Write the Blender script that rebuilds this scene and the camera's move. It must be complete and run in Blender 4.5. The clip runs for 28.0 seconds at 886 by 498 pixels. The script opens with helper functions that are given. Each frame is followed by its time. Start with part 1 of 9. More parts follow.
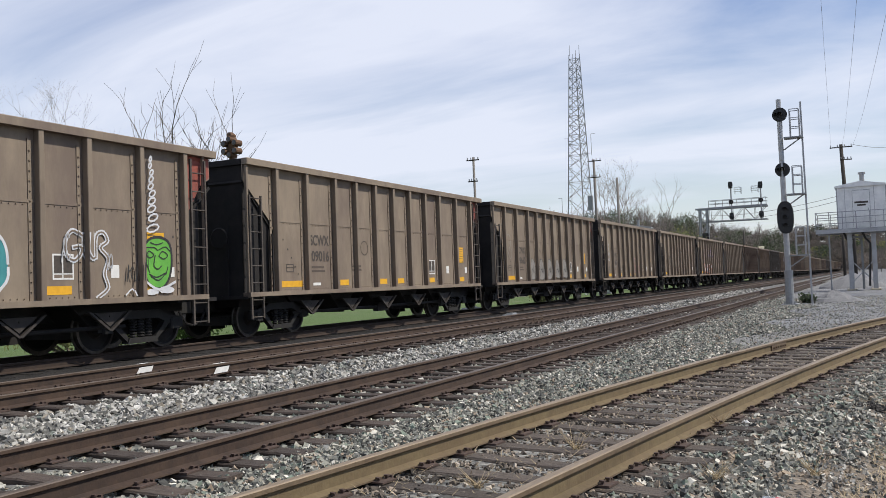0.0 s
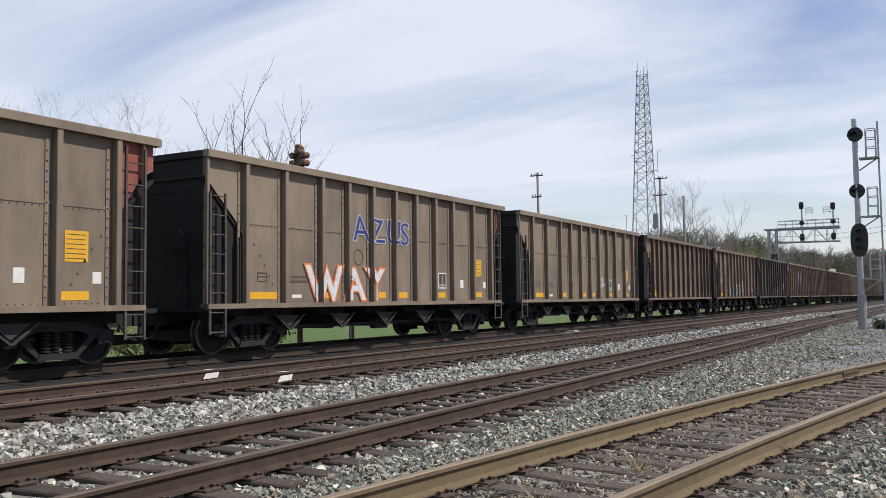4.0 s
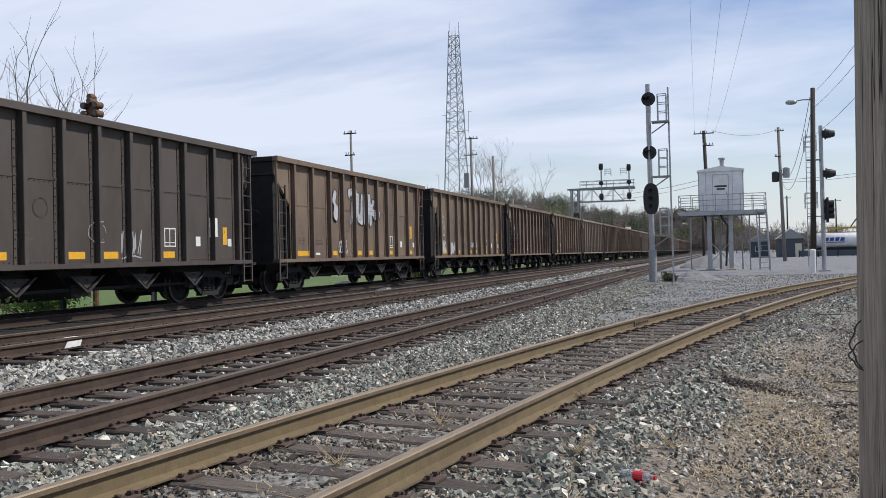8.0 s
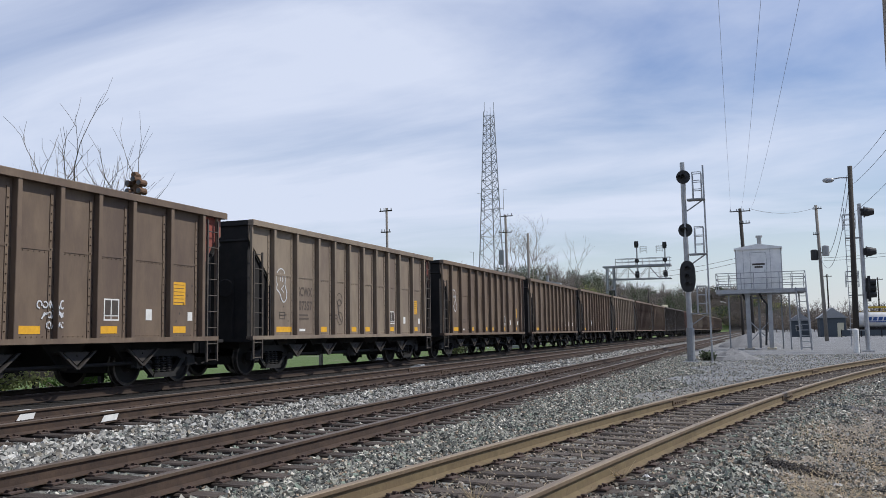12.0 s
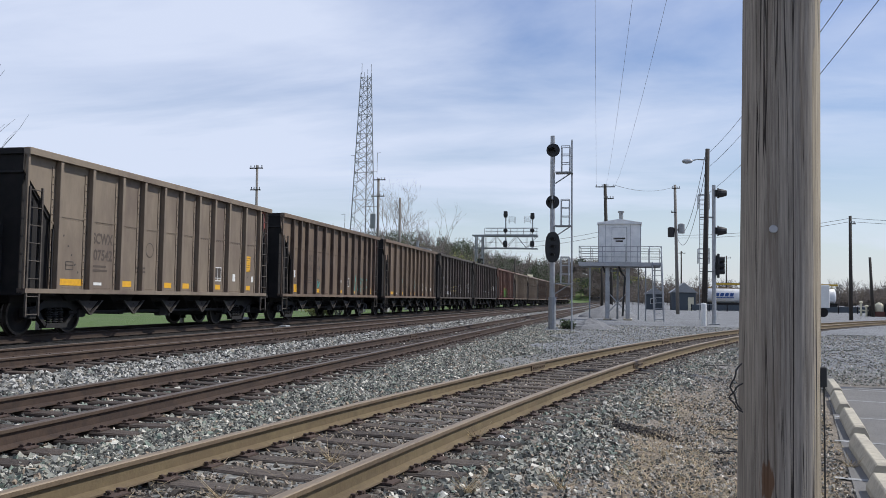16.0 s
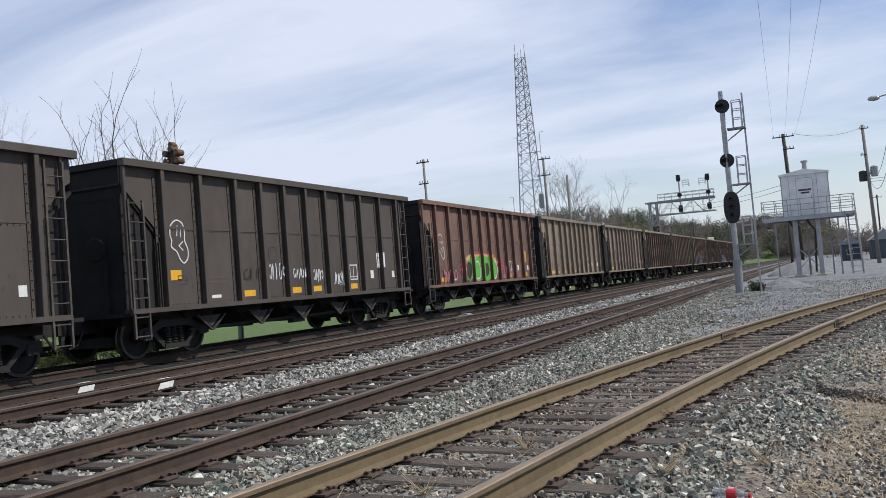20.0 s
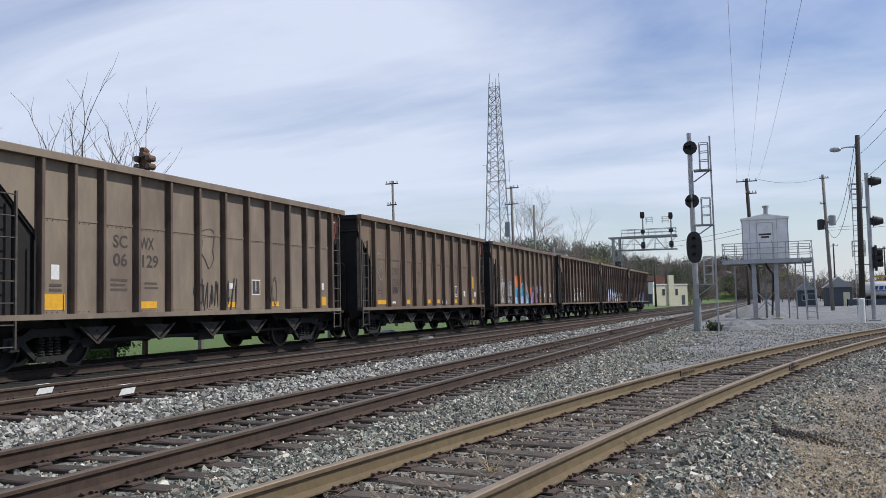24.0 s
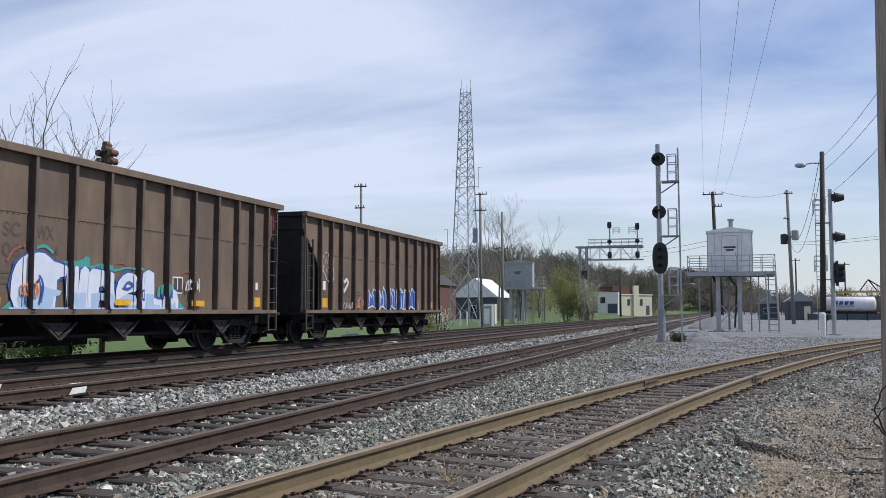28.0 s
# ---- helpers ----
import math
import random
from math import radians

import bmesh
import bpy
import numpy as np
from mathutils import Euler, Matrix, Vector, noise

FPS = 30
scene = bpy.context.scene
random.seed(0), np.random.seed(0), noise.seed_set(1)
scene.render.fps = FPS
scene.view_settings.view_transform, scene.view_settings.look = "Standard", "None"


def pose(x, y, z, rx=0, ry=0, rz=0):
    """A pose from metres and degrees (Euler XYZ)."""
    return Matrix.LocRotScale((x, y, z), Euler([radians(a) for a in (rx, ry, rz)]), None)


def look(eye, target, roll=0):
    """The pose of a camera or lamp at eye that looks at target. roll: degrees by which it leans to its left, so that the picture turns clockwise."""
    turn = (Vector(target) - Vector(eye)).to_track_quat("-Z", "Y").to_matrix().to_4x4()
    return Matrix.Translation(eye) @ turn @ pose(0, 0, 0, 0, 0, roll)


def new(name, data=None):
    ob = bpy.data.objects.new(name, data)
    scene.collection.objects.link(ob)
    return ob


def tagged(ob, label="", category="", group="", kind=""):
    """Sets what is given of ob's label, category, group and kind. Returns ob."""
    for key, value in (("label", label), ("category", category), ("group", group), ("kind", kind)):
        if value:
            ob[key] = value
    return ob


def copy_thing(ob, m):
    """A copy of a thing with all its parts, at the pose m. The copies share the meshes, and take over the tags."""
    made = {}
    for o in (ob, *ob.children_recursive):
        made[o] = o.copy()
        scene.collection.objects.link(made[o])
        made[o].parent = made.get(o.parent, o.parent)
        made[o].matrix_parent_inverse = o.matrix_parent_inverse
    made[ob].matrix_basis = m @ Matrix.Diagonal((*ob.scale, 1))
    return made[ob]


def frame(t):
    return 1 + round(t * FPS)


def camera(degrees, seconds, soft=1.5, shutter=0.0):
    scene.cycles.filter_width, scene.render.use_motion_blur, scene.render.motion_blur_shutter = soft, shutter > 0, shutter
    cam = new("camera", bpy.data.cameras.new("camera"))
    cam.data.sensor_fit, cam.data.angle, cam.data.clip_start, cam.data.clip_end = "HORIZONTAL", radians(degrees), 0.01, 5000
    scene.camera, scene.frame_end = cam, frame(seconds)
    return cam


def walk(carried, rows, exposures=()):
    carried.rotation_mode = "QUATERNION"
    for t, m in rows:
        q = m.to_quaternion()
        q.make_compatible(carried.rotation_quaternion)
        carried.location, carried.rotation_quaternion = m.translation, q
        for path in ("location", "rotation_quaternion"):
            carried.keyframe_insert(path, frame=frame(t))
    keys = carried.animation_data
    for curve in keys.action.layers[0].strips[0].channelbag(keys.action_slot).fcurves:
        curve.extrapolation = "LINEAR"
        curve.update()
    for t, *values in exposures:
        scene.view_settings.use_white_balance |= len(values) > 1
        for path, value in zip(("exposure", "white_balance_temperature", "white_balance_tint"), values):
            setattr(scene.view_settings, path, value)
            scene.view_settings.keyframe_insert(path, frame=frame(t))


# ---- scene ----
cam = camera(53.5, 28.0, soft=0.65)
# seconds, eye x y z, yaw to the left of the tracks, pitch, roll
PATH = [
    (0, -0.054, -0.264, 1.481, 25.84, 2.26, -2.17),
    (0.5, -0.041, -0.284, 1.480, 28.63, 2.39, -1.33),
    (1, -0.042, -0.296, 1.476, 29.65, 2.64, -1.68),
    (1.5, -0.031, -0.313, 1.491, 29.52, 2.65, -1.30),
    (2, -0.043, -0.301, 1.495, 29.56, 2.54, -1.03),
    (2.5, -0.053, -0.298, 1.485, 30.34, 2.52, -1.27),
    (3, -0.061, -0.321, 1.498, 31.14, 2.87, -0.94),
    (3.5, -0.073, -0.297, 1.493, 30.32, 3.17, -0.68),
    (5.5, -0.084, -0.303, 1.471, 28.59, 3.43, -1.16),
    (6, -0.052, -0.280, 1.456, 25.03, 3.94, -2.30),
    (6.5, -0.027, -0.085, 1.469, 23.19, 3.73, -2.49),
    (7, -0.014, 0.087, 1.467, 21.33, 3.92, -2.30),
    (7.5, -0.023, 0.088, 1.450, 19.43, 2.76, -2.32),
    (8, -0.067, -0.018, 1.446, 17.87, 0.43, -1.29),
    (8.5, -0.113, -0.078, 1.430, 18.34, -1.23, 0.01),
    (9, -0.154, -0.008, 1.441, 19.15, 0.58, 0.76),
    (9.5, -0.180, 0.027, 1.458, 19.66, 1.90, 1.24),
    (10, -0.171, 0.041, 1.442, 17.53, 1.36, 1.82),
    (10.5, -0.133, 0.061, 1.442, 14.81, 1.70, 1.38),
    (11, -0.106, 0.039, 1.449, 16.39, 3.17, 0.58),
    (11.5, -0.072, -0.053, 1.445, 19.68, 5.34, -0.39),
    (12, -0.063, -0.057, 1.432, 20.03, 5.49, -0.91),
    (12.5, -0.058, -0.054, 1.423, 18.05, 4.58, -0.45),
    (14.5, -0.045, -0.008, 1.403, 13.55, 3.63, 0.76),
    (15, -0.038, 0.006, 1.395, 12.06, 3.16, 0.71),
    (15.5, -0.039, 0.010, 1.397, 11.54, 3.30, 0.77),
    (16, -0.040, 0.008, 1.397, 11.64, 3.17, 0.94),
    (16.5, -0.036, 0.022, 1.395, 11.60, 2.86, 0.55),
    (17, -0.012, 0.046, 1.394, 10.21, 2.39, 0.20),
    (17.5, -0.035, 0.164, 1.373, 8.85, 1.69, 1.38),
    (18, -0.068, 0.112, 1.394, 7.16, 1.01, 1.81),
    (18.5, -0.097, -0.057, 1.422, 10.30, -0.13, -0.99),
    (19, -0.090, -0.140, 1.436, 12.91, 0.89, -2.62),
    (19.5, -0.064, 0.026, 1.427, 18.10, 2.33, -4.00),
    (20, -0.023, -0.016, 1.452, 22.91, 2.29, -4.63),
    (20.5, -0.014, -0.041, 1.472, 24.86, 2.08, -4.02),
    (22.5, -0.015, -0.160, 1.470, 23.29, 1.64, -1.84),
    (23, -0.021, -0.145, 1.449, 21.27, 1.85, -2.04),
    (23.5, -0.072, -0.107, 1.441, 19.76, 3.09, -1.86),
    (24, -0.089, -0.215, 1.452, 20.41, 3.67, -1.29),
    (24.5, -0.081, -0.068, 1.462, 17.70, 4.64, -1.21),
    (25, -0.069, 0.158, 1.438, 14.56, 4.55, -0.83),
    (25.5, -0.072, 0.299, 1.431, 12.05, 4.43, 1.04),
    (26, -0.083, 0.290, 1.438, 11.64, 4.82, 1.13),
    (26.5, -0.096, 0.161, 1.450, 13.84, 4.77, 1.22),
    (27, -0.094, 0.044, 1.455, 15.75, 4.29, 1.36),
    (27.5, -0.098, 0.016, 1.456, 16.77, 4.24, 0.64),
    (28, -0.126, 0.003, 1.441, 18.30, 3.99, 0.06),
]


def eye_pose(x, y, z, yaw, pitch, roll):
    a, p = radians(yaw), radians(pitch)
    ahead = Vector((-math.sin(a) * math.cos(p), math.cos(a) * math.cos(p), math.sin(p)))
    return look(Vector((x, y, z)), Vector((x, y, z)) + ahead, roll)


walk(cam, [(t, eye_pose(*row)) for t, *row in PATH], [(0, -0.14, 6700, 10), (3, -0.14, 6800, 10), (6, -0.16, 6600, 10), (10, -0.2, 6450, 10), (12, -0.3, 6350, 10), (16, -0.28, 6250, 10), (20, -0.22, 6450, 10), (23, -0.22, 6500, 10), (25, -0.32, 6250, 10), (28, -0.26, 6250, 10)])

# ---- light ----
SUN_AZ, SUN_EL = 70.0, 50.0
world = bpy.data.worlds.new("sky")
scene.world = world
world.use_nodes = True
nt = world.node_tree
nt.nodes.clear()
N = nt.nodes.new


def link(a, b):
    nt.links.new(a, b)


sky = N("ShaderNodeTexSky")
sky.sky_type, sky.sun_disc = "NISHITA", False
sky.sun_elevation, sky.sun_rotation = radians(SUN_EL), radians(SUN_AZ)
sky.air_density, sky.dust_density, sky.ozone_density = 1.3, 0.6, 4.0
tc = N("ShaderNodeTexCoord")
sep = N("ShaderNodeSeparateXYZ")
link(tc.outputs["Generated"], sep.inputs[0])
up = N("ShaderNodeMath"); up.operation = "ADD"; up.inputs[1].default_value = 0.22
link(sep.outputs[2], up.inputs[0])
dv = N("ShaderNodeVectorMath"); dv.operation = "DIVIDE"
cmb = N("ShaderNodeCombineXYZ")
for i in range(3):
    link(up.outputs[0], cmb.inputs[i])
link(tc.outputs["Generated"], dv.inputs[0]); link(cmb.outputs[0], dv.inputs[1])
mp = N("ShaderNodeMapping")
mp.inputs["Rotation"].default_value = (0, 0, radians(12))
mp.inputs["Scale"].default_value = (0.5, 1.0, 0.3)
mp.inputs["Location"].default_value = (0.35, 1.9, 0)
link(dv.outputs[0], mp.inputs[0])
cn = N("ShaderNodeTexNoise"); cn.inputs["Scale"].default_value = 1.5; cn.inputs["Detail"].default_value = 7; cn.inputs["Roughness"].default_value = 0.55; cn.inputs["Distortion"].default_value = 0.5
link(mp.outputs[0], cn.inputs["Vector"])
cr = N("ShaderNodeValToRGB")
cr.color_ramp.elements[0].position, cr.color_ramp.elements[1].position = 0.33, 0.68
cr.color_ramp.elements[0].color, cr.color_ramp.elements[1].color = (0.16, 0.16, 0.16, 1), (0.9, 0.9, 0.9, 1)
lean = N("ShaderNodeMath"); lean.operation = "MULTIPLY_ADD"; lean.inputs[1].default_value = -0.26
link(sep.outputs[0], lean.inputs[0]); link(cn.outputs[0], lean.inputs[2])
link(lean.outputs[0], cr.inputs[0])
# thin white haze towards the horizon
hz = N("ShaderNodeMapRange"); hz.inputs["From Min"].default_value = 0.0; hz.inputs["From Max"].default_value = 0.34; hz.inputs["To Min"].default_value = 0.66; hz.inputs["To Max"].default_value = 0.0
link(sep.outputs[2], hz.inputs[0])
mx0 = N("ShaderNodeMath"); mx0.operation = "MAXIMUM"
link(cr.outputs[0], mx0.inputs[0]); link(hz.outputs[0], mx0.inputs[1])
deep = N("ShaderNodeHueSaturation"); deep.inputs["Hue"].default_value = 0.517; deep.inputs["Saturation"].default_value = 1.27; deep.inputs["Value"].default_value = 1.15
link(sky.outputs[0], deep.inputs["Color"])
mix = N("ShaderNodeMixRGB")
mix.inputs[2].default_value = (8.25, 8.85, 10.4, 1)
link(mx0.outputs[0], mix.inputs[0]); link(deep.outputs[0], mix.inputs[1])
bg = N("ShaderNodeBackground"); bg.inputs["Strength"].default_value = 0.109
link(mix.outputs[0], bg.inputs[0])
wo = N("ShaderNodeOutputWorld"); link(bg.outputs[0], wo.inputs[0])

sun_dir = Vector((math.sin(radians(SUN_AZ)) * math.cos(radians(SUN_EL)), math.cos(radians(SUN_AZ)) * math.cos(radians(SUN_EL)), math.sin(radians(SUN_EL))))
sun = new("sun", bpy.data.lights.new("sun", "SUN"))
sun.data.energy, sun.data.angle, sun.data.color = 4.6, radians(0.6), (1.0, 0.95, 0.87)
sun.matrix_world = look(sun_dir * 100, (0, 0, 0))


# ---- materials ----
def mat(name, c1, c2=None, scale=6.0, rough=0.8, metal=0.0, bump=0.0, bscale=None, stretch=(1, 1, 1), vary=0.0, grime=None, gscale=1.2, island=0.0, detail=5, gpos=(0.45, 0.75), thin=0.0):
    """Colour c1 to c2 by fine noise, grime colour by coarse noise, relief, and a random lightness from object to object."""
    m = bpy.data.materials.new(name)
    m.use_nodes = True
    t = m.node_tree
    n, l = t.nodes.new, t.links.new
    b = t.nodes["Principled BSDF"]
    b.inputs["Roughness"].default_value, b.inputs["Metallic"].default_value = rough, metal
    c2 = c2 or tuple(v * 0.8 for v in c1)
    co = n("ShaderNodeTexCoord")
    mpn = n("ShaderNodeMapping"); mpn.inputs["Scale"].default_value = stretch
    l(co.outputs["Object"], mpn.inputs[0])
    nz = n("ShaderNodeTexNoise"); nz.inputs["Scale"].default_value = scale; nz.inputs["Detail"].default_value = detail; nz.inputs["Roughness"].default_value = 0.65
    l(mpn.outputs[0], nz.inputs["Vector"])
    ramp = n("ShaderNodeValToRGB")
    ramp.color_ramp.elements[0].position, ramp.color_ramp.elements[1].position = 0.32, 0.68
    ramp.color_ramp.elements[0].color, ramp.color_ramp.elements[1].color = (*c1, 1), (*c2, 1)
    l(nz.outputs[0], ramp.inputs[0])
    col = ramp.outputs[0]
    if grime:
        g = n("ShaderNodeTexNoise"); g.inputs["Scale"].default_value = gscale; g.inputs["Detail"].default_value = 6; g.inputs["Roughness"].default_value = 0.7
        l(mpn.outputs[0], g.inputs["Vector"])
        gr = n("ShaderNodeValToRGB")
        gr.color_ramp.elements[0].position, gr.color_ramp.elements[1].position = gpos
        l(g.outputs[0], gr.inputs[0])
        mm = n("ShaderNodeMixRGB"); mm.inputs[2].default_value = (*grime, 1)
        l(gr.outputs[0], mm.inputs[0]); l(col, mm.inputs[1])
        col = mm.outputs[0]
    if vary or island:
        if island:
            oi = n("ShaderNodeNewGeometry"); src = oi.outputs["Random Per Island"]
        else:
            oi = n("ShaderNodeObjectInfo"); src = oi.outputs["Random"]
        a = vary or island
        mr = n("ShaderNodeMapRange"); mr.inputs["To Min"].default_value, mr.inputs["To Max"].default_value = 1 - a, 1 + a
        l(src, mr.inputs[0])
        hs = n("ShaderNodeHueSaturation")
        l(mr.outputs[0], hs.inputs["Value"]); l(col, hs.inputs["Color"])
        col = hs.outputs[0]
    l(col, b.inputs["Base Color"])
    if thin:
        tl, ms = n("ShaderNodeBsdfTranslucent"), n("ShaderNodeMixShader")
        ms.inputs[0].default_value = thin
        l(col, tl.inputs["Color"]); l(b.outputs[0], ms.inputs[1]); l(tl.outputs[0], ms.inputs[2])
        l(ms.outputs[0], t.nodes["Material Output"].inputs["Surface"])
    if bump:
        bz = n("ShaderNodeTexNoise"); bz.inputs["Scale"].default_value = bscale or scale * 3; bz.inputs["Detail"].default_value = 4
        l(mpn.outputs[0], bz.inputs["Vector"])
        bp = n("ShaderNodeBump"); bp.inputs["Strength"].default_value = bump; bp.inputs["Distance"].default_value = 0.02
        l(bz.outputs[0], bp.inputs["Height"]); l(bp.outputs[0], b.inputs["Normal"])
    return m


CAR_TAN = mat("weathered_tan_paint", (0.244, 0.194, 0.140), (0.193, 0.153, 0.110), 3, 0.75, 0, 0.05, 30, (1, 1, 0.35), grime=(0.146, 0.110, 0.085), gscale=0.9, gpos=(0.42, 0.66), vary=0.06)
CAR_BROWN = mat("weathered_brown_paint", (0.180, 0.130, 0.088), (0.134, 0.095, 0.065), 3, 0.75, 0, 0.05, 30, (1, 1, 0.35), grime=(0.104, 0.073, 0.055), gscale=0.9, gpos=(0.42, 0.66), vary=0.06)
CAR_DARK = mat("dark_brown_paint", (0.064, 0.051, 0.040), (0.048, 0.038, 0.030), 3, 0.7, 0, 0.05, 30, (1, 1, 0.35), grime=(0.075, 0.062, 0.053), gscale=0.9, gpos=(0.42, 0.66), vary=0.06)
CAR_RUST = mat("reddish_brown_paint", (0.199, 0.112, 0.080), (0.146, 0.080, 0.059), 3, 0.75, 0, 0.05, 30, (1, 1, 0.35), grime=(0.088, 0.056, 0.044), gscale=0.9, gpos=(0.42, 0.66))
POST_RUST = mat("rusty_side_post", (0.115, 0.078, 0.056), (0.07, 0.049, 0.038), 5, 0.8, 0, 0.1, 30, (1, 1, 0.35), grime=(0.16, 0.125, 0.095), gscale=2)
CAR_RED = mat("faded_red_paint", (0.32, 0.075, 0.05), (0.24, 0.06, 0.045), 4, 0.7, grime=(0.12, 0.06, 0.05))
# near-black steel; on the hopper cars its depth also stands for shade
BLACK = mat("near_black_steel", (0.011, 0.010, 0.010), (0.016, 0.014, 0.013), 5, 0.92, grime=(0.024, 0.02, 0.018), gscale=2.0)
RIM = mat("worn_wheel_tread", (0.12, 0.105, 0.095), (0.05, 0.045, 0.04), 8, 0.45, 0.7)
# truck and coupler steel, darkened for the shade below the car bodies
UNDER_SHADE = mat("shaded_underframe_steel", (0.019, 0.017, 0.015), (0.01, 0.0092, 0.0085), 6, 0.8)
LADDER = mat("dusty_ladder_steel", (0.075, 0.062, 0.05), (0.04, 0.033, 0.028), 9, 0.8, grime=(0.12, 0.1, 0.08), gscale=3)
LIP = mat("worn_chute_steel", (0.05, 0.042, 0.036), (0.03, 0.026, 0.023), 6, 0.8)
RAIL_DARK = mat("dark_brown_rail", (0.044, 0.027, 0.018), (0.026, 0.017, 0.012), 9, 0.85, 0.0)
RAIL_TOP_DARK = mat("dark_brown_rail_head", (0.07, 0.046, 0.032), (0.045, 0.03, 0.021), 12, 0.6, 0.2, stretch=(4, 0.3, 1))
TIE_BLACK = mat("near_black_tie", (0.02, 0.017, 0.015), (0.012, 0.011, 0.010), 5, 0.95, 0, 0.5, 12, (1, 14, 6), vary=0.2)
YELLOW = mat("yellow_reflector_sheet", (0.75, 0.40, 0.02), (0.62, 0.32, 0.02), 10, 0.5)
WHITE = mat("white_paint", (0.75, 0.74, 0.7), (0.6, 0.6, 0.57), 9, 0.6)
STENCIL = mat("black_stencil_paint", (0.045, 0.038, 0.032), (0.075, 0.06, 0.048), 14, 0.7)
FADED = mat("faded_stencil_paint", (0.078, 0.06, 0.047), (0.095, 0.073, 0.057), 14, 0.8)
RAIL_BROWN = mat("rusty_brown_rail", (0.082, 0.05, 0.031), (0.05, 0.031, 0.021), 9, 0.8, 0.1, 0.2, 40, grime=(0.095, 0.068, 0.044), gscale=2)
RAIL_TAN = mat("ochre_rusty_rail", (0.18, 0.13, 0.078), (0.12, 0.086, 0.053), 9, 0.75, 0.1, 0.2, 40, grime=(0.11, 0.072, 0.045), gscale=2.5)
# rust made darker on web and foot, for the shade under the rail head
RAIL_WEB_SHADE = mat("shaded_rusty_rail_web", (0.052, 0.031, 0.021), (0.032, 0.021, 0.015), 9, 0.9, 0.0, 0.2, 40, grime=(0.08, 0.05, 0.032), gscale=2)
RAIL_WEB_TAN = mat("ochre_rail_web", (0.17, 0.128, 0.066), (0.12, 0.088, 0.046), 9, 0.9, 0.0, 0.2, 40, grime=(0.13, 0.09, 0.05), gscale=2)
RAIL_TOP = mat("rail_head", (0.13, 0.1, 0.077), (0.09, 0.068, 0.053), 12, 0.5, 0.35, stretch=(4, 0.3, 1))
RAIL_TOP_TAN = mat("dull_rail_head", (0.27, 0.21, 0.14), (0.2, 0.15, 0.1), 12, 0.55, 0.3, stretch=(4, 0.3, 1))
TIE = mat("creosoted_tie", (0.075, 0.054, 0.041), (0.035, 0.026, 0.021), 5, 0.9, 0, 0.6, 12, (1, 14, 6), vary=0.3, grime=(0.1, 0.08, 0.063), gscale=3)
TIE_GREY = mat("weathered_grey_tie", (0.13, 0.105, 0.083), (0.05, 0.04, 0.032), 4, 0.95, 0, 0.7, 10, (1, 14, 6), vary=0.3, grime=(0.045, 0.038, 0.034), gscale=2.5)
PLATE = mat("rusty_tie_plate", (0.095, 0.06, 0.044), (0.055, 0.037, 0.03), 20, 0.85)


def stone_mat(name, stops, rough=0.92):
    """Every stone its own shade out of a range of shades, mottled."""
    m = bpy.data.materials.new(name)
    m.use_nodes = True
    t = m.node_tree
    n, l = t.nodes.new, t.links.new
    b = t.nodes["Principled BSDF"]
    b.inputs["Roughness"].default_value = rough
    g = n("ShaderNodeNewGeometry")
    r = n("ShaderNodeValToRGB")
    r.color_ramp.interpolation = "CONSTANT"
    while len(r.color_ramp.elements) < len(stops):
        r.color_ramp.elements.new(0.5)
    for e, (pos, c) in zip(r.color_ramp.elements, stops):
        e.position, e.color = pos, (*c, 1)
    l(g.outputs["Random Per Island"], r.inputs[0])
    co = n("ShaderNodeTexCoord")
    z = n("ShaderNodeTexNoise"); z.inputs["Scale"].default_value = 40; z.inputs["Detail"].default_value = 3
    l(co.outputs["Object"], z.inputs["Vector"])
    k = n("ShaderNodeMapRange"); k.inputs["To Min"].default_value, k.inputs["To Max"].default_value = 0.55, 1.45
    l(z.outputs[0], k.inputs[0])
    h = n("ShaderNodeHueSaturation"); l(k.outputs[0], h.inputs["Value"]); l(r.outputs[0], h.inputs["Color"])
    l(h.outputs[0], b.inputs["Base Color"])
    return m


STONE_C = stone_mat("coal_dusted_stone", [(0, (0.02, 0.018, 0.016)), (0.4, (0.04, 0.034, 0.03)), (0.75, (0.07, 0.058, 0.048)), (0.95, (0.13, 0.11, 0.095))])
STONE_L = stone_mat("pale_ballast_stone", [(0, (0.078, 0.076, 0.067)), (0.14, (0.144, 0.141, 0.126)), (0.36, (0.282, 0.273, 0.244)), (0.58, (0.380, 0.369, 0.329)), (0.76, (0.263, 0.234, 0.185)), (0.82, (0.176, 0.193, 0.166)), (0.87, (0.536, 0.522, 0.473))])
STONE_M = stone_mat("grey_ballast_stone", [(0, (0.067, 0.067, 0.059)), (0.18, (0.125, 0.127, 0.110)), (0.4, (0.252, 0.253, 0.211)), (0.62, (0.347, 0.334, 0.276)), (0.76, (0.299, 0.238, 0.172)), (0.84, (0.179, 0.216, 0.172)), (0.92, (0.598, 0.570, 0.484))])
STONE_S = stone_mat("shoulder_stone", [(0, (0.066, 0.064, 0.056)), (0.18, (0.127, 0.127, 0.115)), (0.4, (0.268, 0.263, 0.234)), (0.58, (0.268, 0.214, 0.156)), (0.72, (0.361, 0.296, 0.216)), (0.84, (0.388, 0.374, 0.331)), (0.94, (0.616, 0.567, 0.480))])
STONE_D = stone_mat("brown_ballast_stone", [(0, (0.052, 0.045, 0.037)), (0.25, (0.103, 0.086, 0.068)), (0.5, (0.200, 0.168, 0.131)), (0.75, (0.284, 0.234, 0.179)), (0.93, (0.516, 0.455, 0.371))])
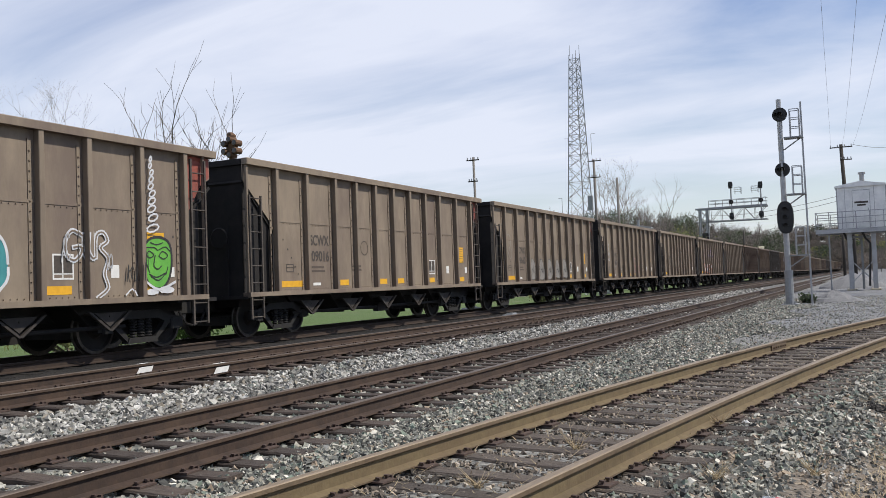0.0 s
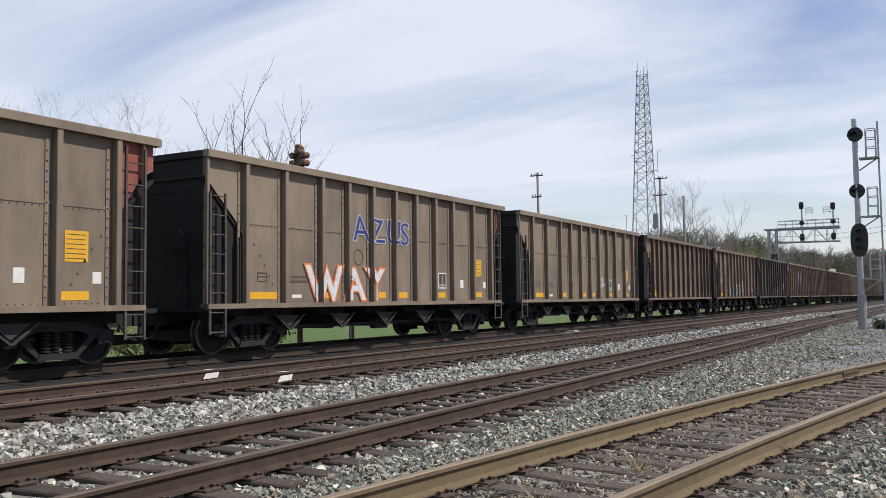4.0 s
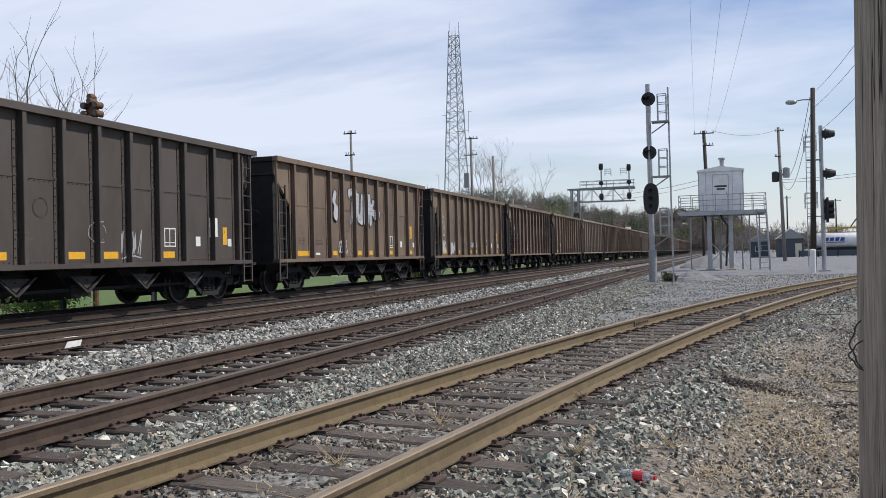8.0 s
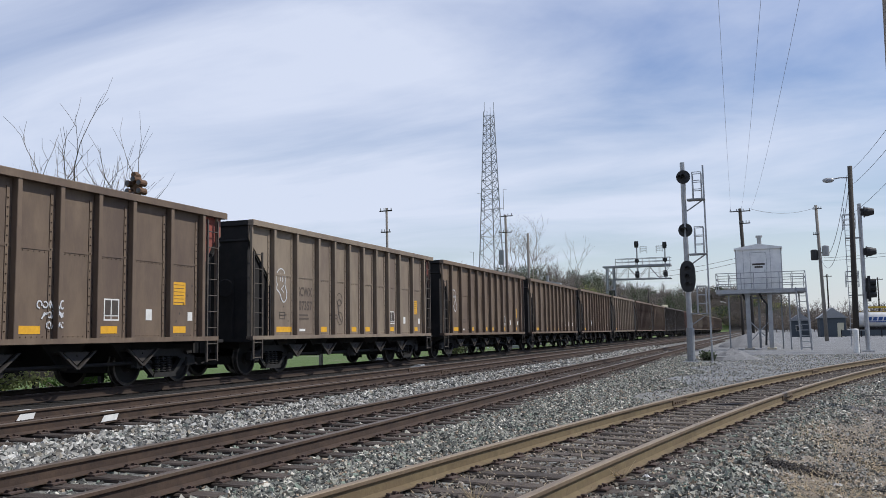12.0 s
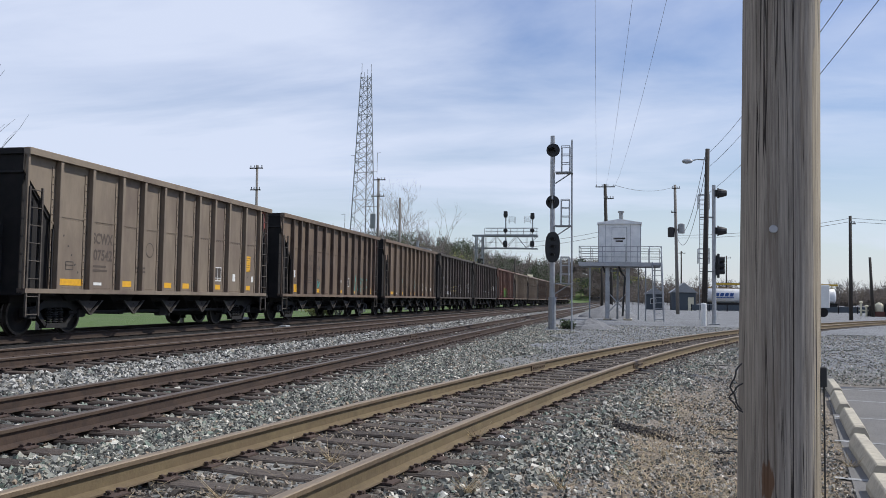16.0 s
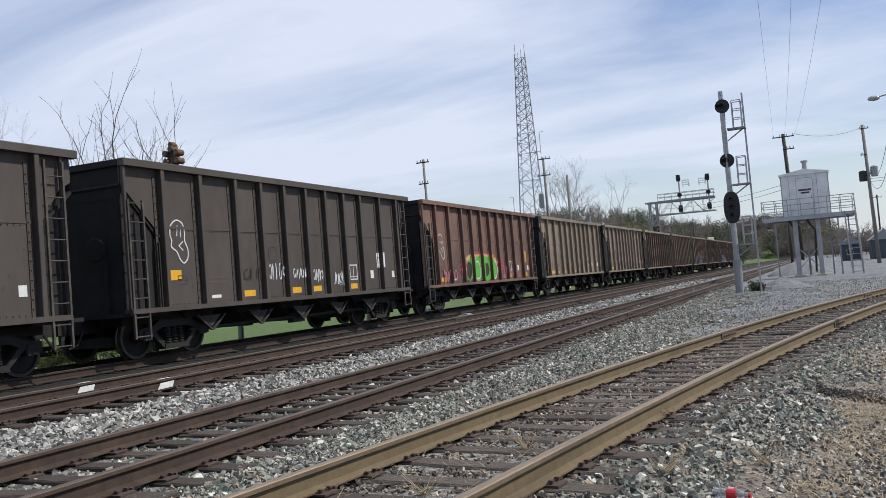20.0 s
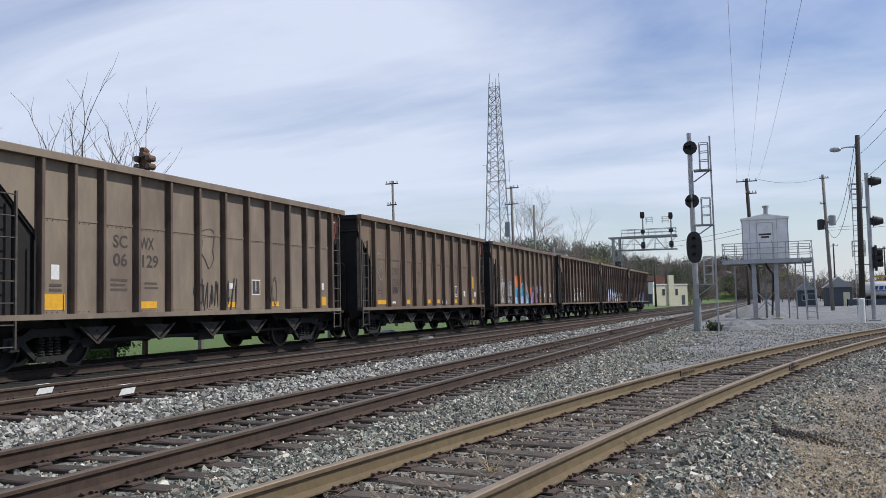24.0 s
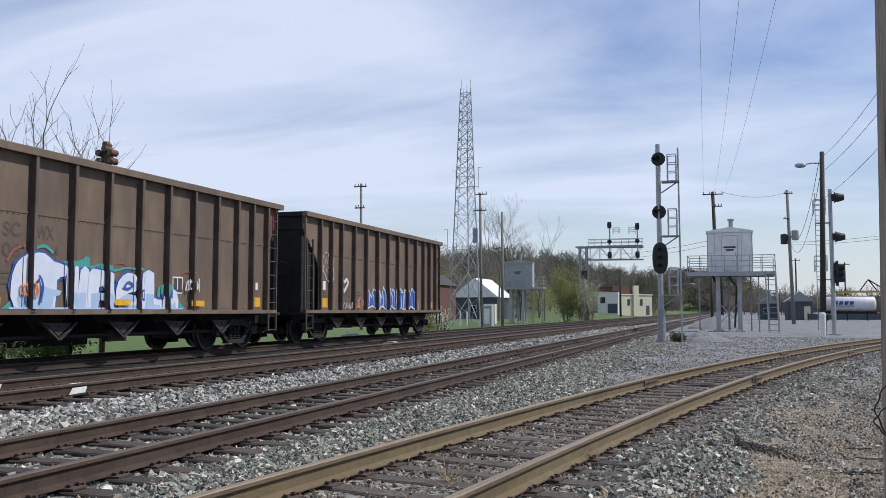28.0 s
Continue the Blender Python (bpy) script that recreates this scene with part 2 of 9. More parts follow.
GALV = mat("galvanised_steel", (0.42, 0.43, 0.44), (0.33, 0.34, 0.35), 7, 0.5, 0.35, grime=(0.26, 0.26, 0.26))
GALV_DARK = mat("dull_galvanised_steel", (0.3, 0.31, 0.315), (0.22, 0.23, 0.235), 7, 0.55, 0.25)
HUT = mat("pale_grey_hut_paint", (0.82, 0.82, 0.80), (0.74, 0.74, 0.72), 5, 0.55, grime=(0.55, 0.56, 0.56))
HUT_DULL = mat("dull_grey_hut_paint", (0.4, 0.41, 0.42), (0.33, 0.34, 0.35), 5, 0.6, grime=(0.26, 0.27, 0.27))
SIGNAL_BLACK = mat("signal_black", (0.012, 0.012, 0.013), (0.02, 0.02, 0.02), 8, 0.6)
LENS = mat("dark_lens", (0.02, 0.02, 0.025), (0.03, 0.03, 0.03), 8, 0.12)
RUST = mat("rusty_signal", (0.17, 0.092, 0.048), (0.085, 0.048, 0.03), 10, 0.85)
POLE = mat("grey_weathered_post", (0.24, 0.222, 0.2), (0.16, 0.147, 0.132), 10, 0.92, 0, 0.7, 22, (6, 6, 0.3), grime=(0.075, 0.06, 0.05), gscale=7, gpos=(0.58, 0.68))


def cracked_wood():
    """Grey weathered pole: fine upright grain, long thin dark cracks, worn brown patches and one rust-brown stain."""
    m = bpy.data.materials.new("cracked_grey_pole")
    m.use_nodes = True
    t = m.node_tree
    n, l = t.nodes.new, t.links.new
    b = t.nodes["Principled BSDF"]
    b.inputs["Roughness"].default_value = 0.9
    co = n("ShaderNodeTexCoord")

    def field(sx, sz, detail=3, rough=0.5, warp=0.0):
        k = n("ShaderNodeMapping"); k.inputs["Scale"].default_value = (sx, sx, sz)
        l(co.outputs["Object"], k.inputs[0])
        z = n("ShaderNodeTexNoise"); z.inputs["Scale"].default_value = 1.0; z.inputs["Detail"].default_value = detail; z.inputs["Roughness"].default_value = rough; z.inputs["Distortion"].default_value = warp
        l(k.outputs[0], z.inputs["Vector"])
        return z.outputs[0]

    def ramp(src, *stops):
        r = n("ShaderNodeValToRGB")
        while len(r.color_ramp.elements) < len(stops):
            r.color_ramp.elements.new(0.5)
        for e, (pos, c) in zip(r.color_ramp.elements, stops):
            e.position, e.color = pos, (*c, 1)
        l(src, r.inputs[0])
        return r.outputs[0]

    def over(a, c, fac, mode="MIX"):
        k = n("ShaderNodeMixRGB"); k.blend_type = mode
        l(a, k.inputs[1]); l(fac, k.inputs[0])
        if isinstance(c, tuple):
            k.inputs[2].default_value = (*c, 1)
        else:
            l(c, k.inputs[2])
        return k.outputs[0]

    grain = ramp(field(80, 2.4, 5, 0.7, 0.3), (0.3, (0.165, 0.146, 0.124)), (0.5, (0.28, 0.253, 0.218)), (0.72, (0.4, 0.365, 0.315)))
    tone = ramp(field(11, 0.7, 6, 0.68, 0.3), (0.32, (0.68, 0.63, 0.58)), (0.5, (0.95, 0.93, 0.9)), (0.68, (1.15, 1.12, 1.08)))
    one = n("ShaderNodeValue"); one.outputs[0].default_value = 1.0
    col = over(grain, tone, one.outputs[0], "MULTIPLY")
    w0, k0 = (0, 0, 0), (0.8, 0.8, 0.8)
    # a strip where the grey skin has split off, showing yellower wood
    sx = n("ShaderNodeSeparateXYZ"); l(co.outputs["Object"], sx.inputs[0])
    bare = n("ShaderNodeMath"); bare.operation = "MULTIPLY_ADD"; bare.inputs[1].default_value = 0.16
    l(field(24, 1.3, 4, 0.6, 0.4), bare.inputs[0]); l(sx.outputs[0], bare.inputs[2])
    peel = ramp(bare.outputs[0], (0.212, w0), (0.222, k0))
    pale = ramp(field(90, 1.5, 5, 0.7, 0.3), (0.3, (0.21, 0.165, 0.105)), (0.5, (0.4, 0.33, 0.225)), (0.7, (0.56, 0.48, 0.345)))
    col = over(col, pale, peel)
    lines = field(31, 0.26, 2, 0.4, 0.35)
    w, k1 = (0, 0, 0), (1, 1, 1)
    thin = ramp(lines, (0.486, w), (0.493, k1), (0.505, k1), (0.512, w))
    gate = ramp(field(6, 0.7, 3), (0.37, w), (0.45, k1))
    fine = ramp(field(58, 0.6, 3, 0.5, 0.4), (0.485, w), (0.495, k1), (0.505, k1), (0.515, w))
    crack = over(thin, gate, one.outputs[0], "MULTIPLY")
    col = over(col, (0.03, 0.024, 0.02), crack)
    soft = n("ShaderNodeMath"); soft.operation = "MULTIPLY"; soft.inputs[1].default_value = 0.38
    l(fine, soft.inputs[0])
    col = over(col, (0.06, 0.048, 0.04), soft.outputs[0])
    # rust-brown stain low on the face
    d = n("ShaderNodeVectorMath"); d.operation = "SUBTRACT"; d.inputs[1].default_value = (-0.075, -0.17, 0.60)
    l(co.outputs["Object"], d.inputs[0])
    e = n("ShaderNodeVectorMath"); e.operation = "MULTIPLY"; e.inputs[1].default_value = (30, 8, 9)
    l(d.outputs[0], e.inputs[0])
    ln = n("ShaderNodeVectorMath"); ln.operation = "LENGTH"
    l(e.outputs[0], ln.inputs[0])
    wob = n("ShaderNodeMath"); wob.operation = "MULTIPLY_ADD"; wob.inputs[1].default_value = 1.6
    l(field(60, 6, 3), wob.inputs[0]); l(ln.outputs["Value"], wob.inputs[2])
    stain = ramp(wob.outputs[0], (0.0, k1), (0.9, (0.85, 0.85, 0.85)), (1.0, w))
    sc = n("ShaderNodeMath"); sc.operation = "MULTIPLY"; sc.inputs[1].default_value = 0.6
    l(wob.outputs[0], sc.inputs[0])
    l(sc.outputs[0], stain.node.inputs[0])
    col = over(col, (0.125, 0.062, 0.028), stain)
    l(col, b.inputs["Base Color"])
    inv = n("ShaderNodeInvert"); l(crack, inv.inputs["Color"])
    bp = n("ShaderNodeBump"); bp.inputs["Strength"].default_value = 0.8; bp.inputs["Distance"].default_value = 0.01
    l(inv.outputs[0], bp.inputs["Height"])
    g2 = n("ShaderNodeBump"); g2.inputs["Strength"].default_value = 0.35; g2.inputs["Distance"].default_value = 0.006
    l(grain, g2.inputs["Height"]); l(bp.outputs[0], g2.inputs["Normal"])
    l(g2.outputs[0], b.inputs["Normal"])
    return m


POLE_NEAR = cracked_wood()
POLE_DARK = mat("dark_treated_pole", (0.048, 0.042, 0.036), (0.03, 0.026, 0.022), 8, 0.9, 0, 0.4, 20, (6, 6, 0.3))
POLE_GREEN = mat("green_treated_pole", (0.06, 0.066, 0.06), (0.042, 0.046, 0.042), 8, 0.9, 0, 0.4, 20, (6, 6, 0.3))
CONCRETE = mat("pale_concrete", (0.50, 0.45, 0.34), (0.40, 0.36, 0.28), 12, 0.9, 0, 0.2, 60, grime=(0.3, 0.27, 0.22), gscale=3)
ASPHALT = mat("grey_asphalt", (0.215, 0.205, 0.19), (0.12, 0.116, 0.109), 90, 0.92, 0, 0.5, 160, grime=(0.125, 0.12, 0.11), gscale=0.9)
LINE_WHITE = mat("worn_white_line", (0.36, 0.36, 0.35), (0.17, 0.17, 0.165), 9, 0.85)
STRAW = mat("dry_straw", (0.42, 0.33, 0.2), (0.3, 0.24, 0.14), 10, 0.9, island=0.3)
BARK = mat("grey_bark", (0.16, 0.135, 0.115), (0.1, 0.085, 0.072), 8, 0.95)
BARK_FAR = mat("grey_brown_bark", (0.2, 0.172, 0.152), (0.13, 0.112, 0.1), 0.2, 1.0, island=0.25)
THICKET = mat("hazy_bare_twigs", (0.2, 0.175, 0.15), (0.15, 0.13, 0.112), 0.15, 1.0, island=0.12, thin=0.5)
LEAF_Y = mat("young_leaves", (0.3, 0.31, 0.12), (0.22, 0.235, 0.095), 0.6, 0.85, island=0.35, thin=0.5)
LEAF_D = mat("dark_evergreen_leaves", (0.085, 0.11, 0.06), (0.06, 0.08, 0.045), 0.6, 0.9, island=0.35, thin=0.35)
LEAF_G = mat("bright_grass_leaves", (0.09, 0.15, 0.035), (0.06, 0.11, 0.025), 0.8, 0.9, island=0.3, thin=0.5)
BLOSSOM = mat("white_blossom", (0.6, 0.58, 0.48), (0.45, 0.45, 0.33), 1, 0.8, island=0.2)
TANK = mat("white_tank_paint", (0.74, 0.75, 0.76), (0.66, 0.67, 0.68), 2, 0.45, grime=(0.55, 0.54, 0.52))
BLUE = mat("blue_logo_paint", (0.02, 0.07, 0.25), (0.025, 0.08, 0.28), 5, 0.5)
SLATE = mat("blue_grey_siding", (0.07, 0.085, 0.10), (0.055, 0.068, 0.08), 4, 0.8)
CREAM = mat("cream_render", (0.62, 0.58, 0.42), (0.55, 0.51, 0.38), 1.5, 0.85)
BRICK_RED = mat("red_brown_brick", (0.14, 0.06, 0.045), (0.1, 0.045, 0.035), 6, 0.9)
ROOF = mat("dark_roof", (0.07, 0.06, 0.06), (0.045, 0.04, 0.04), 4, 0.9)
GLASS = mat("dark_window_glass", (0.03, 0.035, 0.04), (0.02, 0.025, 0.03), 2, 0.08)
TEAL = mat("teal_spray_paint", (0.035, 0.2, 0.22), (0.05, 0.26, 0.27), 4, 0.6)
SPRAY_NAVY = mat("navy_spray_paint", (0.025, 0.03, 0.16), (0.04, 0.05, 0.22), 3, 0.6)
SPRAY_WHITE = mat("white_spray_paint", (0.66, 0.67, 0.68), (0.5, 0.51, 0.52), 5, 0.6)
SPRAY_GREEN = mat("green_spray_paint", (0.13, 0.42, 0.05), (0.09, 0.32, 0.05), 4, 0.6)
SPRAY_ORANGE = mat("orange_spray_paint", (0.7, 0.22, 0.03), (0.6, 0.12, 0.04), 3, 0.6)
SPRAY_RED = mat("red_spray_paint", (0.42, 0.05, 0.05), (0.3, 0.04, 0.08), 3, 0.6)
SPRAY_BLACK = mat("black_spray_paint", (0.02, 0.02, 0.02), (0.03, 0.03, 0.03), 5, 0.7)
SPRAY_GREY = mat("silver_spray_paint", (0.42, 0.42, 0.42), (0.34, 0.34, 0.35), 5, 0.5)
SPRAY_RUST = mat("rust_red_spray_paint", (0.3, 0.1, 0.05), (0.22, 0.08, 0.05), 5, 0.7)
SPRAY_PINK = mat("pink_spray_paint", (0.42, 0.16, 0.19), (0.34, 0.13, 0.15), 5, 0.6)
SPRAY_SKY = mat("light_blue_spray_paint", (0.09, 0.33, 0.5), (0.05, 0.24, 0.42), 2.5, 0.6)
SPRAY_PALE = mat("pale_blue_spray_paint", (0.4, 0.52, 0.68), (0.32, 0.44, 0.62), 3, 0.6)
SPRAY_SNOW = mat("bluish_white_spray_paint", (0.66, 0.69, 0.76), (0.55, 0.59, 0.69), 2.5, 0.6)
SPRAY_SILVER = mat("silver_white_spray_paint", (0.5, 0.5, 0.51), (0.36, 0.36, 0.38), 3, 0.5)
SPRAY_NAVY_BRIGHT = mat("royal_blue_spray_paint", (0.025, 0.065, 0.3), (0.05, 0.11, 0.36), 3, 0.6)
SPRAY_LILAC = mat("lilac_spray_paint", (0.42, 0.38, 0.62), (0.34, 0.3, 0.5), 3, 0.6)
SPRAY_STRAW = mat("pale_yellow_spray_paint", (0.5, 0.43, 0.16), (0.42, 0.35, 0.12), 4, 0.6)
TEAL_PALE = mat("sea_green_spray_paint", (0.05, 0.32, 0.28), (0.07, 0.26, 0.24), 3, 0.6)
SPRAY_GREY_TEAL = mat("grey_green_spray_paint", (0.13, 0.2, 0.19), (0.1, 0.16, 0.16), 4, 0.6)
SPRAY_DULL = mat("dull_silver_spray_paint", (0.27, 0.25, 0.225), (0.2, 0.185, 0.165), 4, 0.6)
SPRAY_PURPLE = mat("purple_spray_paint", (0.2, 0.12, 0.3), (0.3, 0.2, 0.35), 3, 0.6)
WIRE = mat("thin_grey_wire", (0.16, 0.16, 0.17), (0.12, 0.12, 0.13), 8, 0.5)
CABLE = mat("black_cable", (0.02, 0.02, 0.02), (0.03, 0.03, 0.03), 8, 0.6)
YELLOW_STEEL = mat("yellow_machine_paint", (0.5, 0.33, 0.03), (0.42, 0.27, 0.03), 3, 0.6)
PLASTIC = mat("clear_plastic", (0.7, 0.74, 0.76), (0.6, 0.64, 0.66), 8, 0.2)
PLASTIC.node_tree.nodes["Principled BSDF"].inputs["Transmission Weight"].default_value = 0.75
RED_LABEL = mat("red_label", (0.5, 0.02, 0.03), (0.42, 0.02, 0.03), 8, 0.4)


# ---- mesh helpers ----
class Shape:
    """Collects corners and faces of one mesh."""

    def __init__(self):
        self.v, self.f, self.m = [], [], []

    def add(self, vs, fs, k=0):
        o = len(self.v)
        self.v += [tuple(p) for p in vs]
        self.f += [tuple(i + o for i in q) for q in fs]
        self.m += [k] * len(fs)
        return self

    def box(self, x0, x1, y0, y1, z0, z1, k=0):
        vs = [(x0, y0, z0), (x1, y0, z0), (x1, y1, z0), (x0, y1, z0), (x0, y0, z1), (x1, y0, z1), (x1, y1, z1), (x0, y1, z1)]
        return self.add(vs, [(0, 3, 2, 1), (4, 5, 6, 7), (0, 1, 5, 4), (1, 2, 6, 5), (2, 3, 7, 6), (3, 0, 4, 7)], k)

    def cbox(self, x0, x1, y0, y1, z0, z1, c=0.02, k=0):
        """A box with its four upright edges and its top edge chamfered."""
        def ring(d, z):
            a, b, e, g = x0 + d, x1 - d, y0 + d, y1 - d
            return [(a + c, e, z), (b - c, e, z), (b, e + c, z), (b, g - c, z), (b - c, g, z), (a + c, g, z), (a, g - c, z), (a, e + c, z)]
        vs = ring(0, z0) + ring(0, z1 - c) + ring(c, z1)
        fs = [tuple(range(7, -1, -1)), tuple(range(16, 24))]
        for r in (0, 8):
            fs += [(r + i, r + (i + 1) % 8, r + 8 + (i + 1) % 8, r + 8 + i) for i in range(8)]
        return self.add(vs, fs, k)

    def tube(self, p, q, r, r2=None, n=6, k=0, caps=True):
        p, q = Vector(p), Vector(q)
        r2 = r if r2 is None else r2
        d = (q - p).normalized()
        a = d.orthogonal().normalized()
        b = d.cross(a)
        vs = []
        for c, s in ((p, r), (q, r2)):
            vs += [c + s * (math.cos(2 * math.pi * i / n) * a + math.sin(2 * math.pi * i / n) * b) for i in range(n)]
        fs = [(i, (i + 1) % n, n + (i + 1) % n, n + i) for i in range(n)]
        if caps:
            fs += [tuple(range(n - 1, -1, -1)), tuple(range(n, 2 * n))]
        return self.add(vs, fs, k)

    def bar(self, p, q, w, h=None, k=0):
        """A square bar from p to q."""
        p, q = Vector(p), Vector(q)
        h = h or w
        d = (q - p).normalized()
        a = d.cross(Vector((0, 0, 1)))
        a = a.normalized() if a.length > 1e-3 else Vector((1, 0, 0))
        b = a.cross(d)
        vs = [c + sx * w / 2 * a + sz * h / 2 * b for c in (p, q) for sx, sz in ((-1, -1), (1, -1), (1, 1), (-1, 1))]
        return self.add(vs, [(3, 2, 1, 0), (4, 5, 6, 7), (0, 1, 5, 4), (1, 2, 6, 5), (2, 3, 7, 6), (3, 0, 4, 7)], k)

    def path(self, pts, r, n=6, k=0):
        """A connected round bar through points."""
        pts = [Vector(p) for p in pts]
        vs = []
        a = None
        for i, p in enumerate(pts):
            d = (pts[min(i + 1, len(pts) - 1)] - pts[max(i - 1, 0)]).normalized()
            a = d.orthogonal().normalized() if a is None else (a - d * a.dot(d)).normalized()
            b = d.cross(a)
            vs += [p + r * (math.cos(6.2832 * j / n) * a + math.sin(6.2832 * j / n) * b) for j in range(n)]
        m = len(pts)
        fs = [(i * n + j, i * n + (j + 1) % n, (i + 1) * n + (j + 1) % n, (i + 1) * n + j) for i in range(m - 1) for j in range(n)]
        fs += [tuple(range(n - 1, -1, -1)), tuple((m - 1) * n + j for j in range(n))]
        return self.add(vs, fs, k)

    def lathe(self, prof, axis="x", at=(0, 0, 0), n=20, k=0):
        """Turns (radius, place along the axis) round an axis."""
        vs = []
        for r, h in prof:
            for i in range(n):
                c, s = r * math.cos(2 * math.pi * i / n), r * math.sin(2 * math.pi * i / n)
                p = {"x": (h, c, s), "y": (c, h, s), "z": (c, s, h)}[axis]
                vs.append((p[0] + at[0], p[1] + at[1], p[2] + at[2]))
        fs = [(j * n + i, j * n + (i + 1) % n, (j + 1) * n + (i + 1) % n, (j + 1) * n + i) for j in range(len(prof) - 1) for i in range(n)]
        fs += [tuple(range(n - 1, -1, -1)), tuple(range((len(prof) - 1) * n, len(prof) * n))]
        return self.add(vs, fs, k)

    def slab(self, poly, x0, x1, k=0, axis="x"):
        """A flat outline given across an axis, extruded along it."""
        n = len(poly)
        put = {"x": lambda a, b, h: (h, a, b), "y": lambda a, b, h: (a, h, b), "z": lambda a, b, h: (a, b, h)}[axis]
        vs = [put(a, b, x0) for a, b in poly] + [put(a, b, x1) for a, b in poly]
        fs = [tuple(range(n - 1, -1, -1)), tuple(range(n, 2 * n))] + [(i, (i + 1) % n, n + (i + 1) % n, n + i) for i in range(n)]
        return self.add(vs, fs, k)

    def mesh(self, name, *mats, smooth=False):
        me = bpy.data.meshes.new(name)
        me.from_pydata(self.v, [], self.f)
        for m in mats:
            me.materials.append(m)
        if len(mats) > 1:
            me.polygons.foreach_set("material_index", self.m)
        bm = bmesh.new()
        bm.from_mesh(me)
        bmesh.ops.recalc_face_normals(bm, faces=bm.faces)
        bm.to_mesh(me)
        bm.free()
        if smooth:
            me.polygons.foreach_set("use_smooth", [True] * len(me.polygons))
        return me


def part(name, shape, material, parent, label="", at=None, smooth=False):
    """One mesh object under a thing or a part."""
    me = shape if isinstance(shape, bpy.types.Mesh) else shape.mesh(name, *(material if isinstance(material, (list, tuple)) else (material,)), smooth=smooth)
    ob = new(name, me)
    ob.parent = parent
    if at is not None:
        ob.matrix_basis = at if isinstance(at, Matrix) else Matrix.Translation(at)
    if label:
        ob["label"] = label
    return ob


def thing(name, label, category, at=(0, 0, 0), group="", kind=""):
    ob = new(name)
    ob.empty_display_size = 0.1
    ob.matrix_basis = at if isinstance(at, Matrix) else Matrix.Translation(at)
    return tagged(ob, label, category, group, kind)


def letters(text, size, material, offset=0.0, bold=0.0, width=None):
    """A flat mesh of words in the built-in font, from (0, 0) to the right and up."""
    cu = bpy.data.curves.new("words", "FONT")
    cu.body, cu.size, cu.offset = text, size, offset + bold
    cu.resolution_u = 3
    ob = bpy.data.objects.new("words", cu)
    me = bpy.data.meshes.new_from_object(ob)
    bpy.data.objects.remove(ob)
    bpy.data.curves.remove(cu)
    if width:
        co = np.array([v.co[:] for v in me.vertices])
        k = width / (co[:, 0].max() - co[:, 0].min())
        for v in me.vertices:
            v.co.x *= k
    me.materials.clear()
    me.materials.append(material)
    return me


# ---- the lie of the land ----
T1, T2, TB = -14.1, -10.3, -5.88
Z1, Z2, ZB, ZC = 0.40, 0.34, 0.24, 0.24
RAIL_H = 0.17


def c_line(y):
    """Centre of the curved siding at y."""
    if y < 0:
        return -3.29 + 0.099 * y + 0.0022 * y * y
    return -3.294 + 0.0993 * y + 0.00314 * y * y


def c_slope(y):
    return 0.099 + 2 * 0.0022 * y if y < 0 else 0.0993 + 0.00628 * y


def smooth01(v):
    v = min(1.0, max(0.0, v))
    return v * v * (3 - 2 * v)


def land(x, y):
    """Height of the ground."""
    z = 0.0
    if x < -16.2:
        z = 0.2 - 0.25 * smooth01((-16.2 - x) / 1.5)
    elif x < -12.3:
        z = 0.2
    elif x < -8.9:
        z = 0.085
    elif x < -7.3:
        z = 0.085 - 0.075 * smooth01((x + 8.9) / 1.6)
    elif x < -4.5:
        z = 0.01
    else:
        z = 0.01 + 0.02 * smooth01((x + 4.5) / 0.8)
    c = c_line(min(y, 60))
    if x > c + 1.1 and y < 60:
        fall = 0.31 * smooth01((x - c - 1.1) / 2.2) * (1 - smooth01((y - 22) / 22))
        z = 0.03 - fall
    if y > 60:
        z *= 1 - smooth01((y - 60) / 60)
    hill = smooth01((-x - 17) / 48) * smooth01((y - 140) / 140) * 11.5
    rise = smooth01((y - 452) / 60) * (1 - smooth01((x + 6) / 34)) * 16
    return z + max(hill, rise)


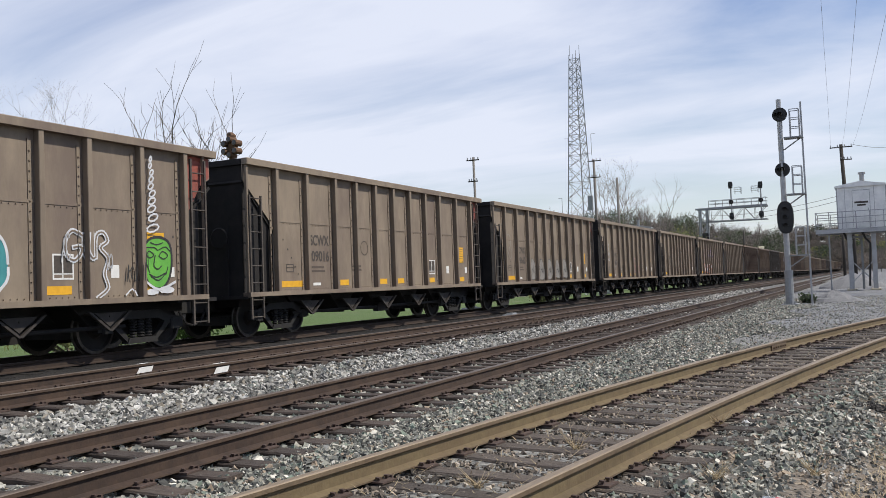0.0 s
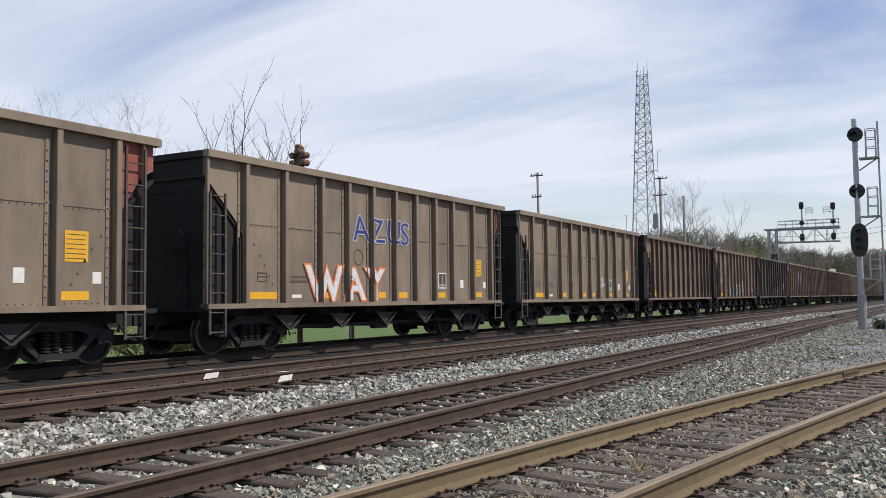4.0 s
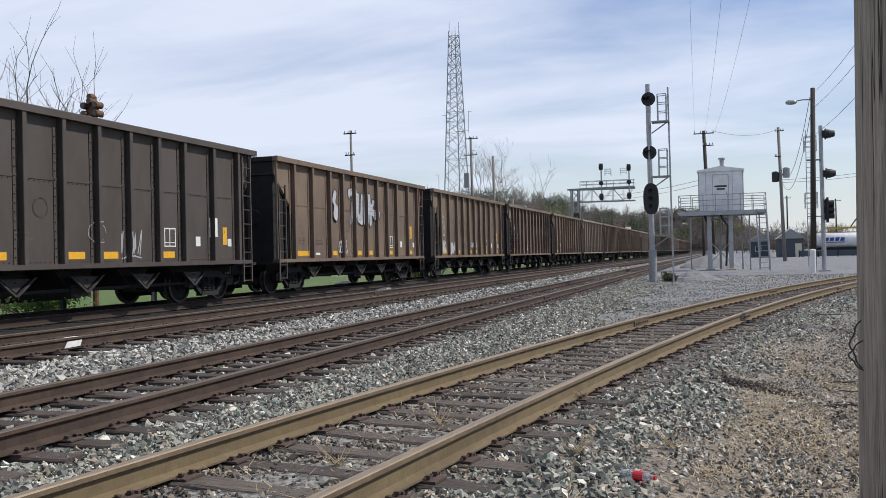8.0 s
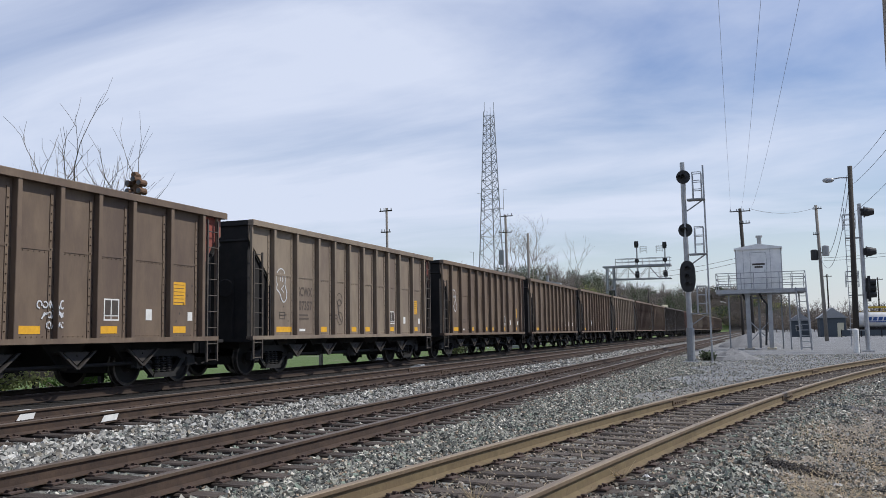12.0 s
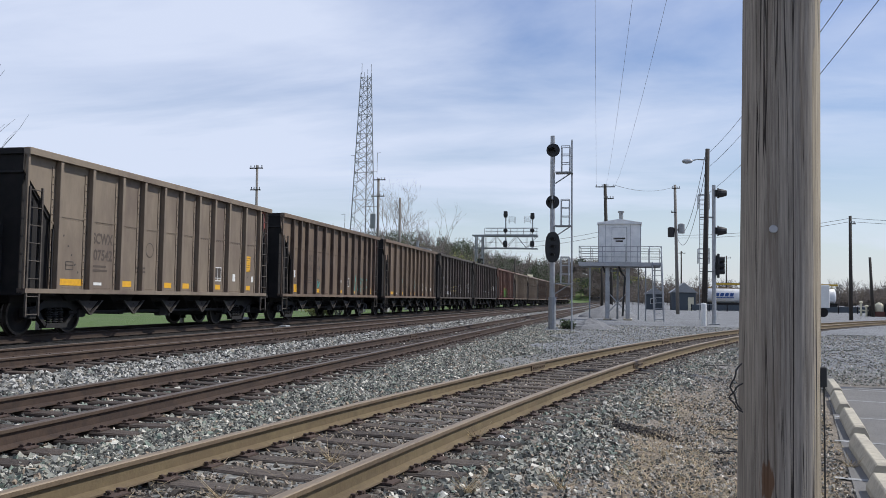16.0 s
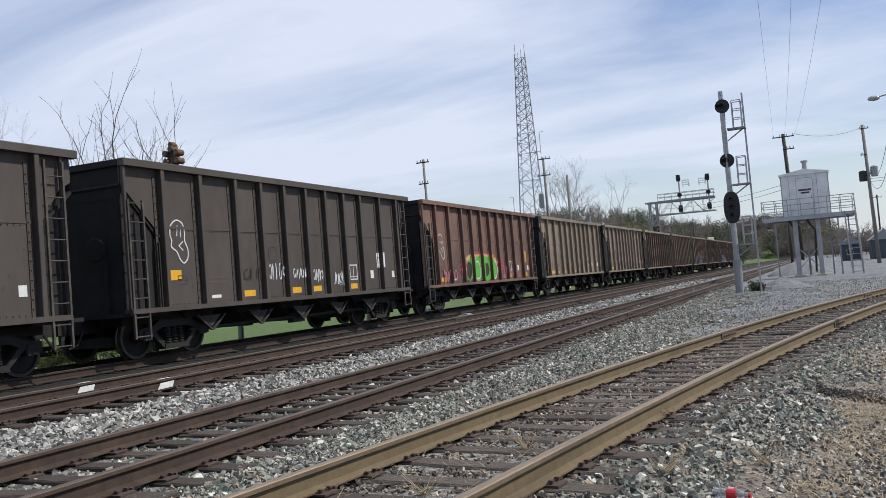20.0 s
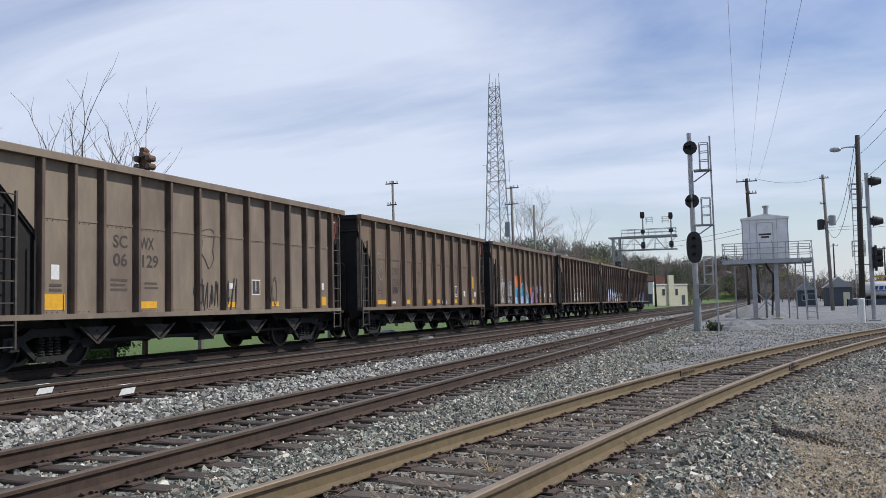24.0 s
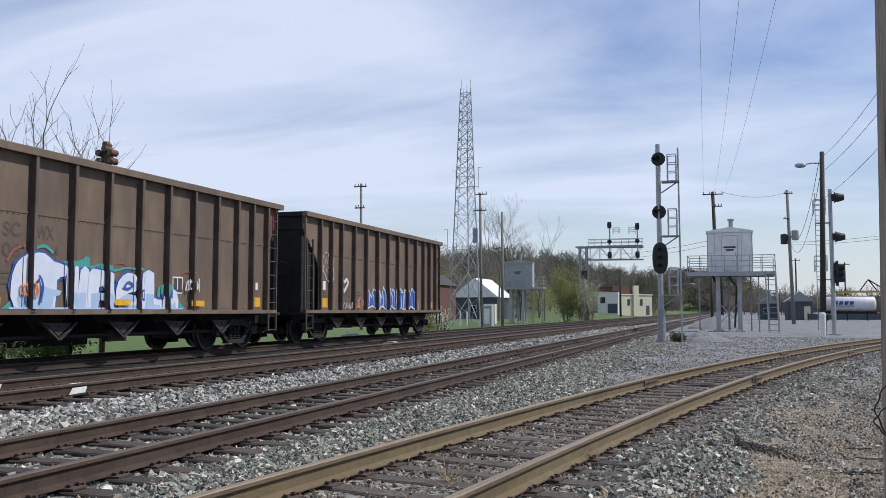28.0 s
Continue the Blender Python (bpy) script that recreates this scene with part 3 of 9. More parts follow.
# ---- ground ----
def ground_material():
    m = bpy.data.materials.new("gravel_ground")
    m.use_nodes = True
    t = m.node_tree
    n, l = t.nodes.new, t.links.new
    b = t.nodes["Principled BSDF"]
    b.inputs["Roughness"].default_value = 0.95
    co = n("ShaderNodeTexCoord")
    xyz = n("ShaderNodeSeparateXYZ")
    l(co.outputs["Object"], xyz.inputs[0])
    wob = n("ShaderNodeTexNoise"); wob.inputs["Scale"].default_value = 0.9; wob.inputs["Detail"].default_value = 5
    l(co.outputs["Object"], wob.inputs["Vector"])

    def edge(axis, lo, hi, wobble=1.2):
        a = n("ShaderNodeMath"); a.operation = "MULTIPLY_ADD"
        l(wob.outputs[0], a.inputs[0]); a.inputs[1].default_value = wobble; l(xyz.outputs[axis], a.inputs[2])
        r = n("ShaderNodeMapRange"); r.inputs["From Min"].default_value = lo + wobble * 0.5; r.inputs["From Max"].default_value = hi + wobble * 0.5
        l(a.outputs[0], r.inputs[0])
        return r.outputs[0]

    def times(a, c):
        k = n("ShaderNodeMath"); k.operation = "MULTIPLY"
        l(a, k.inputs[0]); l(c, k.inputs[1])
        return k.outputs[0]

    def stones(scale, dark, light):
        v = n("ShaderNodeTexVoronoi"); v.inputs["Scale"].default_value = scale
        l(co.outputs["Object"], v.inputs["Vector"])
        s = n("ShaderNodeSeparateColor"); l(v.outputs["Color"], s.inputs[0])
        r = n("ShaderNodeValToRGB")
        r.color_ramp.elements[0].color, r.color_ramp.elements[1].color = (*dark, 1), (*light, 1)
        l(s.outputs[0], r.inputs[0])
        return r.outputs[0], v

    def blend(a, c, fac):
        k = n("ShaderNodeMixRGB"); l(fac, k.inputs[0]); l(a, k.inputs[1]); l(c, k.inputs[2])
        return k.outputs[0]

    pale, v1 = stones(17, (0.045, 0.045, 0.04), (0.24, 0.235, 0.215))
    mid, _ = stones(24, (0.05, 0.05, 0.045), (0.29, 0.285, 0.255))
    fine, _ = stones(30, (0.1, 0.102, 0.104), (0.27, 0.275, 0.278))
    coal, _ = stones(18, (0.015, 0.013, 0.012), (0.06, 0.05, 0.043))
    dirt, _ = stones(30, (0.085, 0.07, 0.054), (0.25, 0.21, 0.162))
    straw = n("ShaderNodeTexNoise"); straw.inputs["Scale"].default_value = 22; straw.inputs["Detail"].default_value = 6
    l(co.outputs["Object"], straw.inputs["Vector"])
    sr = n("ShaderNodeValToRGB")
    sr.color_ramp.elements[0].color, sr.color_ramp.elements[1].color = (0.12, 0.1, 0.078, 1), (0.27, 0.23, 0.175, 1)
    sr.color_ramp.elements[0].position, sr.color_ramp.elements[1].position = 0.35, 0.65
    l(straw.outputs[0], sr.inputs[0])
    gn = n("ShaderNodeTexNoise"); gn.inputs["Scale"].default_value = 0.8; gn.inputs["Detail"].default_value = 8
    l(co.outputs["Object"], gn.inputs["Vector"])
    gr = n("ShaderNodeValToRGB")
    gr.color_ramp.elements[0].color, gr.color_ramp.elements[1].color = (0.048, 0.088, 0.015, 1), (0.095, 0.15, 0.035, 1)
    l(gn.outputs[0], gr.inputs[0])
    wood = n("ShaderNodeValToRGB")
    wood.color_ramp.elements[0].color, wood.color_ramp.elements[1].color = (0.07, 0.06, 0.045, 1), (0.12, 0.10, 0.08, 1)
    l(gn.outputs[0], wood.inputs[0])
    # near-black ground round the far track, up to about x = -12
    blackish, _ = stones(18, (0.007, 0.0065, 0.006), (0.024, 0.021, 0.018))
    col = blend(blackish, coal, edge(0, -12.0, -11.5, 0.5))
    col = blend(col, pale, edge(0, -9.3, -8.9, 0.4))
    col = blend(col, mid, edge(0, -7.0, -5.6))
    far = times(edge(1, 17, 27, 4), edge(0, -4.8, -3.2))
    col = blend(col, fine, far)
    near = n("ShaderNodeMapRange"); near.inputs["From Min"].default_value = 15; near.inputs["From Max"].default_value = 24; near.inputs["To Min"].default_value = 1; near.inputs["To Max"].default_value = 0
    l(xyz.outputs[1], near.inputs[0])
    col = blend(col, dirt, times(edge(0, -2.4, -0.6, 0.8), near.outputs[0]))
    patch = n("ShaderNodeValToRGB"); patch.color_ramp.elements[0].position, patch.color_ramp.elements[1].position = 0.47, 0.58
    l(wob.outputs[0], patch.inputs[0])
    col = blend(col, sr.outputs[0], times(times(edge(0, -1.2, 0.2, 0.8), near.outputs[0]), patch.outputs[0]))
    blot = n("ShaderNodeTexNoise"); blot.inputs["Scale"].default_value = 0.35; blot.inputs["Detail"].default_value = 9; blot.inputs["Roughness"].default_value = 0.75
    l(co.outputs["Object"], blot.inputs["Vector"])
    br = n("ShaderNodeMapRange"); br.inputs["From Min"].default_value, br.inputs["From Max"].default_value = 0.3, 0.7
    br.inputs["To Min"].default_value, br.inputs["To Max"].default_value = 0.62, 1.3
    l(blot.outputs[0], br.inputs[0])
    hv = n("ShaderNodeHueSaturation"); l(br.outputs[0], hv.inputs["Value"]); l(col, hv.inputs["Color"])
    col = hv.outputs[0]
    # grass beyond the far track
    back = n("ShaderNodeMath"); back.operation = "SUBTRACT"; back.inputs[0].default_value = 1.0
    l(edge(0, -17.4, -16.9, 0.8), back.inputs[1])
    bare = n("ShaderNodeTexNoise"); bare.inputs["Scale"].default_value = 0.22; bare.inputs["Detail"].default_value = 8; bare.inputs["Roughness"].default_value = 0.7
    l(co.outputs["Object"], bare.inputs["Vector"])
    bt = n("ShaderNodeMapRange"); bt.inputs["From Min"].default_value, bt.inputs["From Max"].default_value = 0.54, 0.66
    l(bare.outputs[0], bt.inputs[0])
    sward = blend(gr.outputs[0], dirt, times(bt.outputs[0], edge(1, 36, 62, 8)))
    col = blend(col, sward, back.outputs[0])
    back2 = n("ShaderNodeMath"); back2.operation = "SUBTRACT"; back2.inputs[0].default_value = 1.0
    l(edge(0, -50, -34, 8), back2.inputs[1])
    col = blend(col, wood.outputs[0], times(back2.outputs[0], edge(1, 120, 150, 20)))
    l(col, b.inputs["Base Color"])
    bp = n("ShaderNodeBump"); bp.inputs["Strength"].default_value = 0.9; bp.inputs["Distance"].default_value = 0.03
    l(v1.outputs["Distance"], bp.inputs["Height"]); bp.invert = True
    l(bp.outputs[0], b.inputs["Normal"])
    return m


def steps(*runs):
    out = []
    for a, b, d in runs:
        out += list(np.arange(a, b - 1e-6, d))
    return out + [runs[-1][1]]


def build_ground():
    xs = steps((-3000, -400, 520), (-400, -120, 28), (-120, -24, 6), (-24, -18, 1), (-18, 8, 0.2), (8, 24, 1), (24, 120, 12), (120, 400, 70), (400, 3000, 520))
    ys = steps((-3000, -200, 560), (-200, -20, 30), (-20, 0, 1), (0, 26, 0.25), (26, 60, 1), (60, 130, 5), (130, 420, 15), (420, 560, 14), (560, 4000, 490))
    vs = []
    for y in ys:
        for x in xs:
            z = land(x, y)
            if -18 < x < 8 and -5 < y < 45:
                z += 0.018 * noise.noise((x * 1.3, y * 1.3, 0)) + 0.012 * noise.noise((x * 4, y * 4, 5))
            vs.append((x, y, z))
    w = len(xs)
    fs = [(j * w + i, j * w + i + 1, (j + 1) * w + i + 1, (j + 1) * w + i) for j in range(len(ys) - 1) for i in range(w - 1)]
    me = bpy.data.meshes.new("ground")
    me.from_pydata(vs, [], fs)
    me.materials.append(ground_material())
    me.polygons.foreach_set("use_smooth", [True] * len(me.polygons))
    tagged(new("ground", me), "grey ballast and gravel railway ground with grass and dry straw", "ground", kind="structure")


build_ground()


# ---- tracks ----
RAIL_PROFILE = [(-0.075, 0), (0.075, 0), (0.075, 0.012), (0.012, 0.034), (0.010, 0.122), (0.036, 0.134), (0.036, 0.162), (0.028, 0.17), (-0.028, 0.17), (-0.036, 0.162), (-0.036, 0.134), (-0.010, 0.122), (-0.012, 0.034), (-0.075, 0.012)]


def rail_shape(line, side, z, ys):
    """One rail along a centre line x = line(y), half a gauge to one side."""
    s = Shape()
    n = len(RAIL_PROFILE)
    rings = []
    for y in ys:
        x, d = line(y)
        k = math.sqrt(1 + d * d)
        across = Vector((1 / k, -d / k, 0))
        c = Vector((x, y, z - RAIL_H)) + across * side * 0.7525
        rings.append([c + across * u + Vector((0, 0, v)) for u, v in RAIL_PROFILE])
    vs = [p for r in rings for p in r]
    fs, ms = [], []
    for j in range(len(ys) - 1):
        for i in range(n):
            fs.append((j * n + i, j * n + (i + 1) % n, (j + 1) * n + (i + 1) % n, (j + 1) * n + i))
            ms.append(1 if 6 <= i <= 8 else 2 if i in (2, 3, 11, 12) else 0)
    fs += [tuple(range(n - 1, -1, -1)), tuple(range((len(ys) - 1) * n, len(ys) * n))]
    s.add(vs, fs)
    s.m = ms + [0, 0]
    return s


def tie_meshes(material):
    out = []
    for k in range(5):
        rnd = random.Random(k + 7)
        s = Shape()
        lx = 1.29 + rnd.uniform(-0.05, 0.05)
        segs = 6
        # a sawn timber with slightly uneven edges
        rings = []
        for i in range(segs + 1):
            x = -lx + 2 * lx * i / segs
            w0, w1 = 0.112 + rnd.uniform(-0.012, 0.01), 0.112 + rnd.uniform(-0.012, 0.01)
            z1 = rnd.uniform(-0.012, 0.006)
            rings.append([(x, -w0, -0.15), (x, w1, -0.15), (x, w1, z1 - 0.015), (x, w1 - 0.015, z1), (x, -w0 + 0.015, z1), (x, -w0, z1 - 0.015)])
        vs = [p for r in rings for p in r]
        fs = [(j * 6 + i, j * 6 + (i + 1) % 6, (j + 1) * 6 + (i + 1) % 6, (j + 1) * 6 + i) for j in range(segs) for i in range(6)]
        fs += [(5, 4, 3, 2, 1, 0), tuple(segs * 6 + i for i in range(6))]
        s.add(vs, fs)
        out.append(s.mesh("tie", material))
    return out


def plate_mesh():
    """Tie plate with spikes and the rail anchors beside it."""
    s = Shape()
    s.box(-0.165, 0.165, -0.085, 0.085, 0.0, 0.014)
    for x in (-0.1, 0.1):
        for y in (-0.05, 0.05):
            s.box(x - 0.01, x + 0.01, y - 0.01, y + 0.01, 0.014, 0.034)
            s.box(x - 0.018, x + 0.018, y - 0.013, y + 0.013, 0.03, 0.042)
    for x in (-0.085, 0.085):
        s.box(x - 0.022, x + 0.022, 0.105, 0.125, -0.01, 0.026)
    return s.mesh("tie_plate", PLATE)


def joint_mesh(material):
    """A bolted fishplate pair."""
    s = Shape()
    for k in (-1, 1):
        s.box(k * 0.014, k * 0.034, -0.42, 0.42, 0.03, 0.125)
        for y in (-0.33, -0.2, -0.07, 0.07, 0.2, 0.33):
            s.lathe([(0.018, 0), (0.018, 0.022 * k)], "x", (k * 0.034, y, 0.08), n=6)
    return s.mesh("joint_bar", material)


def straight(x):
    return lambda y: (x, 0.0)


def curved(y):
    return c_line(y), c_slope(y)


PLATE_ME = plate_mesh()


def build_track(name, label, line, z, ys, rail_mats, tie_mat, tie_from, tie_to, spacing, joints, plates_to):
    tr = thing(name, label, "railway track", kind="structure")
    for side in (-1, 1):
        part("rail", rail_shape(line, side, z, ys), rail_mats, tr)
    ties = tie_meshes(tie_mat)
    rnd = random.Random(len(name))
    y = tie_from
    while y < tie_to:
        x, d = line(y)
        yy = y + rnd.uniform(-0.04, 0.04)
        a = -math.degrees(math.atan(d)) + rnd.uniform(-1.5, 1.5)
        part("tie", rnd.choice(ties), None, tr, at=pose(x + rnd.uniform(-0.05, 0.05), yy, z - RAIL_H - 0.016, 0, 0, a))
        if y < plates_to:
            k = math.sqrt(1 + d * d)
            for side in (-1, 1):
                part("tie_plate", PLATE_ME, None, tr, at=pose(x + side * 0.7525 / k, yy - side * 0.7525 * d / k, z - RAIL_H - 0.014, 0, 0, -math.degrees(math.atan(d))))
        y += spacing
    jm = joint_mesh(rail_mats[0])
    for side, y in joints:
        x, d = line(y)
        k = math.sqrt(1 + d * d)
        part("joint_bar", jm, None, tr, at=pose(x + side * 0.7525 / k, y - side * 0.7525 * d / k, z - RAIL_H, 0, 0, -math.degrees(math.atan(d))))
    return tr


LONG = steps((-60, 60, 6), (60, 700, 40))
build_track("far_main_track", "rusty brown main line track under the coal train", straight(T1), Z1, LONG, (RAIL_DARK, RAIL_TOP_DARK, RAIL_DARK), TIE_BLACK, -8, 120, 0.52, [], 0)
build_track("near_main_track", "rusty brown main line track on dark ballast", straight(T2), Z2, LONG, (RAIL_BROWN, RAIL_TOP, RAIL_WEB_SHADE), TIE, -4, 120, 0.52, [(1, 26), (-1, 27)], 40)
build_track("passing_siding", "rusty brown jointed track on grey ballast", straight(TB), ZB, LONG, (RAIL_BROWN, RAIL_TOP, RAIL_WEB_SHADE), TIE, 0, 110, 0.52, [(1, 25.5), (-1, 27.5), (1, 31.0)], 45)
build_track("curved_siding", "ochre rusty curved siding on old grey ties", curved, ZC, steps((-14, 76, 1.0)), (RAIL_TAN, RAIL_TOP_TAN, RAIL_WEB_TAN), TIE_GREY, -2, 75, 0.52, [(1, 17.9), (-1, 16.2), (1, 30), (-1, 28)], 50)


# ---- ballast stones, in heaps too many to count ----
CUBE = np.array([(-1, -1, -1), (1, -1, -1), (1, 1, -1), (-1, 1, -1), (-1, -1, 1), (1, -1, 1), (1, 1, 1), (-1, 1, 1)], float)
QUADS = np.array([(0, 3, 2, 1), (4, 5, 6, 7), (0, 1, 5, 4), (1, 2, 6, 5), (2, 3, 7, 6), (3, 0, 4, 7)])


def stone_field(name, label, spots, size, material, seed):
    """spots: an array of x, y, z. Each stone is a worn block turned at random."""
    rng = np.random.default_rng(seed)
    n = len(spots)
    c = CUBE[None] * rng.uniform(0.3, 1.0, (n, 8, 3)) * rng.uniform(0.4, 1.05, (n, 1, 3))
    c *= (size * (0.45 + 1.15 * rng.random(n) ** 1.6) * (1 + np.clip(spots[:, 1] - 18, 0, 60) / 60))[:, None, None]
    q = rng.normal(size=(n, 4)); q /= np.linalg.norm(q, axis=1)[:, None]
    w, x, y, z = q.T
    r = np.stack([1 - 2 * (y * y + z * z), 2 * (x * y - z * w), 2 * (x * z + y * w), 2 * (x * y + z * w), 1 - 2 * (x * x + z * z), 2 * (y * z - x * w), 2 * (x * z - y * w), 2 * (y * z + x * w), 1 - 2 * (x * x + y * y)], -1).reshape(n, 3, 3)
    v = np.einsum("nij,nkj->nki", r, c) + spots[:, None]
    f = (QUADS[None] + 8 * np.arange(n)[:, None, None]).reshape(-1)
    me = bpy.data.meshes.new(name)
    me.vertices.add(8 * n); me.vertices.foreach_set("co", v.ravel())
    me.loops.add(len(f)); me.loops.foreach_set("vertex_index", f)
    me.polygons.add(6 * n); me.polygons.foreach_set("loop_start", np.arange(0, 24 * n, 4))
    me.polygons.foreach_set("use_smooth", [False] * (6 * n))
    me.update(calc_edges=True)
    me.materials.append(material)
    tagged(new(name, me), label, "ballast", kind="stuff")


def scatter(seed, x_lo, x_hi, y_lo, y_hi, dens, lift=0.004, keep=None):
    """Random spots in a strip between x_lo(y) and x_hi(y), thinner far away."""
    rng = np.random.default_rng(seed)
    out = []
    y = y_lo
    while y < y_hi:
        dy = 0.5
        a, b = x_lo(y), x_hi(y)
        near = math.hypot(max(abs((a + b) / 2) - (b - a) / 2, 0), y)
        k = dens * min(1.0, (9.0 / max(near, 1)) ** 1.1)
        for _ in range(int(k * max(b - a, 0) * dy)):
            px, py = rng.uniform(a, b), y + rng.uniform(0, dy)
            if keep is None or keep(px, py):
                out.append((px, py, land(px, py) + lift + rng.uniform(-0.006, 0.014)))
        y += dy
    return np.array(out)


def off_ties(line, start, half=0.1, chance=0.12):
    """Leaves the tops of the ties mostly clear."""
    rnd = random.Random(3)

    def keep(x, y):
        c, d = line(y)
        u = x - c
        if abs(u) > 1.33:
            return True
        f = ((y + u * d - start) / 0.52) % 1.0
        return 0.5 - abs(f - 0.5) > (half + 0.03) / 0.52 or rnd.random() < chance
    return keep


MK2 = off_ties(straight(T2), -4, 0.15, 0.03)
CK, BK = off_ties(curved, -2, 0.11, 0.22), off_ties(straight(TB), 0, 0.135, 0.06)
stone_field("pale_ballast", "pale grey broken ballast stones beside the main line", scatter(1, lambda y: -9.35, lambda y: -7.1, 3, 75, 560, 0.004, MK2), 0.042, STONE_L, 11)
stone_field("siding_ballast", "grey ballast stones between the ties", scatter(2, lambda y: -7.3, lambda y: -4.5, 2, 60, 330, 0.0, BK), 0.034, STONE_M, 12)
stone_field("grey_ballast", "grey green ballast stones between two tracks", scatter(3, lambda y: -4.7, lambda y: min(c_line(y) - 1.15, -2.4 + 0.4 * math.sin(y * 0.9)), 1, 48, 1050), 0.026, STONE_M, 13)
stone_field("fine_gravel", "fine grey gravel beyond the ballast", scatter(8, lambda y: -2.6, lambda y: c_line(y) - 1.15, 14, 50, 300), 0.015, STONE_M, 18)
stone_field("old_ballast", "brown old ballast stones between grey ties", scatter(4, lambda y: c_line(y) - 1.3, lambda y: c_line(y) + 1.3, 2, 40, 560, 0.0, CK), 0.021, STONE_D, 14)
stone_field("shoulder_ballast", "grey green stones on the track shoulder", scatter(5, lambda y: c_line(y) + 1.0, lambda y: c_line(y) + 2.1 + 0.25 * math.sin(1.7 * y), 2.5, 36, 800, 0.0, CK), 0.027, STONE_M, 15)
stone_field("shoulder_gravel", "grey brown mixed stones sunk in the dirt", scatter(9, lambda y: c_line(y) + 1.8, lambda y: c_line(y) + 2.9, 2.5, 30, 700, -0.004), 0.02, STONE_S, 19)
stone_field("scattered_gravel", "scattered brown gravel on dry dirt", scatter(6, lambda y: c_line(y) + 2.5, lambda y: max(c_line(y) + 2.4, 0.55 + 0.17 * y), 3, 24, 720), 0.0195, STONE_S, 16)
stone_field("lot_gravel", "grey gravel between the parking lot and the drive", scatter(10, lambda y: max(c_line(y) + 2.6, 4.4), lambda y: 8.9 + 0.17 * (y - 26), 19.6, 42, 420), 0.017, STONE_M, 20)
stone_field("coal_dusted_ballast", "dark coal dusted ballast stones of the main line", scatter(7, lambda y: -11.8, lambda y: -9.4, 6, 40, 110), 0.04, STONE_C, 17)


# ---- parking lot ----
def build_lot():
    s = Shape()
    s.slab([(-0.45, -12), (30, -16), (30, 14.4), (4.45, 19.0), (4.0, 19.3), (2.15, 9.4), (1.35, 5.0)], -0.36, -0.265, axis="z")
    tagged(part("pavement", s, ASPHALT, None), "worn grey asphalt parking lot", "pavement", kind="structure")
    r = Shape()
    pts = [(9.3, 26.9), (10.0, 29.4), (11.5, 36), (13.5, 45), (15.7, 56), (22, 70), (60, 66), (60, 20), (20, 22.5), (11.2, 24.4), (9.7, 25.4)]
    r.add([(x, y, max(land(x, y) + 0.02, -0.29)) for x, y in pts], [tuple(range(len(pts)))])
    r.add([(x, y, max(land(x, y) + 0.02, -0.29) - 0.12) for x, y in pts], [tuple(range(len(pts)))])
    w = len(pts)
    r.f += [(i, (i + 1) % w, w + (i + 1) % w, w + i) for i in range(w)]
    r.m += [0] * w
    tagged(part("road", r, ASPHALT, None), "pale grey asphalt drive beyond the gravel", "road", kind="structure")
    lines = thing("parking_lines", "worn white painted parking bay lines", "road marking", kind="structure")
    for k in range(-2, 5):
        x, y = 1.95 + 0.54 * k, 9.14 + 2.45 * k
        d = Vector((0.965, -0.26, 0))
        w = Vector((0.26, 0.965, 0)) * 0.05
        a, b = Vector((x, y, -0.261)), Vector((x, y, -0.261)) + d * 5.2
        part("line", Shape().add([a - w, b - w, b + w, a + w], [(0, 1, 2, 3)]), LINE_WHITE, lines)
    a, b = Vector((3.6, 18.6, -0.261)), Vector((12, 17.0, -0.261))
    w = Vector((0, 0.05, 0))
    part("line", Shape().add([a - w, b - w, b + w, a + w], [(0, 1, 2, 3)]), LINE_WHITE, lines)
    # wheel stops
    prof = [(-0.11, 0), (0.11, 0), (0.11, 0.06), (0.065, 0.16), (0.052, 0.172), (-0.052, 0.172), (-0.065, 0.16), (-0.11, 0.06)]
    sh = Shape()
    n = len(prof)
    rings = []
    for y, k in ((-1.04, 0.9), (-1.0, 1), (-0.4, 1), (0.0, 1), (0.4, 1), (1.0, 1), (1.04, 0.9)):
        rings.append([(u, y, v * k) for u, v in prof])
    sh.add([p for q in rings for p in q], [(j * n + i, j * n + (i + 1) % n, (j + 1) * n + (i + 1) % n, (j + 1) * n + i) for j in range(6) for i in range(n)] + [tuple(range(n - 1, -1, -1)), tuple(6 * n + i for i in range(n))])
    me = sh.mesh("wheel_stop", CONCRETE)
    for k, (x, y, a) in enumerate([(2.06, 7.54, -8), (2.5, 10.05, -8), (2.98, 12.75, -9.5), (3.42, 15.4, -10), (3.88, 18.0, -9), (1.72, 4.95, -8)]):
        ob = new("wheel_stop", me)
        ob.matrix_basis = pose(x, y, -0.265, 0, 0, a)
        tagged(ob, "pale concrete wheel stop on the parking lot edge", "wheel stop", "wheel stops of the parking lot")


build_lot()


# ---- the coal train ----
POSTS_A = [1.13, 2.37, 3.67, 4.71, 5.75, 6.79, 7.82, 8.85, 9.87, 11.14, 12.33]
POSTS_B = [1.10, 1.91, 2.69, 3.73, 4.79, 5.84, 6.88, 7.90, 8.91, 9.93, 10.88, 11.66, 12.44]
BODY_L, END, SHEET_X, POST_X, SILL, TOP = 13.24, 12.92, 1.43, 1.57, 0.95, 4.09
POST_W = 0.056


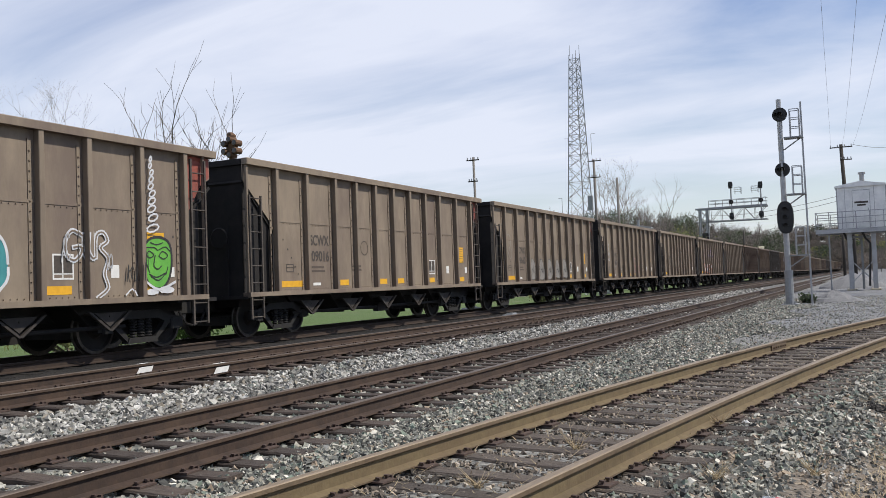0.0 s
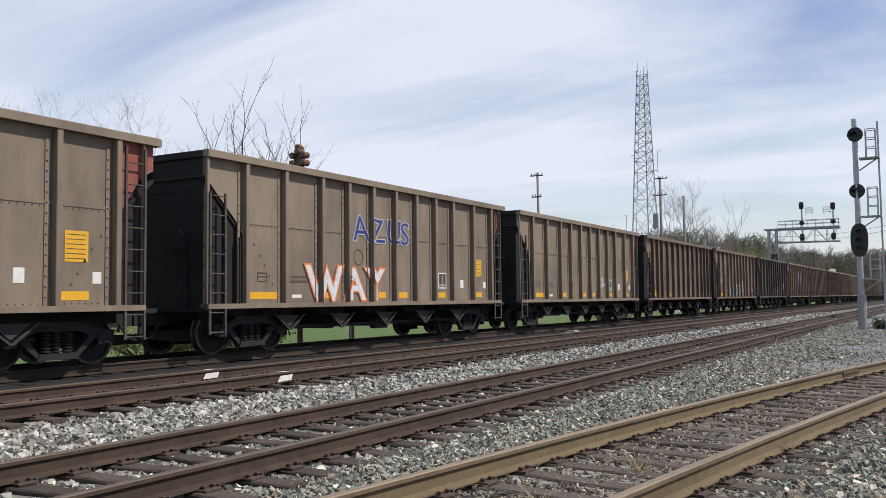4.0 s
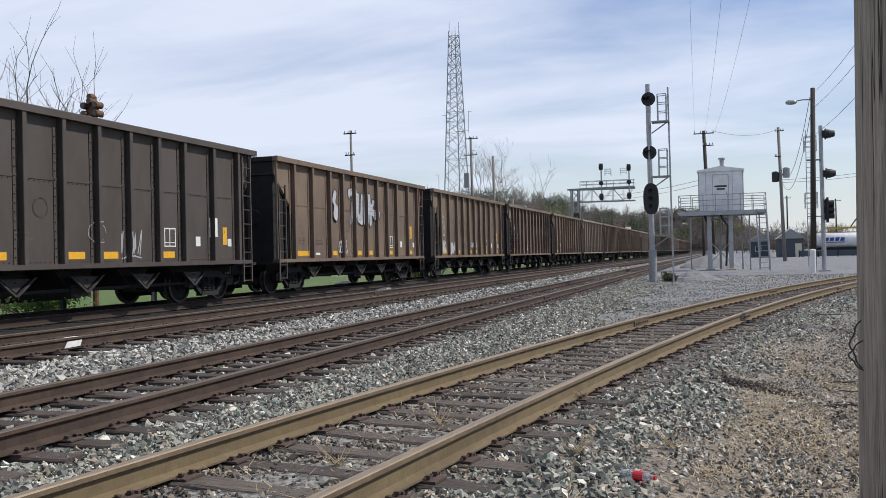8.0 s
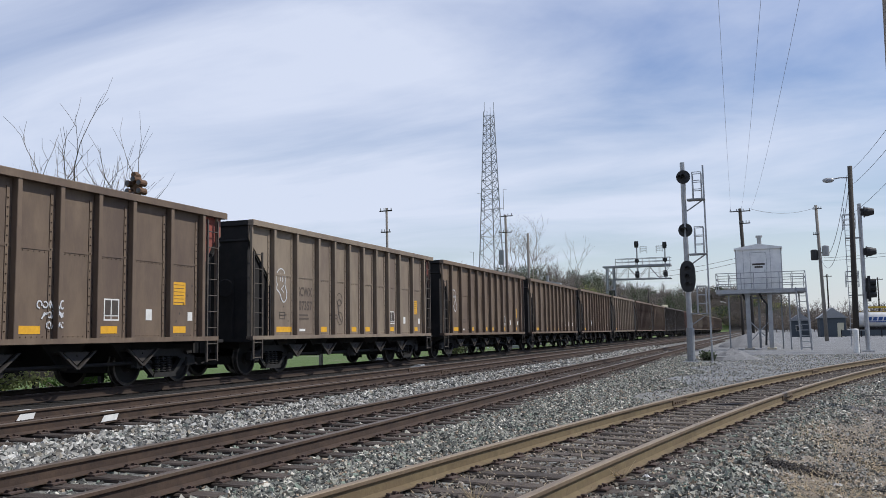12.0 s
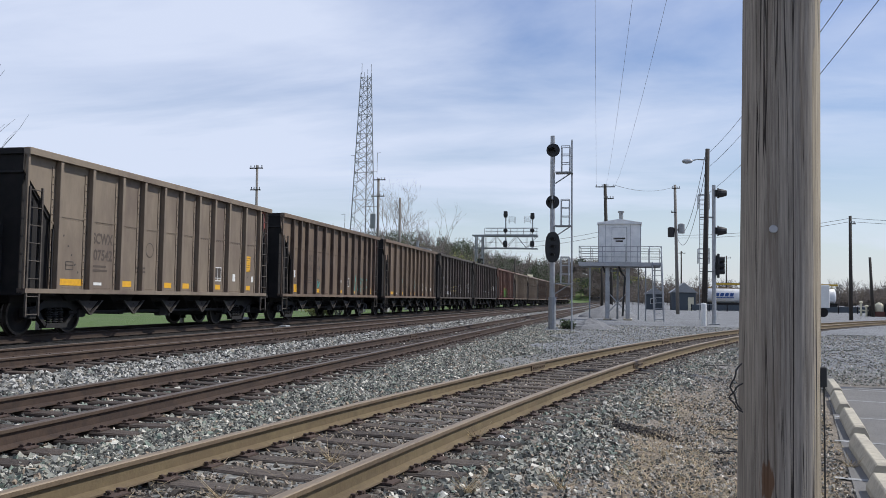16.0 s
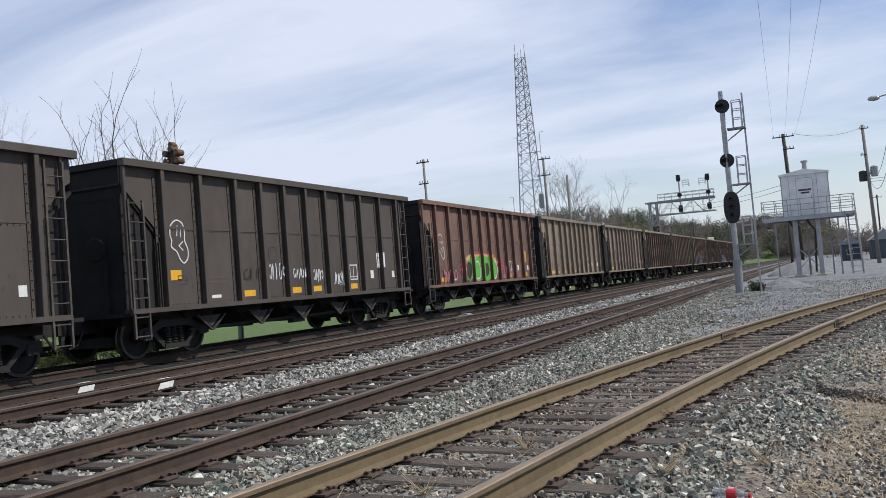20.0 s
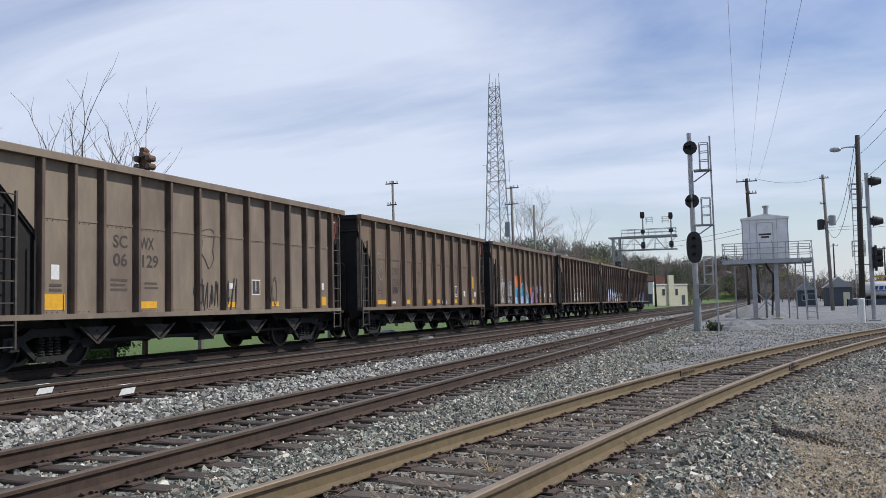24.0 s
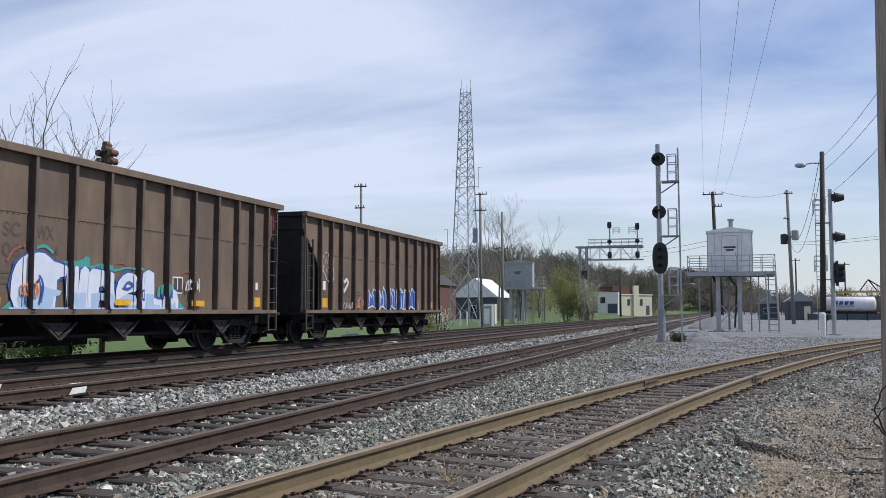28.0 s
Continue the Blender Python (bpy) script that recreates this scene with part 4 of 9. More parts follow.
def wheel_shape():
    s = Shape()
    for k in (-1, 1):
        s.lathe([(0.10, k * 0.60), (0.16, k * 0.64), (0.36, k * 0.70), (0.40, k * 0.69), (0.485, k * 0.685), (0.485, k * 0.715), (0.458, k * 0.725), (0.452, k * 0.815), (0.40, k * 0.82), (0.37, k * 0.765), (0.17, k * 0.79), (0.13, k * 0.84), (0.1, k * 0.84)], "x", n=24)
        o = len(s.f)
        s.lathe([(0.085, k * 0.84), (0.085, k * 1.06), (0.06, k * 1.09)], "x", n=10)
    s.lathe([(0.085, -0.62), (0.085, 0.62)], "x", n=10)
    # brighter tread and rim
    for i, q in enumerate(s.f):
        r = [math.hypot(s.v[j][1], s.v[j][2]) for j in q]
        if min(r) > 0.39:
            s.m[i] = 1
    return s


WHEEL_ME = wheel_shape().mesh("wheelset", BLACK, RIM, smooth=False)


def frame_shape():
    """A cast truck side frame seen from the side, with its window, springs and bearing ends."""
    s = Shape()
    top = [(-1.12, 0.40), (-1.12, 0.62), (-0.7, 0.66), (-0.5, 0.78), (0.5, 0.78), (0.7, 0.66), (1.12, 0.62), (1.12, 0.40), (0.95, 0.42), (0.72, 0.5), (0.42, 0.62), (-0.42, 0.62), (-0.72, 0.5), (-0.95, 0.42)]
    s.slab(top, 0.98, 1.12)
    s.slab([(-0.75, 0.5), (-0.38, 0.18), (-0.30, 0.2), (-0.62, 0.55)], 0.99, 1.11)
    s.slab([(0.75, 0.5), (0.38, 0.18), (0.30, 0.2), (0.62, 0.55)], 0.99, 1.11)
    s.slab([(-0.4, 0.15), (0.4, 0.15), (0.36, 0.26), (-0.36, 0.26)], 0.96, 1.14)
    return s


def spring_shape():
    """One coil spring, its turns as ribs."""
    prof = [(0.04, 0.26)]
    for k in range(6):
        z = 0.27 + 0.055 * k
        prof += [(0.05, z), (0.085, z + 0.012), (0.085, z + 0.03), (0.05, z + 0.042)]
    return Shape().lathe(prof + [(0.04, 0.62)], "z", (1.05, 0, 0), n=10)


FRAME_ME = frame_shape().mesh("side_frame", UNDER_SHADE)
SPRING_ME = spring_shape().mesh("spring", UNDER_SHADE)
ADAPT_ME = Shape().cbox(0.98, 1.16, -0.13, 0.13, 0.38, 0.60, 0.03).mesh("bearing_adapter", UNDER_SHADE)


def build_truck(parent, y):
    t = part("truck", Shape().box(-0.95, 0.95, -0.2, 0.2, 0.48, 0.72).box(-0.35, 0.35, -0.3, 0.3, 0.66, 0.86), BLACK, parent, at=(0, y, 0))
    for k in (0, 180):
        m = pose(0, 0, 0, 0, 0, k)
        part("side_frame", FRAME_ME, None, t, at=m)
        for d in (-0.2, 0.0, 0.2):
            part("spring", SPRING_ME, None, t, at=m @ pose(0, d, 0))
        for d in (-0.89, 0.89):
            part("bearing_adapter", ADAPT_ME, None, t, at=pose(0, 0, 0, 0, 0, k) @ pose(0, d, 0))
    for d in (-0.89, 0.89):
        part("wheelset", WHEEL_ME, None, t, at=(0, d, 0.455))
        part("brake_shoe", Shape().box(0.62, 0.8, d - 0.56 * (1 if d > 0 else -1) - 0.04, d - 0.56 * (1 if d > 0 else -1) + 0.04, 0.35, 0.6), BLACK, t)
    return t


def side_sheet(sx, posts):
    """One side: the sheet between the end posts, its diagonal corners, the riveted seam."""
    s = Shape()
    y0, y1 = posts[0], posts[-1]
    L = BODY_L
    out = [(y0, SILL + 0.1), (y1, SILL + 0.1), (y1, 2.53), (END, 3.35), (L - 0.05, 3.5), (L - 0.05, TOP - 0.1), (0, TOP - 0.1), (0, 3.6), (y0, 2.53)]
    s.slab(out, sx * (SHEET_X - 0.02), sx * SHEET_X)
    # seam strip
    s.box(min(sx * SHEET_X, sx * (SHEET_X + 0.012)), max(sx * SHEET_X, sx * (SHEET_X + 0.012)), y0, y1, *((2.84, 2.89) if posts is POSTS_B else (2.70, 2.76)))
    return s


def rivets(posts):
    s = Shape()

    def dot(y, z, x=SHEET_X, r=0.016):
        s.add([(x + 0.02, y, z + r * 0.5), (x + 0.02, y - r * 0.5, z), (x + 0.02, y, z - r * 0.5), (x + 0.02, y + r * 0.5, z), (x, y, z + r), (x, y - r, z), (x, y, z - r), (x, y + r, z)], [(0, 1, 2, 3), (0, 4, 5, 1), (1, 5, 6, 2), (2, 6, 7, 3), (3, 7, 4, 0)])
    for a, b in zip(posts, posts[1:]):
        k = int((b - a - 0.3) / 0.13)
        for i in range(k):
            dot(a + 0.22 + 0.13 * i, 2.81 if posts is POSTS_B else 2.67, SHEET_X)
            dot(a + 0.22 + 0.13 * i, SILL + 0.14, SHEET_X)
    for p in posts:
        if posts is POSTS_B:
            continue
        z = SILL + 0.25
        while z < TOP - 0.35:
            dot(p - 0.155, z, SHEET_X + 0.018, 0.026)
            z += 0.17
    return s


def post_mesh(material, narrow=False):
    s = Shape()
    if narrow:
        s.cbox(SHEET_X, POST_X, -0.04, 0.04, SILL + 0.06, TOP - 0.08, 0.008)
        s.box(SHEET_X, SHEET_X + 0.014, -0.075, -0.04, SILL + 0.1, TOP - 0.12)
        return s.mesh("side_post", POST_RUST)
    # a pressed hat section: front face, sides and a rivet flange
    s.cbox(SHEET_X, POST_X, -POST_W, POST_W, SILL + 0.06, TOP - 0.08, 0.01)
    s.box(SHEET_X, SHEET_X + 0.018, -0.19, -0.12, SILL + 0.1, TOP - 0.3)
    return s.mesh("side_post", material)


def ladder_shape(y, w=0.42, z0=0.45, z1=3.35):
    s = Shape()
    for d in (0, w):
        s.bar((POST_X - 0.02, y + d, z0), (POST_X - 0.02, y + d, z1), 0.045)
    z = z0 + 0.04
    while z < z1:
        s.tube((POST_X - 0.02, y, z), (POST_X - 0.02, y + w, z), 0.014, n=5)
        z += 0.385
    return s


def chute_shape():
    """A hopper outlet: two slanting doors with a light lip."""
    s = Shape()
    s.slab([(-0.62, 0.95), (0.62, 0.95), (0.08, 0.42), (-0.08, 0.42)], -0.98, 0.98)
    return s


def lip_shape():
    s = Shape()
    s.slab([(-0.36, 0.78), (0.36, 0.78), (0.0, 0.52)], 1.28, 1.31)
    for k in (-1, 1):
        s.slab([(k * 0.52, 0.80), (k * 0.45, 0.80), (-k * 0.02, 0.45), (k * 0.035, 0.44)], 1.29, 1.35)
    s.lathe([(0.022, 1.31), (0.022, 1.335)], "x", (0, 0, 0.71), n=6)
    s.box(0.9, 1.29, -0.3, 0.3, 0.74, 0.78)
    return s


def clip_onto_posts(me, y0, z0, posts, gap=0.004, spread=False):
    """Lays flat artwork (x right, y up) on the ribbed side: on the sheet, and over the fronts of the posts that it crosses."""
    bm = bmesh.new()
    bm.from_mesh(me)
    bmesh.ops.triangulate(bm, faces=[f for f in bm.faces if len(f.verts) > 4])
    for v in bm.verts:
        v.co = Vector((0.0, v.co.x + y0, v.co.y + z0))
    lo, hi = min(v.co.y for v in bm.verts), max(v.co.y for v in bm.verts)
    bmesh.ops.bisect_plane(bm, geom=bm.verts[:] + bm.edges[:] + bm.faces[:], plane_co=(0, 0, SILL + 0.105), plane_no=(0, 0, 1), clear_inner=True)
    cuts = [p for p in posts if lo - 0.07 < p < hi + 0.2]
    for p in cuts:
        for e in (p - POST_W - 0.002, p + POST_W + 0.002, p - 0.192, p - 0.118):
            bmesh.ops.bisect_plane(bm, geom=bm.verts[:] + bm.edges[:] + bm.faces[:], plane_co=(0, e, 0), plane_no=(0, 1, 0))
    bmesh.ops.split_edges(bm, edges=[e for e in bm.edges if any(abs(e.verts[0].co.y - q) < 1e-4 and abs(e.verts[1].co.y - q) < 1e-4 for p in cuts for q in (p - POST_W - 0.002, p + POST_W + 0.002, p - 0.192, p - 0.118))])
    bm.faces.index_update()
    for f in bm.faces:
        c = f.calc_center_median().y
        on = any(abs(c - p) < POST_W for p in cuts)
        flange = any(-0.192 < c - p < -0.118 for p in cuts)
        lift = (f.index * 7 % 40) * 0.00006 if spread else 0.0
        for v in f.verts:
            v.co.x = (POST_X if on else SHEET_X + (0.02 if flange else 0.002)) + gap + lift
    bmesh.ops.recalc_face_normals(bm, faces=bm.faces)
    bm.to_mesh(me)
    bm.free()
    return me


def flat(poly_list, material):
    """Flat artwork from outlines."""
    me = bpy.data.meshes.new("marking")
    vs, fs = [], []
    for poly in poly_list:
        o = len(vs)
        vs += [(x, y, 0) for x, y in poly]
        fs.append(tuple(range(o, o + len(poly))))
    me.from_pydata(vs, [], fs)
    me.materials.append(material)
    return me


def stroke(pts, w):
    """Outlines of a line of some width through points."""
    out = []
    for (x0, y0), (x1, y1) in zip(pts, pts[1:]):
        d = math.hypot(x1 - x0, y1 - y0) or 1e-3
        ux, uy = (x1 - x0) / d * w / 2, (y1 - y0) / d * w / 2
        out.append([(x0 - ux - uy, y0 - uy + ux), (x0 - ux + uy, y0 - uy - ux), (x1 + ux + uy, y1 + uy - ux), (x1 + ux - uy, y1 + uy + ux)])
    return out


def blob(seed, w, h, n=22, rough=0.18):
    rnd = random.Random(seed)
    return [(w / 2 + w / 2 * math.cos(6.2832 * i / n) * rnd.uniform(1 - rough, 1), h / 2 + h / 2 * math.sin(6.2832 * i / n) * rnd.uniform(1 - rough, 1)) for i in range(n)]


def rect(x0, y0, x1, y1):
    return [(x0, y0), (x1, y0), (x1, y1), (x0, y1)]


def base_car(posts, paint, red):
    car = thing("coal_hopper_car", "weathered brown steel open-top coal hopper car", "railway car")
    part("side_sheet", side_sheet(1, posts), paint, car)
    part("side_sheet", side_sheet(-1, posts), paint, car)
    pm = post_mesh(paint, posts is POSTS_B)
    for y in posts:
        part("side_post", pm, None, car, at=(0, y, 0))
        part("side_post", pm, None, car, at=pose(0, y, 0, 0, 0, 180))
    tagged(part("rivets", rivets(posts), paint, car), kind="stuff")
    for k in (-1, 1):
        a, b = sorted((k * (SHEET_X - 0.02), k * (POST_X + 0.02)))
        part("top_chord", Shape().cbox(a, b, -0.02, BODY_L + 0.02, TOP - 0.15, TOP, 0.015), paint, car)
        a, b = sorted((k * (SHEET_X - 0.06), k * (POST_X + 0.01)))
        part("side_sill", Shape().box(a, b, 0.0, END, SILL, SILL + 0.1), paint, car)
    for y0, y1 in ((-0.02, 0.1), (BODY_L - 0.1, BODY_L + 0.02)):
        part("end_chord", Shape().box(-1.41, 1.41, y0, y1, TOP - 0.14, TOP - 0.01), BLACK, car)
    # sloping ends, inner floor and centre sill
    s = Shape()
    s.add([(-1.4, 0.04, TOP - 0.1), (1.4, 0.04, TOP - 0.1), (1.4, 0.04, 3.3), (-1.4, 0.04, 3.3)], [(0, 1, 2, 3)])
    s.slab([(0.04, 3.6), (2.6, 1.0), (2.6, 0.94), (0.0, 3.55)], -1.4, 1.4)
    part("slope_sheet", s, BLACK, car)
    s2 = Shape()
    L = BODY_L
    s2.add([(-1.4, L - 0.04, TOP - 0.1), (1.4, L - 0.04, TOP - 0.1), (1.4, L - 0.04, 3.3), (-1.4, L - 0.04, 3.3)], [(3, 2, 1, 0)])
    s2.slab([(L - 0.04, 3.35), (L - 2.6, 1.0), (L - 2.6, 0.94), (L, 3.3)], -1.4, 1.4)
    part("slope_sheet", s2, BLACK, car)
    # car-end shade painted in: black walls and sheets across the open corners
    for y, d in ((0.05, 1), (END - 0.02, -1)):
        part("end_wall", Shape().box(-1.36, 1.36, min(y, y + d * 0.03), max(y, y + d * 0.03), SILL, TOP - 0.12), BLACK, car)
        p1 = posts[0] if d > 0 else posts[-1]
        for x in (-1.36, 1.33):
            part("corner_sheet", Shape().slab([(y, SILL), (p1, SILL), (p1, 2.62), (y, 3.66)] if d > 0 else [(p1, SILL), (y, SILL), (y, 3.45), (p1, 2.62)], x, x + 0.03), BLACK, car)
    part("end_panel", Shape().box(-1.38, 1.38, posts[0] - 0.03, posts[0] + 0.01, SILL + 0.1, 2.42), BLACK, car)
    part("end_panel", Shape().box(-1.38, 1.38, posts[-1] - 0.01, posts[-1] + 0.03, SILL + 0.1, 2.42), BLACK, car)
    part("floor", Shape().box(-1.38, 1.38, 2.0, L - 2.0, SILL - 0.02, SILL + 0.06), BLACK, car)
    # added black boxes round the trucks, standing in for the deep shade there
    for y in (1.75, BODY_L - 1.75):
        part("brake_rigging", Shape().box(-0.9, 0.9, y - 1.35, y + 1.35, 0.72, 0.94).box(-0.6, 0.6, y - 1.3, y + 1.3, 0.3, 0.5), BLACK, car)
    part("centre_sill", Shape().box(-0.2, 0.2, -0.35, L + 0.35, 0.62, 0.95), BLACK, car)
    for y in (0.0, L):
        k = 1 if y else -1
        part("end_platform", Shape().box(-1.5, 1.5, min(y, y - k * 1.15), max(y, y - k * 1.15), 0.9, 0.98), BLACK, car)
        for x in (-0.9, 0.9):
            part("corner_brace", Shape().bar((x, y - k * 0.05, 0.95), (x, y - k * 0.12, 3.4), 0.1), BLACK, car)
        part("coupler", Shape().box(-0.12, 0.12, min(y, y + k * 0.55), max(y, y + k * 0.55), 0.68, 0.9).box(-0.17, 0.17, min(y + k * 0.3, y + k * 0.58), max(y + k * 0.3, y + k * 0.58), 0.64, 0.94), UNDER_SHADE, car)
        part("air_hose", Shape().path([(0.35, y + k * 0.1, 0.7), (0.37, y + k * 0.3, 0.42), (0.36, y + k * 0.52, 0.36)], 0.025, 5), BLACK, car)
    for x in (1, -1):
        for y in (0.06, END - 0.44):
            part("corner_post", Shape().cbox(min(x * 1.47, x * 1.54), max(x * 1.47, x * 1.54), 0.0 if y < 1 else END - 0.05, 0.07 if y < 1 else END, SILL - 0.02, TOP - 0.1, 0.01), paint, car)
            lad = ladder_shape(y, z1=3.25 if y < 1 else 3.85)
            if x < 0:
                lad.v = [(-a, b, c) for a, b, c in lad.v]
            part("ladder", lad, LADDER, car)
    # inner ladder stile at the slanting corner
    part("grab_iron", Shape().bar((1.5, 0.46, 0.95), (1.5, 0.46, 3.0), 0.035).bar((1.5, 0.95, 1.0), (1.5, 0.95, 2.4), 0.035), BLACK, car)
    part("brake_wheel", Shape().lathe([(0.22, -0.02), (0.25, 0), (0.22, 0.02)], "y", (0.8, -0.1, 2.3), n=14), BLACK, car)
    part("brake_cylinder", Shape().lathe([(0.16, 0), (0.18, 0.05), (0.18, 0.5), (0.1, 0.55)], "y", (0.7, 0.25, 1.25), n=12).box(0.35, 0.6, 0.3, 0.75, 1.0, 1.3), BLACK, car)
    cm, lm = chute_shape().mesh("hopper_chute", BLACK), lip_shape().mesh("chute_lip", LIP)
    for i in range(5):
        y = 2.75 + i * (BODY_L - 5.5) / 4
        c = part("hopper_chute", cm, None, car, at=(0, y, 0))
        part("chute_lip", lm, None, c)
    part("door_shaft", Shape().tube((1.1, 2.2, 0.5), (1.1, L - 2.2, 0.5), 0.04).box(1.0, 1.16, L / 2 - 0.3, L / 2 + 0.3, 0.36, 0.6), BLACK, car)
    for y in (1.75, BODY_L - 1.75):
        build_truck(car, y)
    if red:
        y1 = posts[-1]
        me = flat([[(y1 + 0.07, 2.60), (END, 3.36), (L - 0.07, 3.52), (L - 0.07, TOP - 0.16), (y1 + 0.07, TOP - 0.16)]], CAR_RED)
        part("red_corner", clip_onto_posts(me, 0, 0, posts), None, car, "faded red painted corner panel")
        if posts is POSTS_B:
            for i in range(3):
                part("notice_line", clip_onto_posts(flat([rect(y1 + 0.12, 3.66 - 0.09 * i, y1 + 0.42 - 0.06 * i, 3.70 - 0.09 * i)], WHITE), 0, 0, posts, 0.008), None, car)
    return car


def decal(car, name, me, y, z, posts, label="", gap=0.004, spread=False):
    return part(name, clip_onto_posts(me, y, z, posts, gap, spread), None, car, label)


def markings_a(car, posts, number, faint, sparse=False):
    ys = posts
    for i in (2, 4, 5, 7) if sparse else (0, 2, 4, 5, 7, 9):
        w = 0.95 if i == 0 else 0.55
        decal(car, "reflector", flat([rect(0, 0, min(w, ys[i + 1] - ys[i] - 0.3), 0.15)], YELLOW), ys[i] + 0.13, 1.14, posts)
    if not sparse:
        decal(car, "warning_panel", flat([rect(0, 0, 0.46, 0.52)], YELLOW), ys[9] + 0.2, 1.78, posts)
    for i in range(0 if sparse else 6):
        decal(car, "notice_line", flat([rect(0, 0, 0.38, 0.012)], FADED), ys[9] + 0.23, 1.83 + 0.08 * i, posts, gap=0.007)
    decal(car, "data_panel", flat([rect(0, 0, 0.45, 0.03), rect(0, 0.42, 0.45, 0.45), rect(0, 0.03, 0.03, 0.42), rect(0.42, 0.03, 0.45, 0.42), rect(0.2, 0.03, 0.225, 0.42), rect(0.03, 0.09, 0.42, 0.11)], WHITE), ys[7] + 0.28, 1.40, posts)
    decal(car, "data_panel_backing", flat([rect(0.03, 0.11, 0.2, 0.42), rect(0.225, 0.11, 0.42, 0.42)], STENCIL), ys[7] + 0.28, 1.40, posts)
    decal(car, "label_plate", flat([rect(0, 0, 0.2, 0.24)], WHITE), ys[8] + 0.55, 1.42, posts)
    decal(car, "label_plate", flat([rect(0, 0, 0.34, 0.07)], WHITE), ys[1] + 0.3, 1.16, posts)
    decal(car, "label_plate", flat([rect(0, 0, 0.18, 0.2)], WHITE), ys[9] + 0.75, 1.42, posts)
    tagged(decal(car, "stencil", flat([rect(0, 0, 0.6, 0.05), rect(0, 0.1, 0.55, 0.15), rect(1.9, 0.02, 2.4, 0.07), rect(1.9, 0.12, 2.3, 0.17)], FADED), ys[1] + 0.25, 1.5, posts), kind="stuff")
    if number:
        ink = FADED if faint else STENCIL
        decal(car, "lettering", letters("SCWX", 0.36, ink, width=0.86, bold=0.01), ys[1] + 0.2, 2.18, posts)
        decal(car, "lettering", letters(number, 0.36, ink, width=0.8, bold=0.01), ys[1] + 0.26, 1.78, posts)
    decal(car, "stencil_box", flat([rect(0, 0, 0.3, 0.02), rect(0, 0.1, 0.3, 0.12), rect(0, 0.18, 0.3, 0.2), rect(0, 0.02, 0.02, 0.18), rect(0.28, 0.02, 0.3, 0.18)], STENCIL), ys[0] + 0.42, 1.5, posts)
    for i, (u, v) in enumerate(((0.3, 2.25), (0.48, 2.02), (0.62, 1.82), (0.76, 1.6), (0.88, 1.42))):
        decal(car, "bolt_mark", flat([[(0, 0), (0.05, 0.02), (0.035, 0.06), (0.0, 0.05)]], STENCIL), ys[0] + u, v, posts)
        decal(car, "bolt_mark", flat([[(0, 0), (0.05, 0.02), (0.035, 0.06), (0.0, 0.05)]], STENCIL), ys[10] - u, v - 0.05, posts)
    ring = [(0.19 * math.cos(a * 0.3142), 0.19 * math.sin(a * 0.3142)) for a in range(21)]
    decal(car, "emblem", flat(stroke(ring, 0.02), STENCIL), ys[3] + 0.5, 2.15, posts)


def markings_b(car, posts, number, faint):
    ys = posts
    for i, w, h in ((0, 0.5, 0.3), (3, 0.55, 0.15), (6, 0.45, 0.13), (8, 0.45, 0.13), (11, 0.42, 0.26)):
        decal(car, "reflector", flat([rect(0, 0, w, h)], YELLOW), ys[i] + 0.15, 1.13, posts)
    decal(car, "label_plate", flat([rect(0, 0, 0.2, 0.28)], WHITE), ys[0] + 0.32, 1.7, posts)
    decal(car, "stencil_box", flat([rect(0, 0, 0.3, 0.05), rect(0, 0.09, 0.3, 0.14)], FADED), ys[0] + 0.28, 1.48, posts)
    decal(car, "label_plate", flat([rect(0, 0, 0.2, 0.14)], WHITE), ys[6] + 0.3, 1.58, posts)
    decal(car, "label_plate", flat([rect(0, 0, 0.12, 0.2)], WHITE), ys[11] + 0.3, 1.6, posts)
    decal(car, "data_panel", flat([rect(0, 0, 0.4, 0.03), rect(0, 0.37, 0.4, 0.4), rect(0, 0.03, 0.03, 0.37), rect(0.37, 0.03, 0.4, 0.37), rect(0.18, 0.1, 0.21, 0.37)], WHITE), ys[7] + 0.28, 1.43, posts)
    decal(car, "data_panel_backing", flat([rect(0.03, 0.03, 0.18, 0.37), rect(0.21, 0.03, 0.37, 0.37)], STENCIL), ys[7] + 0.28, 1.43, posts)
    tagged(decal(car, "stencil", flat([rect(0, 0, 0.5, 0.05), rect(0, 0.1, 0.45, 0.15), rect(0, 0.2, 0.5, 0.25)], FADED), ys[2] + 0.3, 1.5, posts), kind="stuff")
    tagged(decal(car, "stencil", flat([rect(0, 0, 0.45, 0.04), rect(0, 0.1, 0.4, 0.14)], FADED), ys[3] + 0.3, 1.55, posts), kind="stuff")
    if number:
        ink = FADED if faint else STENCIL
        decal(car, "lettering", letters("SC", 0.36, ink, width=0.42, bold=0.008), ys[3] - 0.66, 2.4, posts)
        decal(car, "lettering", letters("WX", 0.36, ink, width=0.46, bold=0.008), ys[3] + 0.16, 2.4, posts)
        decal(car, "lettering", letters(number[:2], 0.36, ink, width=0.42, bold=0.008), ys[3] - 0.66, 2.02, posts)
        decal(car, "lettering", letters(number[2:], 0.36, ink, width=0.52, bold=0.008), ys[3] + 0.16, 2.02, posts)


LAYERS = {}


def next_layer(car):
    """Each layer of paint on a car lies a little above the one before it."""
    LAYERS[car.name] = LAYERS.get(car.name, 0) + 1
    return 0.004 + 0.003 * LAYERS[car.name]


def spray(car, posts, polys, material, y, z, label="sprayed graffiti"):
    tagged(decal(car, "graffiti", flat(polys, material), y, z, posts, label, next_layer(car), len(polys) > 1), kind="stuff" if len(polys) > 1 else "")


